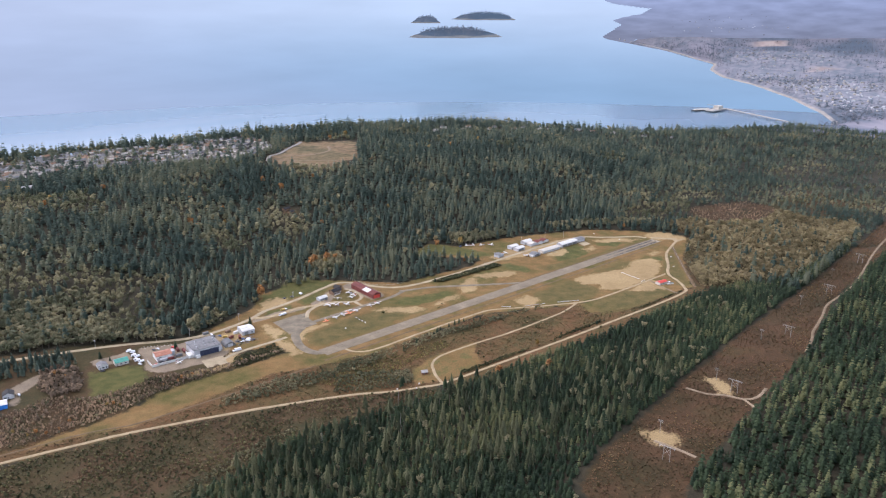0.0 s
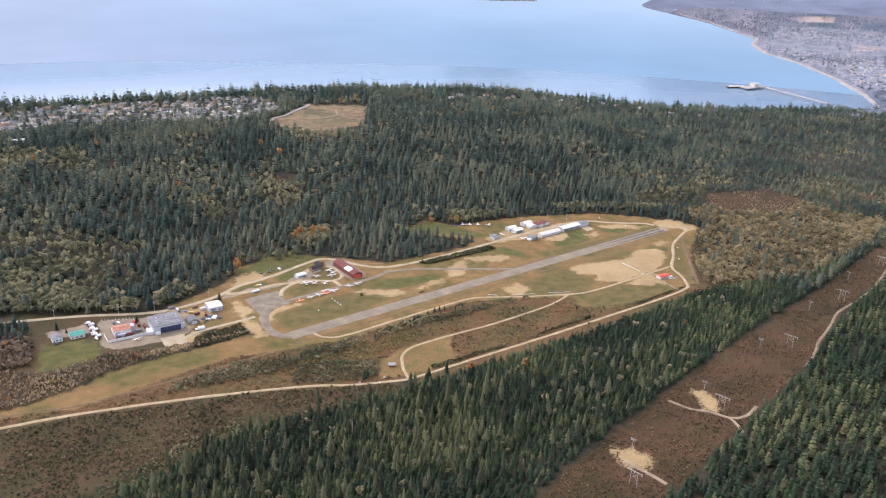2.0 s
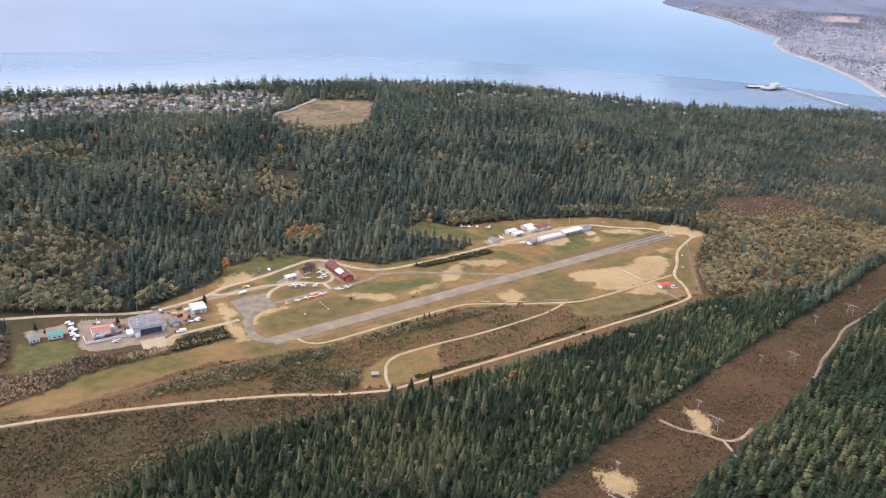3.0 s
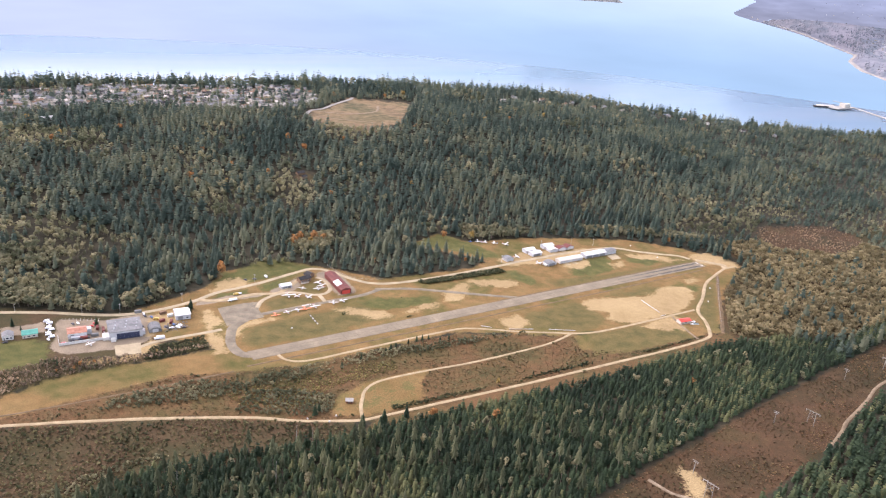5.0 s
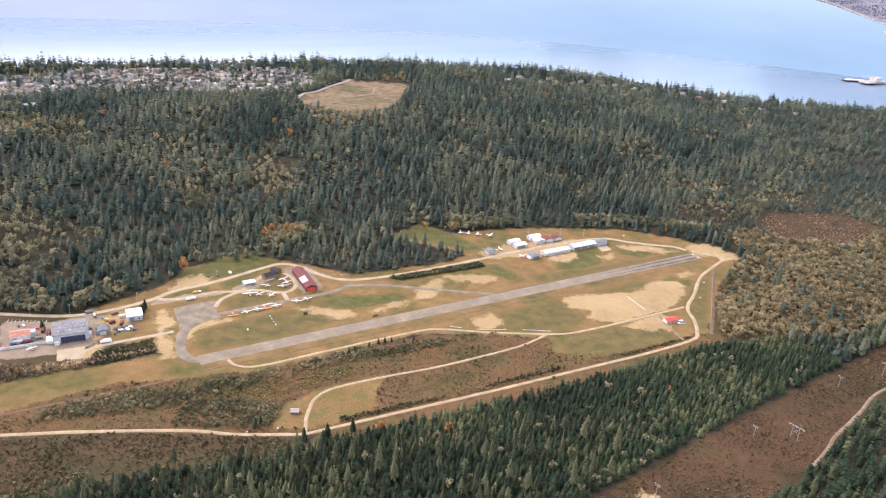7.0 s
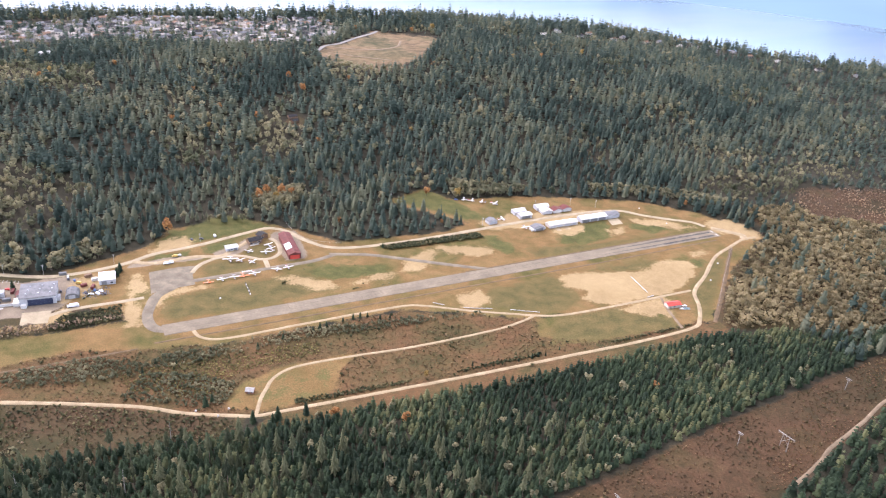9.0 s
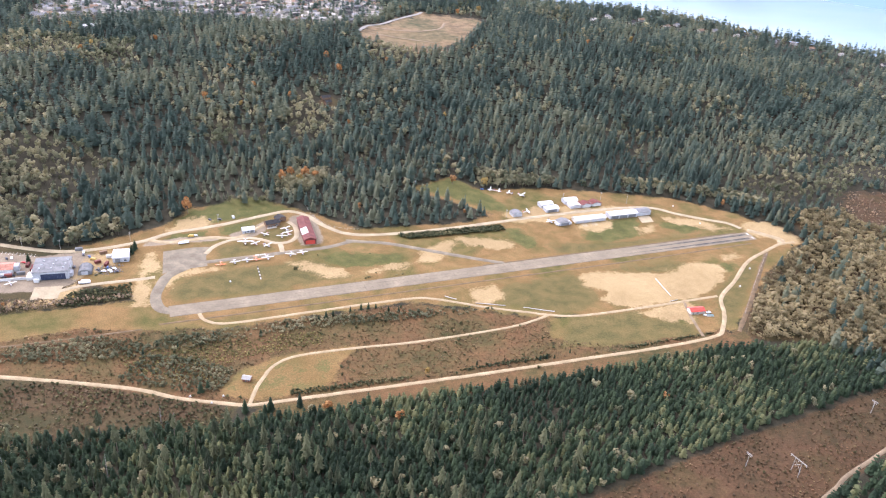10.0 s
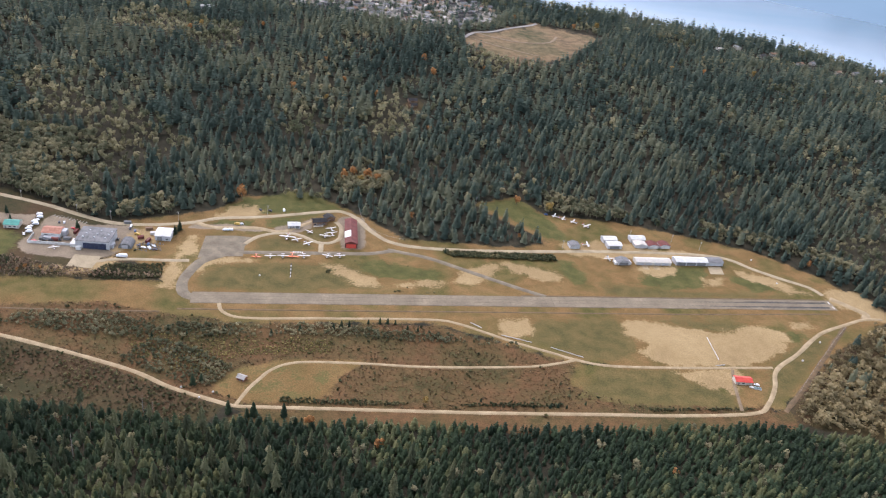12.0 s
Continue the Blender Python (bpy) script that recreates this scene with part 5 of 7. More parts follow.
for tx, ty, th in ((486, 590, 6), (492, 592, 5), (480, 588, 5), (507, 596, 4), (516, 597, 5), (522, 597, 5), (528, 596, 4), (537, 590, 4), (545, 588, 4), (434, 579, 5), (374, 577, 4), (455, 585, 5), (400, 585, 4), (386, 519, 8), (391, 523, 6), (412, 489, 9), (428, 486, 10), (424, 484, 7), (447, 486, 9), (628, 496, 4), (634, 497, 4), (640, 496, 3), (616, 496, 3), (583, 712, 5), (343, 726, 8), (346, 733, 9), (262, 727, 8), (197, 752, 7), (203, 742, 4), (224, 668, 4), (655, 500, 3), (580, 503, 3), (360, 583, 4), (350, 574, 4)):
    lone_conifer(tx, ty, th * 1.25, 1.6, "small dark conifer standing alone in the brush")

for tx, ty, th in ((368, 479, 17), (360, 489, 15), (273, 470, 14), (330, 446, 18)):
    bm = rod(bmesh.new(), (0, 0, 0), (0.3, 0, th), 0.28, 0.05)
    for k in range(14):
        ang, zz = k * 2.4, th * (0.35 + 0.045 * k)
        rod(bm, (0.15, 0, zz), (0.15 + 1.7 * (1.05 - k / 16) * math.cos(ang), 1.7 * (1.05 - k / 16) * math.sin(ang), zz - 0.3), 0.07, 0.03, 3)
    snag = part("dead_snag", bm, M_SNAG, None)
    snag.location = (tx, ty, float(height(tx, ty)) - 0.2)
    tagged(snag, "bleached dead snag with bare branches in the wood", "tree")

# ---------------------------------------------------------------- buildings
def building(name, x, y, w, d, h, rise, turn, wall, roof, label, category="building", ridge="x", doors=(), windows=(), door_mat=None, over=0.4):
    """A gabled building, its front (south) edge starting at x, y: walls with gables, two roof slopes, doors and windows on the front."""
    b = empty(name, Matrix.Translation((x, y, float(height(x, y)))) @ Matrix.Rotation(radians(turn), 4, "Z"), label, category)
    bm = bmesh.new()
    if ridge == "x":
        prof = [(0, 0, -0.5), (0, d, -0.5), (0, d, h), (0, d / 2, h + rise), (0, 0, h)]
        loft(bm, [prof, [(w, py, pz) for _, py, pz in prof]])
    else:
        prof = [(0, 0, -0.5), (w, 0, -0.5), (w, 0, h), (w / 2, 0, h + rise), (0, 0, h)]
        loft(bm, [prof, [(px, d, pz) for px, _, pz in prof]])
    part("wall", bm, wall, b)
    t = 0.18
    for s in (0, 1):
        bm = bmesh.new()
        if ridge == "x":
            ya, yb = (-over, d / 2) if s == 0 else (d + over, d / 2)
            za, zb = h - over * rise / (d / 2) + 0.05, h + rise + 0.05
            ring = [(0, ya, za), (0, yb, zb), (0, yb, zb + t), (0, ya, za + t)]
            loft(bm, [[(-over, q, r) for _, q, r in ring], [(w + over, q, r) for _, q, r in ring]])
        else:
            xa, xb = (-over, w / 2) if s == 0 else (w + over, w / 2)
            za, zb = h - over * rise / (w / 2) + 0.05, h + rise + 0.05
            ring = [(xa, 0, za), (xb, 0, zb), (xb, 0, zb + t), (xa, 0, za + t)]
            loft(bm, [[(p, -over, r) for p, _, r in ring], [(p, d + over, r) for p, _, r in ring]])
        part("roof_slope", bm, roof, b)
    for k in range(max(2, int((w if ridge == "x" else d) / 3)) + 1):
        n = max(2, int((w if ridge == "x" else d) / 3))
        u = k / n
        bm = bmesh.new()
        if ridge == "x":
            xx = -over + (w + 2 * over) * u
            loft(bm, [[(xx - 0.06, -over, h - over * rise / (d / 2) + 0.23), (xx + 0.06, -over, h - over * rise / (d / 2) + 0.23), (xx + 0.06, -over, h - over * rise / (d / 2) + 0.31), (xx - 0.06, -over, h - over * rise / (d / 2) + 0.31)],
                      [(xx - 0.06, d / 2, h + rise + 0.23), (xx + 0.06, d / 2, h + rise + 0.23), (xx + 0.06, d / 2, h + rise + 0.31), (xx - 0.06, d / 2, h + rise + 0.31)]])
        else:
            yy = -over + (d + 2 * over) * u
            loft(bm, [[(-over, yy - 0.06, h - over * rise / (w / 2) + 0.23), (-over, yy + 0.06, h - over * rise / (w / 2) + 0.23), (-over, yy + 0.06, h - over * rise / (w / 2) + 0.31), (-over, yy - 0.06, h - over * rise / (w / 2) + 0.31)],
                      [(w / 2, yy - 0.06, h + rise + 0.23), (w / 2, yy + 0.06, h + rise + 0.23), (w / 2, yy + 0.06, h + rise + 0.31), (w / 2, yy - 0.06, h + rise + 0.31)]])
        part("roof_seam", bm, roof, b)
    for x0, x1, hh in doors:
        part("door", boxed(x0, -0.12, 0, x1, 0.05, hh), door_mat or M_GREY, b)
    for x0, x1, z0, z1 in windows:
        win = part("window", boxed(x0 - 0.12, -0.1, z0 - 0.12, x1 + 0.12, 0.05, z1 + 0.12), M_WHITE, b)
        part("pane", boxed(x0, -0.14, z0, x1, -0.08, z1), M_GLASS, win)
    return b


red = building("red_hangar", 491.5, 714, 11, 46, 4.8, 2.0, -1.2, M_RED, M_RED, "long hangar with red metal roof and a white patch", "hangar", "y", [(1.2, 9.8, 4.0)], door_mat=M_BRIGHTRED)
part("roof_patch", loft(bmesh.new(), [[(-0.42, y, 4.95), (5.4, y, 7.08), (5.4, y, 7.16), (-0.42, y, 5.03)] for y in (10, 22)]), M_WHITE, red, "white roof panel")
for k in range(8):
    part("side_door", boxed(10.92, 2 + k * 5.4, 0, 11.12, 6 + k * 5.4, 3.6), M_LIGHTGREY, red)
dark = building("clubhouse", 463, 753, 13, 8, 3.6, 2.0, 12, M_BROWN, M_DARK, "dark-roofed two-part clubhouse with pale porch", "building", "x", [(5, 6.2, 2.1)], [(1, 3, 1, 2.2), (8, 11, 1, 2.2)])
building("clubhouse_wing", 475, 762, 9, 7, 3.4, 1.8, 25, M_BROWN, M_DARK, "dark-roofed wing beside the clubhouse", "building", "y", [], [(2, 4, 1, 2.2)])
part("porch", boxed(0, -2.2, 0, 9, -0.2, 0.35), M_CREAM, dark, "pale timber porch")
for k in range(4):
    part("porch_post", rod(bmesh.new(), (0.3 + k * 2.8, -2.0, 0.3), (0.3 + k * 2.8, -2.0, 2.6), 0.08, 0.08), M_WHITE, dark)
building("white_office", 440, 746, 11, 7, 3.0, 1.4, 4, M_LIGHTGREY, M_WHITE, "small white metal office beside the gravel lane", "building", "x", [(2, 3, 2.1), (7, 10, 2.6)], [(4, 6, 1, 2)])
building("white_warehouse", 328, 714, 13, 15, 4.6, 1.6, -4, M_LIGHTGREY, M_WHITE, "white metal warehouse in a cluttered yard", "warehouse", "x", [(2, 6, 3.6)], [(9, 11, 1.2, 2.4)])
building("grey_hangar", 708, 730, 10, 8.5, 3.2, 1.5, 5, M_LIGHTGREY, M_GREY, "small grey hangar with pale roof", "hangar", "y", [(1, 9, 2.8)], door_mat=M_LIGHTGREY)
building("white_hangar", 747, 733, 14.5, 8.5, 3.6, 1.3, 3, M_LIGHTGREY, M_WHITE, "white metal hangar beside the gravel road", "hangar", "x", [(2, 12, 3)])
building("white_hangar", 746, 744, 14, 8.5, 3.6, 1.5, 3, M_LIGHTGREY, M_WHITE, "white metal hangar behind another one", "hangar", "x", [(2, 12, 3)])
building("white_hangar", 776, 748, 15, 8.5, 3.8, 1.6, 2, M_LIGHTGREY, M_WHITE, "white hangar at the wood's edge", "hangar", "x", [(2, 12, 3)])
building("pale_hangar", 777, 737, 12, 9, 3.2, 1.5, 2, M_LIGHTGREY, M_CREAM, "pale grey hangar beside red-roofed ones", "hangar", "y", [(1.5, 10.5, 2.8)], door_mat=M_LIGHTGREY)
building("red_roof_hangar", 790.5, 737, 11, 8.5, 3.0, 1.7, 2, M_LIGHTGREY, M_RED, "hangar with dark red metal roof", "hangar", "y", [(1.5, 9.5, 2.7)], door_mat=M_WHITE)
building("red_roof_hangar", 803, 738, 11, 8.5, 3.0, 1.7, 2, M_LIGHTGREY, M_RED, "hangar with dark red roof and white door", "hangar", "y", [(1.5, 9.5, 2.7)], door_mat=M_WHITE)
gh = building("grey_gable_hangar", 747, 702, 12, 8.5, 3.2, 1.7, 4, M_LIGHTGREY, M_GREY, "grey gabled hangar beside the grass", "hangar", "y", [(1.5, 10.5, 2.8)], door_mat=M_GREY)
part("lean_to", boxed(-2.4, 1, 0, -0.1, 7, 2.2, bevel=0.1), M_WHITE, gh)
part("lean_to", boxed(12.1, 1, 0, 14.4, 7, 2.2, bevel=0.1), M_WHITE, gh)
building("cream_long_hangar", 766, 704, 35.5, 9, 3.2, 1.4, 1.5, M_CREAM, M_CREAM, "long cream hangar with wide bay doors", "hangar", "x", [(1.5, 8, 2.8), (9.5, 16, 2.8), (18.5, 25, 2.8), (26.5, 33, 2.8)], door_mat=M_LIGHTGREY)
building("white_long_hangar", 807, 706, 33, 10, 4.0, 1.5, 1.5, M_LIGHTGREY, M_WHITE, "long white hangar with dark open front", "hangar", "x", [(1.5, 10, 3.3), (11.5, 20.5, 3.3), (22, 31, 3.3)], door_mat=M_GREY)
building("grey_end_hangar", 841, 707.5, 15.5, 10, 4.0, 1.2, 1.5, M_LIGHTGREY, M_GREY, "grey-roofed hangar with concrete pad", "hangar", "x", [(3, 13, 3.3)], door_mat=M_LIGHTGREY)
for px, py, pw, pl in ((771, 696, 6, 7), (782, 696, 6, 7), (779, 730, 6, 7), (793, 730, 6, 7)):
    tagged(link_mesh("door_pad", [(px, py, 0.14), (px + pw, py, 0.14), (px + pw, py + pl, 0.14), (px, py + pl, 0.14), (px, py, -0.1), (px + pw, py, -0.1), (px + pw, py + pl, -0.1), (px, py + pl, -0.1)], [(0, 1, 2, 3), (0, 1, 5, 4), (1, 2, 6, 5), (2, 3, 7, 6), (3, 0, 4, 7)], M_ROAD), "pale concrete apron before a hangar door", "pad", kind="structure")
building("red_roof_hut", 783, 527, 13, 7, 2.8, 1.4, -6, M_CREAM, M_BRIGHTRED, "small hut with bright red metal roof beside sand", "hut", "x", [(2, 3, 2)], [(5, 7, 1, 1.9)])
building("log_hut", 414, 525, 5.5, 4.4, 2.2, 1.3, -28, M_TIMBER, M_POLE, "small red-brown timber hut with pale grey roof", "hut", "x", [(2, 3, 1.9)], [(4, 5, 1, 1.8)])

# the big hangar and the yard round it
hg = empty("maintenance_hangar", Matrix.Translation((268, 696, 0)) @ Matrix.Rotation(radians(-4), 4, "Z"), "large grey flat-roofed hangar with wide dark door", "hangar")
part("wall", boxed(0, 0, -0.5, 27, 23, 7.2), M_LIGHTGREY, hg)
part("roof", loft(bmesh.new(), [[(-0.5, -0.5, 7.2), (27.5, -0.5, 7.2), (27.5, 23.5, 7.2), (-0.5, 23.5, 7.2)], [(-0.5, -0.5, 7.6), (27.5, -0.5, 7.6), (27.5, 23.5, 8.1), (-0.5, 23.5, 8.1)]]), M_GREY, hg)
for k in range(6):
    part("door_leaf", boxed(6 + k * 3.1, -0.18, 0, 9.05 + k * 3.1, 0.05, 5.4), M_DOOR, hg, "dark blue sliding door leaf")
part("annex", boxed(-5, 1, -0.3, -0.05, 10, 3.0, bevel=0.15), M_WHITE, hg, "low white side building")
part("entry", boxed(1, -3.5, 0, 5, -0.2, 2.8, bevel=0.1), M_WHITE, hg)
part("side_store", boxed(27.05, 3, 0, 29.5, 9, 3.4, bevel=0.1), M_LIGHTGREY, hg)
for k in range(9):
    vx, vy = 4 + (k % 3) * 9 + (k // 3) * 1.1, 5 + (k // 3) * 6
    part("roof_vent", boxed(vx, vy, 7.6, vx + 1.3, vy + 1.1, 8.6, bevel=0.12), M_LIGHTGREY, hg)
for k in range(8):
    part("roof_seam", boxed(1.5 + k * 3.4, -0.4, 7.62, 1.62 + k * 3.4, 23.4, 7.95), M_GREY, hg)

rust = building("rust_roof_shed", 237, 712, 15, 12, 4.2, 1.8, -4, M_WHITE, M_RUST, "shed with striped rust-orange metal roof", "shed", "x", [(2, 5, 3)], [(8, 10, 1, 2)])
part("lean_to", boxed(0, -4, -0.2, 15, -0.1, 2.2, bevel=0.1), M_LIGHTGREY, rust)
part("tower", boxed(15.1, 3, 0, 19, 9, 5.2, bevel=0.15), M_LIGHTGREY, rust)
yard = empty("yard_wall", Matrix.Translation((229, 701, 0)) @ Matrix.Rotation(radians(-3), 4, "Z"), "long white panel wall round a storage yard", "wall")
for k in range(12):
    part("panel", boxed(k * 3.0, 0, -0.2, k * 3.0 + 2.93, 0.25, 2.4), M_WHITE, yard)
for k in range(5):
    part("panel", boxed(-0.3, 0.3 + k * 3.0, -0.2, -0.05, 3.2 + k * 3.0, 2.2), M_WHITE, yard)
    part("panel", boxed(36.1, 0.3 + k * 3.0, -0.2, 36.35, 3.2 + k * 3.0, 2.2), M_WHITE, yard)

qh = empty("arched_shed", Matrix.Translation((301, 698, 0)) @ Matrix.Rotation(radians(-4), 4, "Z"), "grey arched metal shed beside the yard", "shed")
arc = [(5.5 - 5.5 * math.cos(a * math.pi / 12), 0, 4.6 * math.sin(a * math.pi / 12)) for a in range(13)]
part("arched_shell", loft(bmesh.new(), [arc, [(p, 13, r) for p, _, r in arc]]), M_GREY, qh)
part("door", boxed(3, -0.15, 0, 8, 0.05, 3.2), M_LIGHTGREY, qh)
for k in range(8):
    a2 = [(5.5 - 5.6 * math.cos(a * math.pi / 12), 0, 4.7 * math.sin(a * math.pi / 12)) for a in range(13)]
    part("rib", loft(bmesh.new(), [[(p, 0.2 + k * 1.75, r) for p, _, r in a2], [(p, 0.4 + k * 1.75, r) for p, _, r in a2]]), M_GREY, qh)

building("grey_roof_house", 188, 727, 8.5, 9, 3.2, 1.9, -3, M_WHITE, M_GREY, "white house with grey roof beside a lawn", "house", "y", [(1, 2, 2.1)], [(3, 5, 1, 2.2), (6, 7.5, 1, 2.2)])
building("green_roof_house", 203, 725, 12, 9.5, 3.2, 2.0, -2, M_CREAM, M_GREEN, "cream house with teal-green metal roof", "house", "x", [(1, 2, 2.1)], [(4, 6, 1, 2.2), (8, 10, 1, 2.2)])
building("blue_shed", 93, 705, 12, 10, 4.0, 1.5, -12, M_BLUE, M_WHITE, "bright blue shed with white metal roof", "shed", "x", [(2, 6, 3)])
building("dark_roof_house", 105, 721, 9, 9, 3.4, 2.2, -12, M_WHITE, M_DARK, "white house with dark gabled roof", "house", "y", [(4, 5, 2.1)], [(1, 3, 1, 2.2)])
building("far_white_barn", 280, 1390, 22, 10, 4, 2, 8, M_WHITE, M_WHITE, "white-roofed barn in a gap of the wood", "barn", "x", [(3, 8, 3)])


# ---------------------------------------------------------------- aircraft
def aircraft(name, paint, trim, label, low=False):
    """A small single-engined aeroplane, nose along +y."""
    b = empty(name, Matrix(), label, "aircraft", "light aircraft on the field")
    rings = []
    for yy, w, z0, z1 in ((3.0, 0.32, 0.85, 1.35), (2.6, 0.5, 0.65, 1.55), (1.4, 0.58, 0.6, 1.65), (0.9, 0.6, 0.55, 2.15), (-0.8, 0.58, 0.6, 2.15), (-2.0, 0.36, 0.8, 1.75), (-4.9, 0.1, 1.15, 1.5)):
        zc, hh = (z0 + z1) / 2, (z1 - z0) / 2
        rings.append([(w * math.cos(k * math.pi / 4 + 0.39), yy, zc + hh * math.sin(k * math.pi / 4 + 0.39)) for k in range(8)])
    part("fuselage", loft(bmesh.new(), rings), paint, b)
    wz = 0.85 if low else 2.15
    for s in (-1, 1):
        sec = lambda xx, c, z: [(xx, 0.9 - 0.1 * (1 - c), z), (xx, 0.55, z + 0.13), (xx, 0.9 - 1.55 * c, z + 0.02), (xx, 0.55, z - 0.04)]
        part("wing", loft(bmesh.new(), [sec(0, 1.0, wz), sec(s * 2.8, 1.0, wz + 0.06), sec(s * 5.5, 0.72, wz + 0.14)]), paint, b)
        part("tailplane", loft(bmesh.new(), [[(0, -4.0, 1.4), (0, -4.0, 1.48), (0, -5.0, 1.44)], [(s * 1.75, -4.3, 1.4), (s * 1.75, -4.3, 1.48), (s * 1.75, -5.0, 1.44)]]), paint, b)
        if not low:
            part("wing_strut", rod(bmesh.new(), (s * 0.55, 0.5, 0.75), (s * 2.8, 0.45, wz + 0.02), 0.04, 0.04, 5), paint, b)
        part("gear_leg", rod(bmesh.new(), (s * 0.5, 0.1, 0.75), (s * 1.2, 0.1, 0.25), 0.05, 0.04, 5), paint, b)
        part("wheel", rod(bmesh.new(), (s * 1.15, 0.1, 0.24), (s * 1.33, 0.1, 0.24), 0.24, 0.24, 10), M_RUBBER, b)
    part("fin", loft(bmesh.new(), [[(-0.04, -3.7, 1.45), (0.04, -3.7, 1.45), (0.04, -4.95, 1.4), (-0.04, -4.95, 1.4)], [(-0.02, -4.6, 2.75), (0.02, -4.6, 2.75), (0.02, -5.2, 2.75), (-0.02, -5.2, 2.75)]]), trim, b)
    part("nose_wheel", rod(bmesh.new(), (-0.08, 2.2, 0.2), (0.08, 2.2, 0.2), 0.2, 0.2, 10), M_RUBBER, b)
    part("nose_leg", rod(bmesh.new(), (0, 2.2, 0.2), (0, 2.2, 0.8), 0.05, 0.05, 5), M_GREY, b)
    part("windscreen", loft(bmesh.new(), [[(-0.5, 1.45, 1.62), (0.5, 1.45, 1.62), (0.5, 1.5, 1.6), (-0.5, 1.5, 1.6)], [(-0.48, 0.88, 2.12), (0.48, 0.88, 2.12), (0.48, 0.96, 2.1), (-0.48, 0.96, 2.1)]]), M_GLASS, b)
    part("spinner", rod(bmesh.new(), (0, 3.0, 1.1), (0, 3.35, 1.1), 0.16, 0.02, 8), trim, b)
    part("propeller", boxed(-0.95, 3.1, 1.03, 0.95, 3.16, 1.17), M_DARK, b)
    part("stripe", boxed(-0.62, -1.6, 1.15, 0.62, 1.2, 1.28), trim, b)
    return b


white_plane = aircraft("light_aircraft", M_WHITE, M_CARS[3], "white high-wing light aircraft with red trim on grass")
blue_plane = aircraft("light_aircraft", M_WHITE, M_CARS[2], "white high-wing light aircraft with blue trim on grass")
orange_plane = aircraft("light_aircraft", M_PLANEORANGE, M_WHITE, "orange light aircraft parked in the flight line", True)
SPOTS = [(white_plane, 427, 692, 185, 0.88), (blue_plane, 437.5, 693, 178, 0.9), (white_plane, 455.5, 694, 182, 1.0), (blue_plane, 476, 696, 160, 0.9), (white_plane, 486.5, 697, 186, 0.9),
         (white_plane, 440, 726, 172, 1.3), (white_plane, 448.5, 723, 205, 0.9), (blue_plane, 458.5, 717, 215, 0.9), (white_plane, 459.5, 739, 140, 0.8), (blue_plane, 479.5, 747, 20, 0.95), (white_plane, 480, 738, 15, 0.95), (blue_plane, 474, 732, 170, 0.95),
         (blue_plane, 709, 796, 60, 0.95), (white_plane, 717, 791, 240, 0.9), (blue_plane, 726, 785, 50, 0.9), (white_plane, 738, 776, 215, 1.05), (white_plane, 727, 737, 265, 1.0), (blue_plane, 741, 711, 184, 1.0), (orange_plane, 445.5, 694, 180, 1.05), (white_plane, 252, 693, 200, 0.85)]
first = {}
for src, px, py, turn, k in SPOTS + [(orange_plane, 415, 691.5, 176, 0.8)]:
    m = Matrix.Translation((px, py, float(height(px, py)) + 0.05)) @ Matrix.Rotation(radians(turn), 4, "Z") @ Matrix.Scale(k, 4)
    if src.name not in first:
        first[src.name] = True
        src.matrix_basis = m
    else:
        made = copy_thing(src, m)
        made.scale = (k, k, k)


# ---------------------------------------------------------------- vehicles and clutter
def vehicle(name, paint, label, kind="car"):
    L, W, H = {"car": (4.3, 1.75, 1.4), "van": (5.2, 1.95, 2.1), "bus": (9.0, 2.4, 2.8)}[kind]
    b = empty(name, Matrix(), label, kind, "parked vehicles")
    part("body", boxed(-W / 2, -L / 2, 0.35, W / 2, L / 2, H * 0.58, bevel=0.12), paint, b)
    c0, c1 = (-0.32, 0.2) if kind == "car" else (-0.48, 0.36)
    part("cabin", loft(bmesh.new(), [[(-W * 0.47, L * c0, H * 0.58), (W * 0.47, L * c0, H * 0.58), (W * 0.47, L * c1, H * 0.58), (-W * 0.47, L * c1, H * 0.58)], [(-W * 0.42, L * (c0 + 0.06), H), (W * 0.42, L * (c0 + 0.06), H), (W * 0.42, L * (c1 - 0.1), H), (-W * 0.42, L * (c1 - 0.1), H)]]), paint, b)
    part("windscreen", loft(bmesh.new(), [[(-W * 0.42, L * c1 + 0.02, H * 0.62), (W * 0.42, L * c1 + 0.02, H * 0.62), (W * 0.42, L * c1 - 0.05, H * 0.62)], [(-W * 0.38, L * (c1 - 0.09) + 0.03, H * 0.96), (W * 0.38, L * (c1 - 0.09) + 0.03, H * 0.96), (W * 0.38, L * (c1 - 0.09) - 0.04, H * 0.96)]]), M_GLASS, b)
    for sx in (-1, 1):
        for sy in (-1, 1):
            part("wheel", rod(bmesh.new(), (sx * (W / 2 - 0.2), sy * L * 0.3, 0.33), (sx * (W / 2 + 0.02), sy * L * 0.3, 0.33), 0.33, 0.33, 10), M_RUBBER, b)
    return b


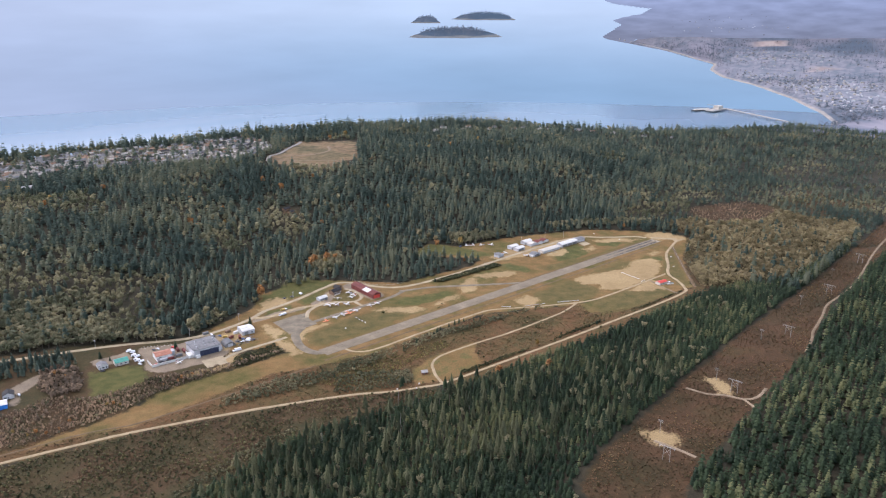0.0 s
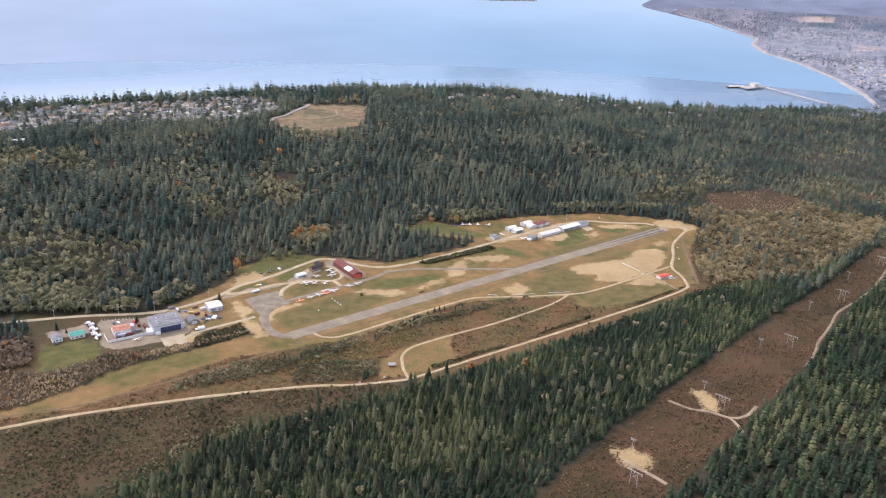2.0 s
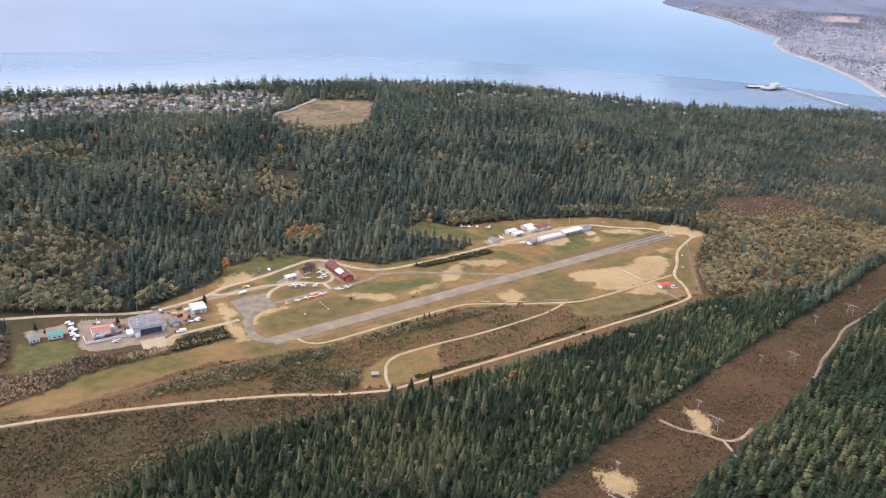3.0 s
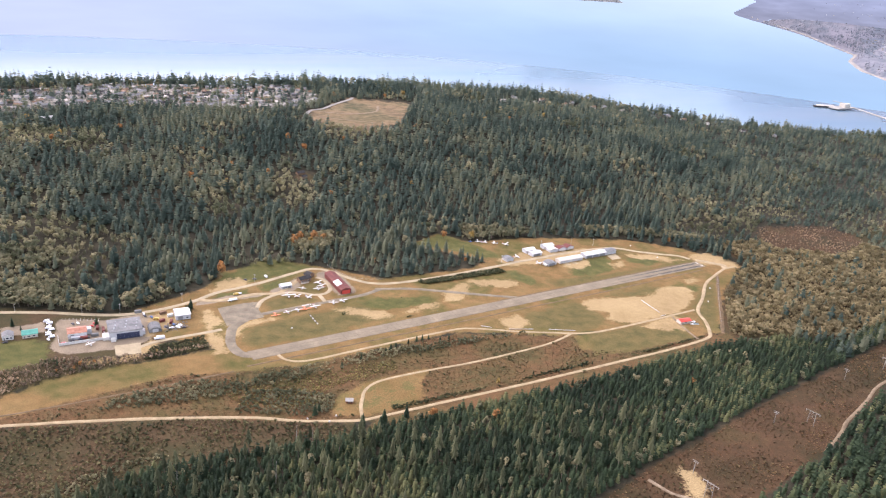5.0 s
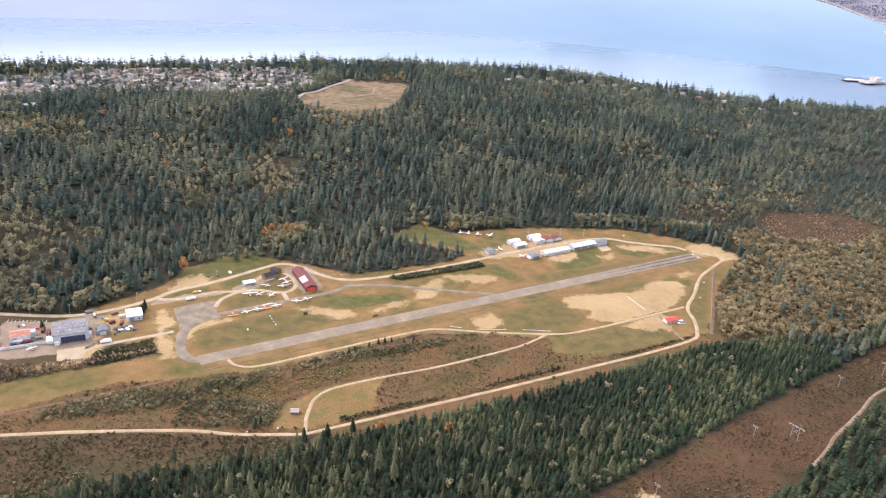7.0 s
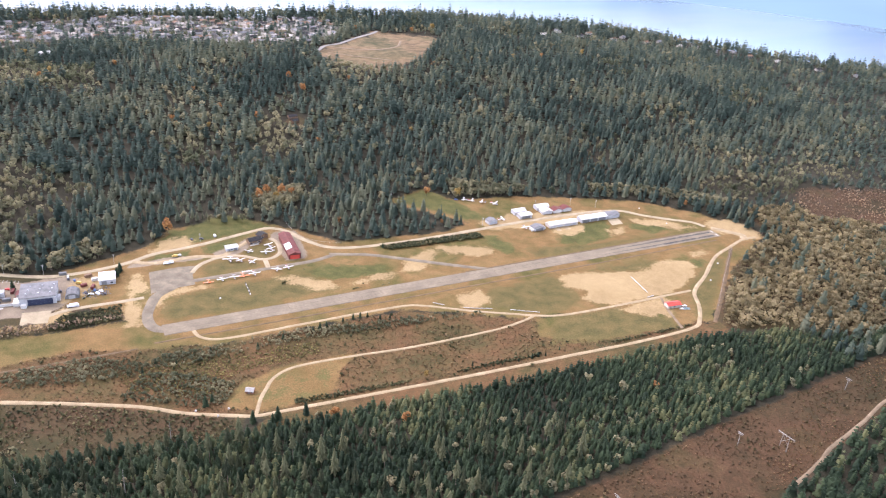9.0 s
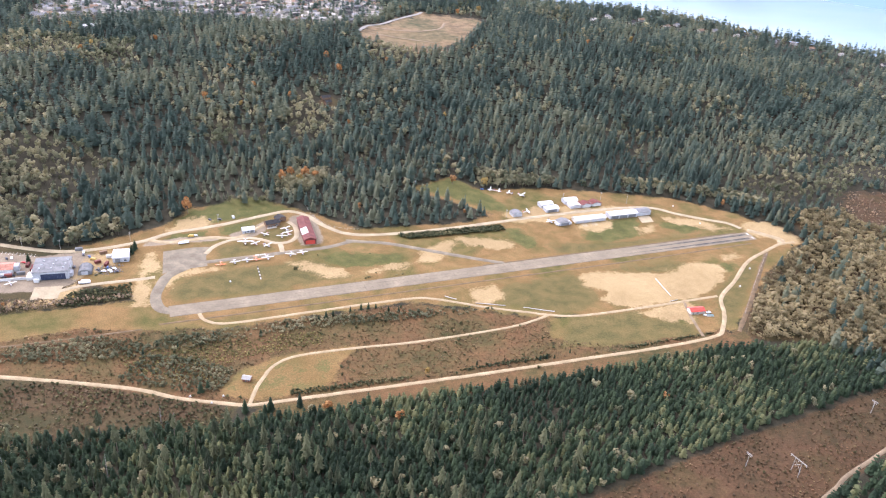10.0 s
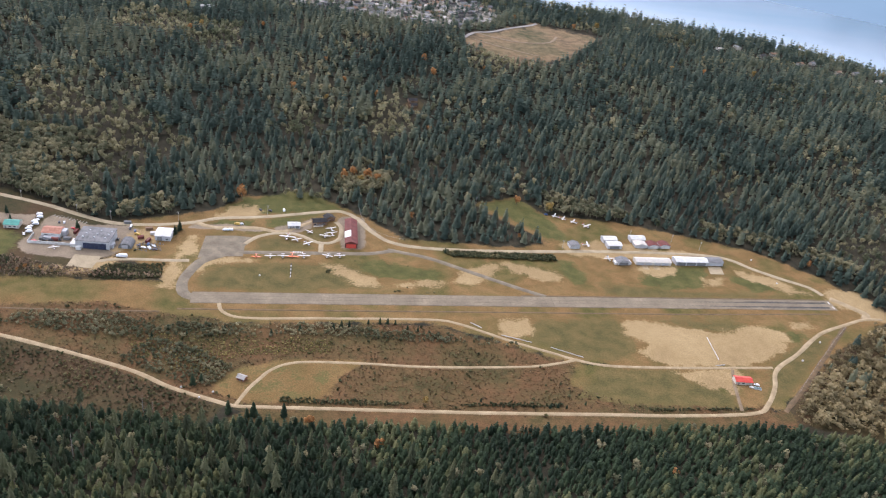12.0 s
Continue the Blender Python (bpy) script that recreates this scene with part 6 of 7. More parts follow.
kinds = {"w": vehicle("parked_car", M_CARS[0], "white car parked on gravel"), "d": vehicle("parked_car", M_CARS[1], "dark car parked on gravel"), "b": vehicle("parked_car", M_CARS[2], "blue car parked beside the hangar"), "r": vehicle("parked_car", M_CARS[3], "red car parked in the yard"),
         "y": vehicle("parked_truck", M_CARS[4], "yellow truck beside the road", "van"), "v": vehicle("parked_van", M_CARS[0], "white van parked in the yard", "van"), "B": vehicle("white_bus", M_CARS[0], "white bus standing on grass", "bus")}
CARS = [("d", 413, 780, 30), ("d", 422, 779, 60), ("v", 435, 781, 5), ("y", 394, 749, 80), ("w", 397.5, 750, 85), ("v", 385, 737, 88), ("v", 389, 737.5, 88), ("d", 304, 732, 10), ("b", 309, 728, 15), ("w", 304, 737, 0), ("w", 296, 704, 0), ("d", 298, 712, 0), ("r", 261, 732, 20), ("r", 258, 728, 60),
        ("d", 317, 703, 40), ("w", 321, 700, 70), ("v", 326, 699, 30), ("d", 331, 697, 80), ("b", 324, 706, 0), ("w", 329, 703, 45), ("v", 224, 751, 90), ("v", 226, 746, 85), ("w", 225, 741, 95), ("v", 224, 737, 88), ("v", 226, 733, 92), ("w", 223, 729, 90), ("v", 223, 724, 85), ("v", 225, 719, 95), ("w", 222, 715, 20), ("B", 307, 684, 85), ("w", 248, 738, 15), ("d", 244, 738, 15), ("d", 252, 707, 85), ("r", 233, 704, 80), ("w", 800, 526, 70), ("d", 190, 722, 80), ("b", 701, 800, 60), ("y", 312, 722, 60), ("d", 240, 706, 88), ("d", 246, 706, 84), ("w", 118, 722, 10)]
placed = set()
for key, px, py, turn in CARS:
    m = Matrix.Translation((px, py, float(height(px, py)) + 0.08)) @ Matrix.Rotation(radians(turn), 4, "Z")
    if key in placed:
        copy_thing(kinds[key], m)
    else:
        kinds[key].matrix_basis = m
        placed.add(key)

# old boat and trailer by the red-roofed hut
boat = empty("small_boat", Matrix.Translation((797, 522, 0.3)) @ Matrix.Rotation(radians(75), 4, "Z"), "white boat under a teal cover beside the hut", "boat")
part("hull", loft(bmesh.new(), [[(-1.4, -4.5, 0), (1.4, -4.5, 0), (1.5, -4.5, 1.5), (-1.5, -4.5, 1.5)], [(-1.3, 1, 0), (1.3, 1, 0), (1.6, 1, 1.6), (-1.6, 1, 1.6)], [(-0.1, 4.5, 0.5), (0.1, 4.5, 0.5), (0.1, 4.8, 1.8), (-0.1, 4.8, 1.8)]]), M_WHITE, boat)
part("cover", loft(bmesh.new(), [[(-1.4, -4.2, 1.55), (1.4, -4.2, 1.55), (0, -4.2, 2.2)], [(-1.4, 1.5, 1.65), (1.4, 1.5, 1.65), (0, 1.5, 2.3)]]), M_DULLTEAL, boat)

for px, py, ln, turn in ((323, 711, 6, 70), (316, 716, 5, 20), (325, 724, 5, 10), (300, 742, 6, 0), (266, 716, 8, 84), (262, 722, 6, 80), (258, 709, 6, -4), (249, 707, 6, -6), (238, 708, 5, 84), (320, 732, 6, 15)):
    c = empty("storage_container", Matrix.Translation((px, py, 0.05)) @ Matrix.Rotation(radians(turn), 4, "Z"), "weathered storage container in the yard", "container")
    part("body", boxed(-ln / 2, -1.2, 0, ln / 2, 1.2, 2.5, bevel=0.06), random.choice([M_WHITE, M_BROWN, M_GREY, M_RED]), c)
    part("door", boxed(ln / 2, -1.1, 0.1, ln / 2 + 0.06, 1.1, 2.4), M_GREY, c)

junk_v, junk_f = [], []
for k in range(120):
    px, py = rng.uniform(314, 336), rng.uniform(694, 710)
    s, hh, o = rng.uniform(0.25, 0.8), rng.uniform(0.2, 0.8), len(junk_v)
    for zz, q in ((0, 1.0), (hh, 0.7)):
        for i in range(4):
            junk_v.append((px + s * q * math.cos(i * 1.57 + k), py + s * q * math.sin(i * 1.57 + k), zz))
    junk_f += [(o + 4, o + 5, o + 6, o + 7)] + [(o + i, o + (i + 1) % 4, o + 4 + (i + 1) % 4, o + 4 + i) for i in range(4)]
tagged(link_mesh("yard_scrap", junk_v, junk_f, M_GREY), "heaps of scrap and parts in the yard", "scrap", kind="stuff")


for k in range(11):
    m = part("parking_line", boxed(-0.09, -2.4, 0.0, 0.09, 2.4, 0.05), M_WHITE, None)
    m.matrix_world = Matrix.Translation((236.5 + k * 2.9, 751.5 - k * 1.25, 0.16)) @ Matrix.Rotation(radians(-12), 4, "Z")
    tagged(m, "white painted line of a parking bay", "marking", "parking lines")

# poles along the road, and the two power lines
def utility_pole(x, y, h):
    b = empty("utility_pole", Matrix.Translation((x, y, float(height(x, y)) - 0.2)), "pale wooden utility pole beside the road", "pole", "roadside poles")
    part("shaft", rod(bmesh.new(), (0, 0, 0), (0, 0, h), 0.17, 0.12), M_POLE, b)
    part("crossarm", boxed(-1.2, -0.08, h - 0.9, 1.2, 0.08, h - 0.7), M_POLE, b)
    part("transformer", rod(bmesh.new(), (0.35, 0, h - 2.2), (0.35, 0, h - 1.3), 0.22, 0.22, 8), M_LIGHTGREY, b)


for px, py in ((201, 779), (254, 757), (285, 747), (342, 751), (777, 756), (845, 738), (629, 815), (820, 751), (700, 730), (420, 772)):
    utility_pole(px, py, 10.0)


def h_frame(x, y, h, turn):
    b = empty("transmission_tower", Matrix.Translation((x, y, float(height(x, y)) - 0.3)) @ Matrix.Rotation(radians(turn), 4, "Z"), "timber H-frame transmission tower in the cleared corridor", "tower", "transmission towers")
    for s in (-1, 1):
        part("leg", rod(bmesh.new(), (s * 2.7, 0, 0), (s * 2.4, 0, h), 0.23, 0.16), M_POLE, b)
        part("brace", rod(bmesh.new(), (s * 2.5, 0, h * 0.45), (-s * 2.5, 0, h * 0.85), 0.1, 0.1, 4), M_POLE, b)
    part("crossarm", boxed(-6, -0.2, h - 0.9, 6, 0.2, h - 0.5), M_POLE, b)
    for k in (-5.5, 0, 5.5):
        part("insulator", rod(bmesh.new(), (k, 0, h - 2.1), (k, 0, h - 1.0), 0.12, 0.12, 6), M_WHITE, b)


def t_pole(x, y, h, turn):
    b = empty("transmission_pole", Matrix.Translation((x, y, float(height(x, y)) - 0.3)) @ Matrix.Rotation(radians(turn), 4, "Z"), "single timber transmission pole with short crossarms", "pole", "transmission poles")
    part("shaft", rod(bmesh.new(), (0, 0, 0), (0, 0, h), 0.22, 0.14), M_POLE, b)
    for zz, w in ((h - 0.5, 2.2), (h - 1.6, 1.6)):
        part("crossarm", boxed(-w, -0.12, zz, w, 0.12, zz + 0.25), M_POLE, b)
        for s in (-1, 1):
            part("insulator", rod(bmesh.new(), (s * w * 0.9, 0, zz - 0.5), (s * w * 0.9, 0, zz), 0.09, 0.09, 6), M_WHITE, b)


for px, py in ((443, 280), (576, 306), (723, 336), (872, 366), (1020, 396)):
    h_frame(px, py, 12.6, 100)
for px, py in ((475, 308), (588, 330), (698, 350), (820, 372), (940, 394)):
    t_pole(px, py, 11.0, 100)
building("forest_cabin", 582, 1080, 12, 7, 3, 2, 10, M_BROWN, M_DARK, "dark-roofed cabin in a gap of the wood", "cabin", "x", [(2, 3, 2)])
building("forest_cabin", 584, 1066, 9, 6, 3, 1.8, 20, M_BROWN, M_DARK, "small dark cabin in a gap of the wood", "cabin", "x", [(2, 3, 2)])

# markers and pipes on the field
for (ax, ay), (bx, by) in (((589, 601), (597, 594)), ((611, 585), (634, 576)), ((648, 570), (671, 558)), ((787, 588), (784, 558)), ((778, 550.5), (786, 551.5))):
    m = part("white_rail", rod(bmesh.new(), (ax, ay, 0.35), (bx, by, 0.35), 0.28, 0.28, 6), M_WHITE, None)
    tagged(m, "white rail lying along the track", "rail", "white rails")
for k in range(8):
    m = part("striped_marker", boxed(444.7, 661 + k * 2.8, 0, 445.4, 663 + k * 2.8, 0.5, bevel=0.1), M_WHITE if k % 2 == 0 else M_DARK, None)
    tagged(m, "black and white marker board on the grass", "marker", "marker boards")
for k in range(5):
    m = part("ground_letter", boxed(446.0 + k * 1.9, 701.8, 0.16, 447.0 + k * 1.9, 703.8, 0.24), M_WHITE, None)
    tagged(m, "white painted figure on the taxiway, unreadable", "marking", "ground figures")
for px, py in ((899, 679), (894, 722), (889, 585), (858, 559), (420, 662), (400, 511), (392, 505), (379, 516)):
    m = part("white_marker", loft(bmesh.new(), [[(0.9 * math.cos(i * 1.05), 0.9 * math.sin(i * 1.05), 0) for i in range(6)], [(0.5 * math.cos(i * 1.05), 0.5 * math.sin(i * 1.05), 0.9) for i in range(6)]]), M_WHITE, None)
    m.location = (px, py, float(height(px, py)) - 0.02)
    tagged(m, "small white marker cone on the grass", "marker", "white markers")
fence = empty("boundary_fence", Matrix.Translation((0, 0, 0)), "wire fence along the brown boundary bank", "fence")
fl = smooth_line([(925, 606), (890, 574), (850, 536), (812, 498)], 6)
for (ax, ay), (bx, by) in zip(fl, fl[1:]):
    part("post", rod(bmesh.new(), (ax, ay, -0.2), (ax, ay, 1.8), 0.09, 0.09, 4), M_POLE, fence)
    part("rail", rod(bmesh.new(), (ax, ay, 1.6), (bx, by, 1.6), 0.05, 0.05, 4), M_POLE, fence)

rail_fence = empty("road_fence", Matrix.Translation((0, 0, 0)), "pale wire fence between the road bend and the wood", "fence")
fl = smooth_line([(507, 800), (508, 781), (513, 760), (521, 746), (531, 738), (547, 732)], 5)
for (ax, ay), (bx, by) in zip(fl, fl[1:]):
    part("post", rod(bmesh.new(), (ax, ay, -0.2), (ax, ay, 1.7), 0.1, 0.1, 4), M_POLE, rail_fence)
    part("rail", rod(bmesh.new(), (ax, ay, 1.5), (bx, by, 1.5), 0.07, 0.07, 4), M_POLE, rail_fence)

# ---------------------------------------------------------------- the town on the bluff
def house_template(name, w, d, h, rise, wall, roof, label):
    b = empty(name, Matrix(), label, "house", "houses of the town")
    prof = [(0, -0.8), (d, -0.8), (d, h), (d / 2, h + rise), (0, h)]
    part("wall", loft(bmesh.new(), [[(-w / 2, p - d / 2, q) for p, q in prof], [(w / 2, p - d / 2, q) for p, q in prof]]), wall, b)
    for s in (-1, 1):
        part("roof_slope", loft(bmesh.new(), [[(x, s * (d / 2 + 0.5), h - 0.25), (x, 0, h + rise), (x, 0, h + rise + 0.2), (x, s * (d / 2 + 0.5), h - 0.05)] for x in (-w / 2 - 0.5, w / 2 + 0.5)]), roof, b)
    for k in (-0.3, 0.0, 0.3):
        part("window", boxed(w * k - 0.7, -d / 2 - 0.08, 1.2, w * k + 0.7, -d / 2 + 0.05, 2.4), M_GLASS, b)
    part("chimney", boxed(w * 0.25, 0.6, h, w * 0.25 + 0.8, 1.4, h + rise + 0.9), M_BROWN, b)
    return b


TEMPL = [house_template("town_house", w, d, h, r, wall, roof, label) for w, d, h, r, wall, roof, label in (
    (11, 8, 4.0, 2.0, M_STUCCO, M_GREY, "pale town house with grey roof"), (12, 9, 4.0, 2.0, M_STUCCO, M_BROWN, "cream town house with brown roof"), (14, 9, 4.6, 1.8, M_CREAM, M_GREY, "cream town house with dark grey roof"),
    (12, 8, 4.0, 1.6, M_CREAM, M_STUCCO, "cream town house with weathered pale roof"), (13, 9, 4.5, 2.0, M_STUCCO, M_DARK, "cream town house with dark shingle roof"))]
hx, hy = jittered(170, 830, 1385, 1665, 18)
ok = (side(hx, hy, TOWN) > 4) & (rng.uniform(0, 1, hx.size) < 0.85)
hx, hy = hx[ok], hy[ok]
hx, hy = np.concatenate([hx, [p[0] for p in BLUFF_HOUSES]]), np.concatenate([hy, [p[1] for p in BLUFF_HOUSES]])
used = set()
for i in range(len(hx)):
    k = int(rng.integers(0, 5))
    m = Matrix.Translation((float(hx[i]), float(hy[i]), float(height(hx[i], hy[i])))) @ Matrix.Rotation(float(rng.choice([0.2, 1.77, 0.35, -0.1])) + float(rng.normal(0, 0.1)), 4, "Z")
    if k in used:
        copy_thing(TEMPL[k], m)
    else:
        TEMPL[k].matrix_basis = m
        used.add(k)


# ---------------------------------------------------------------- the far shore
def many_boxes(name, px, py, w, d, h, turn, mat, label, category):
    c = np.array([(-1, -1, 0), (1, -1, 0), (1, 1, 0), (-1, 1, 0), (-1, -1, 1), (1, -1, 1), (1, 1, 1), (-1, 1, 1), (-1, 0, 1.5), (1, 0, 1.5)], float)
    f = np.array([(0, 1, 5), (0, 5, 4), (1, 2, 6), (1, 6, 5), (2, 3, 7), (2, 7, 6), (3, 0, 4), (3, 4, 7), (4, 5, 9), (4, 9, 8), (6, 7, 8), (6, 8, 9), (5, 6, 9), (7, 4, 8)])
    n = len(px)
    ct, st = np.cos(turn)[:, None], np.sin(turn)[:, None]
    lx, ly = c[:, 0] * w[:, None] / 2, c[:, 1] * d[:, None] / 2
    x, y = px[:, None] + lx * ct - ly * st, py[:, None] + lx * st + ly * ct
    z = height(px, py)[:, None] + c[:, 2] * h[:, None]
    x, y, z = far_in(x.ravel(), y.ravel(), z.ravel())
    faces = (f[None] + np.arange(n)[:, None, None] * 10).reshape(-1, 3)
    return tagged(link_mesh(name, np.stack([x, y, z], 1), faces, mat), label, category, kind="stuff")


sx = np.concatenate([rng.normal(a, s, int(k * 0.9)) for a, b, s, k in FAR_TOWN])
sy = np.concatenate([rng.normal(b, s, int(k * 0.9)) for a, b, s, k in FAR_TOWN])
ok = coast(sx) - sy > 45
sx, sy = sx[ok], sy[ok]
n = len(sx)
pick = rng.integers(0, 3, n)
for k, (mat, label) in enumerate(((M_STUCCO, "pale houses of the town across the bay"), (M_GREY, "grey roofs of the town across the bay"), (M_LIGHTGREY, "light grey houses of the town across the bay"))):
    a = pick == k
    many_boxes("far_town", sx[a], sy[a], rng.uniform(6, 13, a.sum()), rng.uniform(5, 9, a.sum()), rng.uniform(3, 5, a.sum()), rng.uniform(0, 3, a.sum()), mat, label, "town")


def beach():
    """A narrow sandy strip along the far coast."""
    xs = np.concatenate([np.arange(2700, 4600, 12), np.arange(4600, 6560, 24)]).astype(float)
    wob = 5 * np.sin(xs / 47) + 4 * np.sin(xs / 21 + 1)
    rows = []
    for d, z in ((-10, -2.0), (-2, 1.2), (7, 2.6), (14, 3.6)):
        y = coast(xs) - d - wob * (0.5 if d > 5 else 0.3)
        rows.append(np.stack(far_in(xs, y, SEA + z + np.zeros(xs.size)), 1))
    k = len(xs)
    ob = link_mesh("beach", np.concatenate(rows), [(r * k + i, r * k + i + 1, (r + 1) * k + i + 1, (r + 1) * k + i) for r in range(3) for i in range(k - 1)], M_BEACH, smooth=True)
    return tagged(ob, "narrow pale sandy beach along the far coast", "beach", kind="structure")


beach()


def far_trees(name, x, y, h, label):
    """Conical clumps on the far land, drawn in with the rest of the distance."""
    p = places(x, y, h, 1.6 + rng.normal(0, 0.2, x.size), 0.5 + 0.3 * value_noise(x, y, 300, 2.0) + rng.normal(0, 0.2, x.size), 3)
    tm = [conifer_template(s + 80, 3, 5, False) for s in range(3)]
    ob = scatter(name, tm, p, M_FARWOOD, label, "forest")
    co = np.empty(len(ob.data.vertices) * 3, np.float32)
    ob.data.vertices.foreach_get("co", co)
    co = co.reshape(-1, 3).astype(float)
    x2, y2, z2 = far_in(co[:, 0], co[:, 1], co[:, 2])
    ob.data.vertices.foreach_set("co", np.stack([x2, y2, z2], 1).astype(np.float32).ravel())
    ob.data.update()
    return ob


tx = 2650 + rng.uniform(0, 1, 18000) ** 1.4 * 4300
ty = coast(tx) - 30 - rng.uniform(0, 1, tx.size) ** 1.3 * 3600
ok = (np.hypot(tx - 60, ty - 15) > 2700) & (ty > tx * 0.3) & (np.hypot(tx - 60, ty - 15) < 7400) & (value_noise(tx, ty, 170, 8.0) + rng.normal(0, 0.15, tx.size) > -0.2)
for fa, fb, fs, fk in FAR_TOWN:
    ok &= (np.hypot(tx - fa, ty - fb) > fs * 0.9) | (rng.uniform(0, 1, tx.size) < 0.3)
ok &= ~in_any(tx, ty, FAR_FIELDS)
far_trees("far_shore_wood", tx[ok], ty[ok], np.clip(rng.normal(20, 5, ok.sum()), 8, 34), "hazy woods on the far shore")


def island(cx, cy, length, width, top, turn, seed):
    """A low wooded island with a pale rocky rim."""
    a = np.linspace(0, 2 * math.pi, 72, endpoint=False)
    verts, faces = [], []
    rings = (1.08, 1.02, 0.95, 0.78, 0.5, 0.25)
    levels = (-6, 5, 15, top * 0.5, top * 0.7, top * 0.8)
    for s, z in zip(rings, levels):
        for t in a:
            k = s * (1 + 0.16 * math.sin(2 * t + seed) + 0.09 * math.sin(5 * t + 2 * seed) + 0.05 * math.sin(11 * t + 3 * seed))
            u, v = length / 2 * k * math.cos(t), width / 2 * k * math.sin(t)
            verts.append((cx + u * math.cos(turn) - v * math.sin(turn), cy + u * math.sin(turn) + v * math.cos(turn), SEA + z + (z > 5) * 5 * math.sin(5 * t + s * 9)))
    for r in range(5):
        for i in range(72):
            faces.append((r * 72 + i, r * 72 + (i + 1) % 72, (r + 1) * 72 + (i + 1) % 72, (r + 1) * 72 + i))
    faces.append(tuple(5 * 72 + i for i in range(72)))
    v = np.array(verts)
    x, y, z = far_in(v[:, 0], v[:, 1], v[:, 2])
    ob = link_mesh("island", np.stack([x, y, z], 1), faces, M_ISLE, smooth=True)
    ob.data.materials.append(M_BEACH)
    for p in ob.data.polygons[:72 * 2]:
        p.material_index = 1
    tagged(ob, "low dark wooded island with a pale rocky rim", "island", kind="structure")
    q, w = rng.uniform(0, 6.28, 1100), np.sqrt(rng.uniform(0, 0.88, 1100))
    u, vv = length / 2 * w * np.cos(q), width / 2 * w * np.sin(q)
    px, py = cx + u * math.cos(turn) - vv * math.sin(turn), cy + u * math.sin(turn) + vv * math.cos(turn)
    tm = [conifer_template(s + 90, 3, 5, False) for s in range(3)]
    pl = np.stack([px, py, SEA + top * (1 - w ** 3) * 0.72 + 4, rng.gamma(9, 3.6, 1100), np.full(1100, 1.7), q, 0.35 + rng.normal(0, 0.25, 1100), rng.integers(0, 3, 1100)], 1)
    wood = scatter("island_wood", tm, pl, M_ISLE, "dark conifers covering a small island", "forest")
    co = np.empty(len(wood.data.vertices) * 3, np.float32)
    wood.data.vertices.foreach_get("co", co)
    co = co.reshape(-1, 3).astype(float)
    x2, y2, z2 = far_in(co[:, 0], co[:, 1], co[:, 2])
    wood.data.vertices.foreach_set("co", np.stack([x2, y2, z2], 1).astype(np.float32).ravel())
    wood.data.update()


island(5500, 6450, 740, 520, 84, -0.68, 1.0)
island(7700, 9700, 350, 330, 78, -0.66, 2.2)
island(9450, 10300, 920, 720, 120, -0.66, 3.1)

# the pier with its ship loader
pier = empty("loading_pier", Matrix.Translation((0, 0, 0)), "pale loading pier on piles with a moored barge", "pier")
P0, P1 = Vector((2790, 1650, SEA + 7)), Vector((2665, 1340, SEA + 7))
along = (P1 - P0).normalized()
for k in range(22):
    q = P0.lerp(P1, k / 21)
    part("pile", rod(bmesh.new(), (q.x, q.y, SEA - 4), (q.x, q.y, SEA + 6.5), 1.1, 1.1, 6), M_POLE, pier)
part("trestle", rod(bmesh.new(), P0, P1, 2.2, 2.2, 4), M_POLE, pier)
part("deck", boxed(2700, 1655, SEA + 4, 2800, 1690, SEA + 8, bevel=0.5), M_POLE, pier)
part("loader_house", boxed(2745, 1660, SEA + 8, 2775, 1682, SEA + 20, bevel=0.5), M_CREAM, pier)
part("boom", rod(bmesh.new(), (2760, 1670, SEA + 20), (2715, 1690, SEA + 26), 1.3, 0.9, 5), M_CREAM, pier)
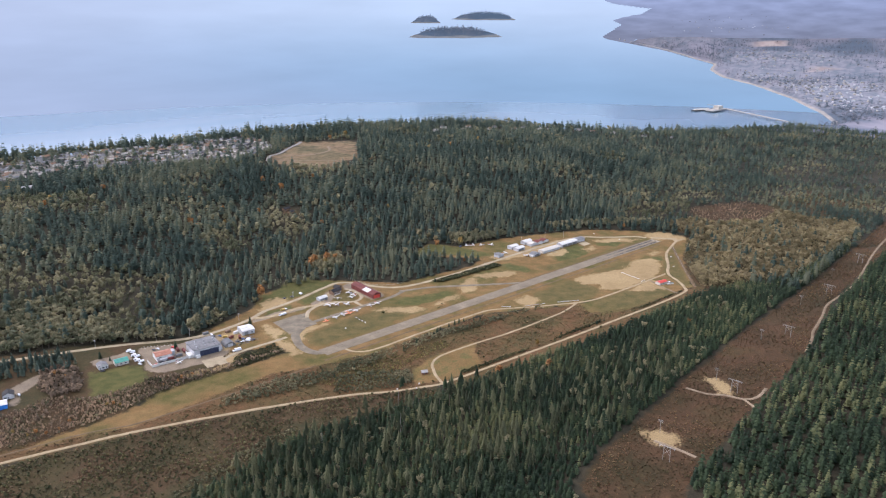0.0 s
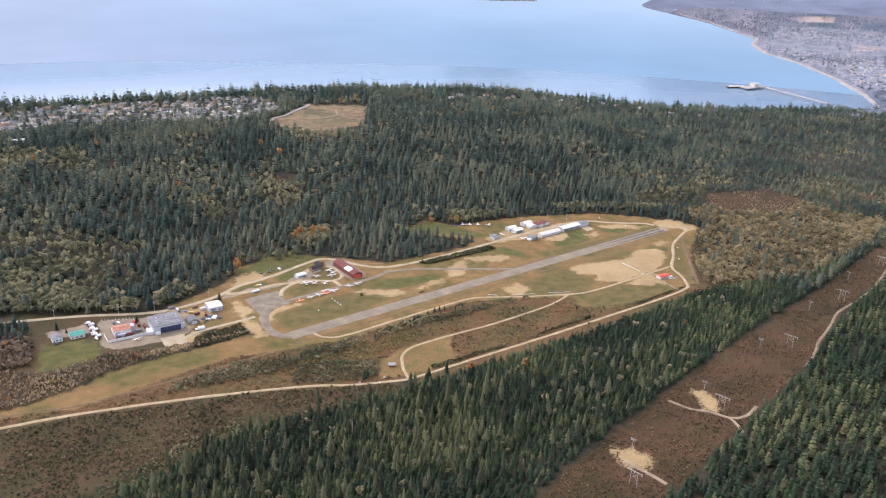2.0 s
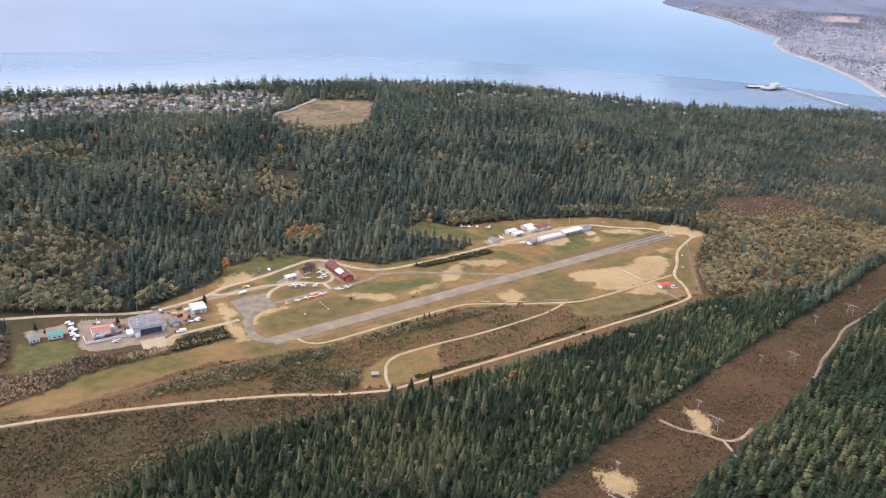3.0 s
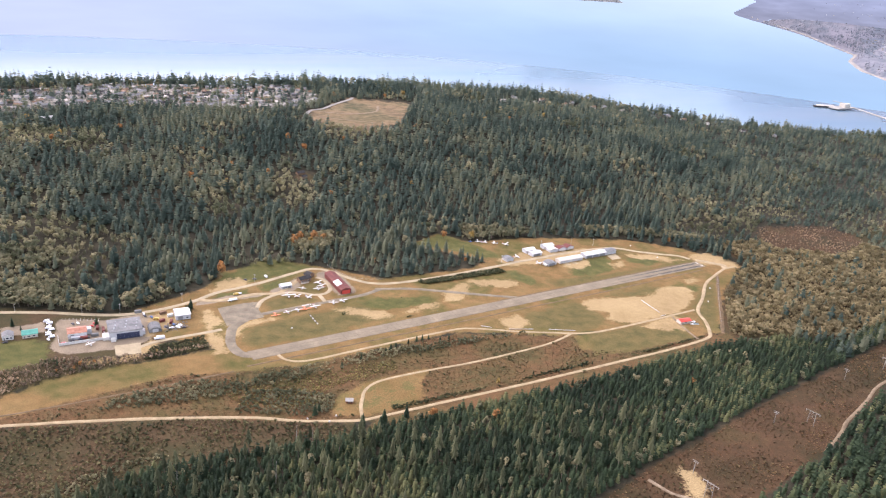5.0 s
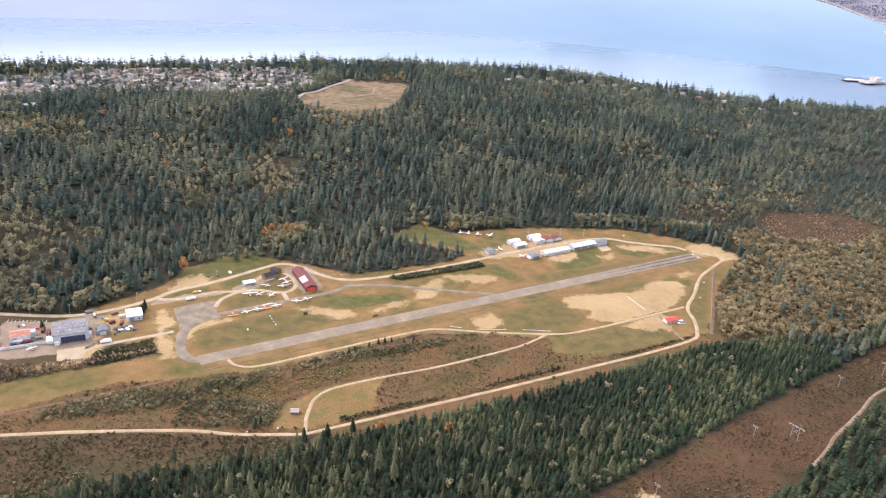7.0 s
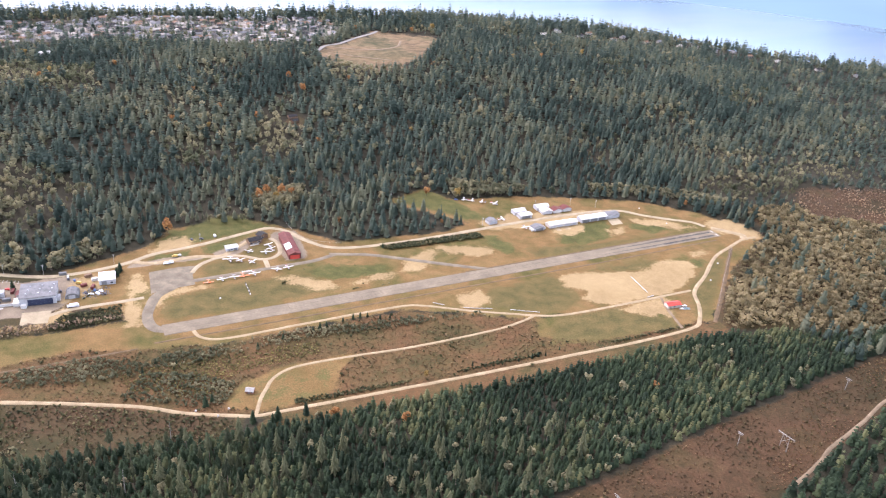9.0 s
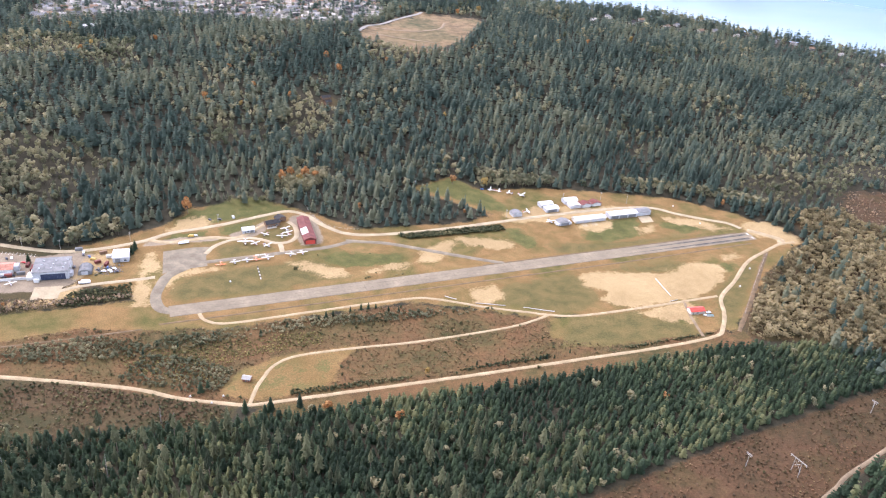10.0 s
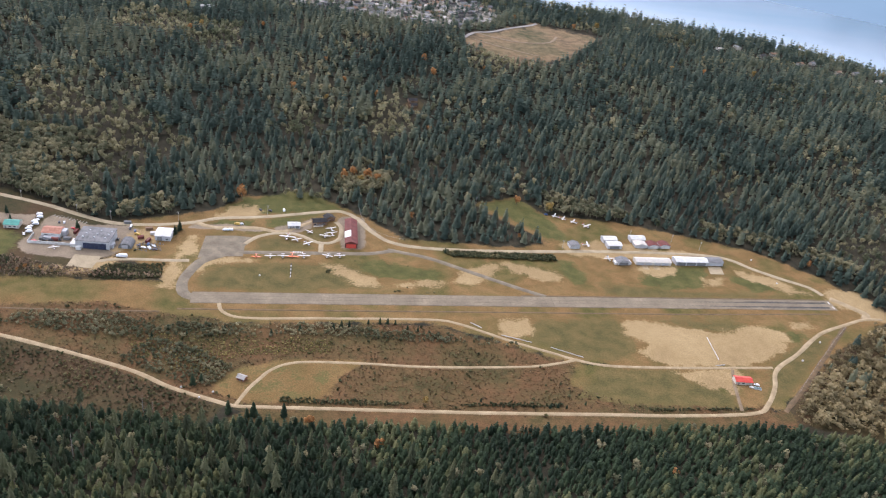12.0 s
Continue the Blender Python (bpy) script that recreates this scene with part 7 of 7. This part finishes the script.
barge = empty("barge", Matrix.Translation((2715, 1712, SEA)) @ Matrix.Rotation(radians(-25), 4, "Z"), "dark barge moored at the pier", "barge")
part("hull", boxed(-40, -9, -2, 40, 9, 5, bevel=1.0), M_DARK, barge)
part("load", loft(bmesh.new(), [[(-34, -7, 5), (34, -7, 5), (34, 7, 5), (-34, 7, 5)], [(-28, -1.5, 9), (28, -1.5, 9), (28, 1.5, 9), (-28, 1.5, 9)]]), M_CREAM, barge)

# ---------------------------------------------------------------- runway slabs, last
runway = empty("runway", RW_POSE, "worn grey runway of cracked asphalt lanes", "runway", kind="structure")
part("bed", boxed(0, -RWW / 2 - 0.8, -0.3, rw_len, RWW / 2 + 0.8, 0.09), M_ASPHALT, runway)
LANES, ROWS_N = 3, 90
lw, ll = RWW / LANES, rw_len / ROWS_N
slab_meshes = []
for k in range(4):
    bm = boxed(0.06, 0.06, 0.0, ll - 0.06, lw - 0.06, 0.07 + 0.012 * k, bevel=0.03)
    me = bpy.data.meshes.new("slab")
    bm.to_mesh(me)
    bm.free()
    me.materials.append(M_SLAB)
    slab_meshes.append(me)
for i in range(ROWS_N):
    for j in range(LANES):
        s = new("slab", slab_meshes[(i * 7 + j * 3) % 4])
        s.parent = runway
        s.location = (i * ll, -RWW / 2 + j * lw, 0.09)
for k, (y0, y1, x0) in enumerate(((-4.4, -3.0, 416), (2.4, 3.8, 426), (-5.6, -4.9, 466), (4.4, 5.0, 476))):
    mk = part("tyre_mark", loft(bmesh.new(), [[(x0, (y0 + y1) / 2 - 0.1, 0.19), (x0, (y0 + y1) / 2 + 0.1, 0.19), (x0, (y0 + y1) / 2, 0.215)], [(rw_len - 60, y0, 0.19), (rw_len - 60, y1, 0.19), (rw_len - 60, (y0 + y1) / 2, 0.215)], [(rw_len - 6, y0, 0.19), (rw_len - 6, y1, 0.19), (rw_len - 6, (y0 + y1) / 2, 0.215)]]), M_TYRE, runway, "black tyre marks")
for k in range(2):
    part("threshold_bar", boxed(rw_len - 3, -6 + k * 8, 0.17, rw_len - 1.8, -2 + k * 8, 0.215), M_CREAM, runway, "faded white threshold bar")
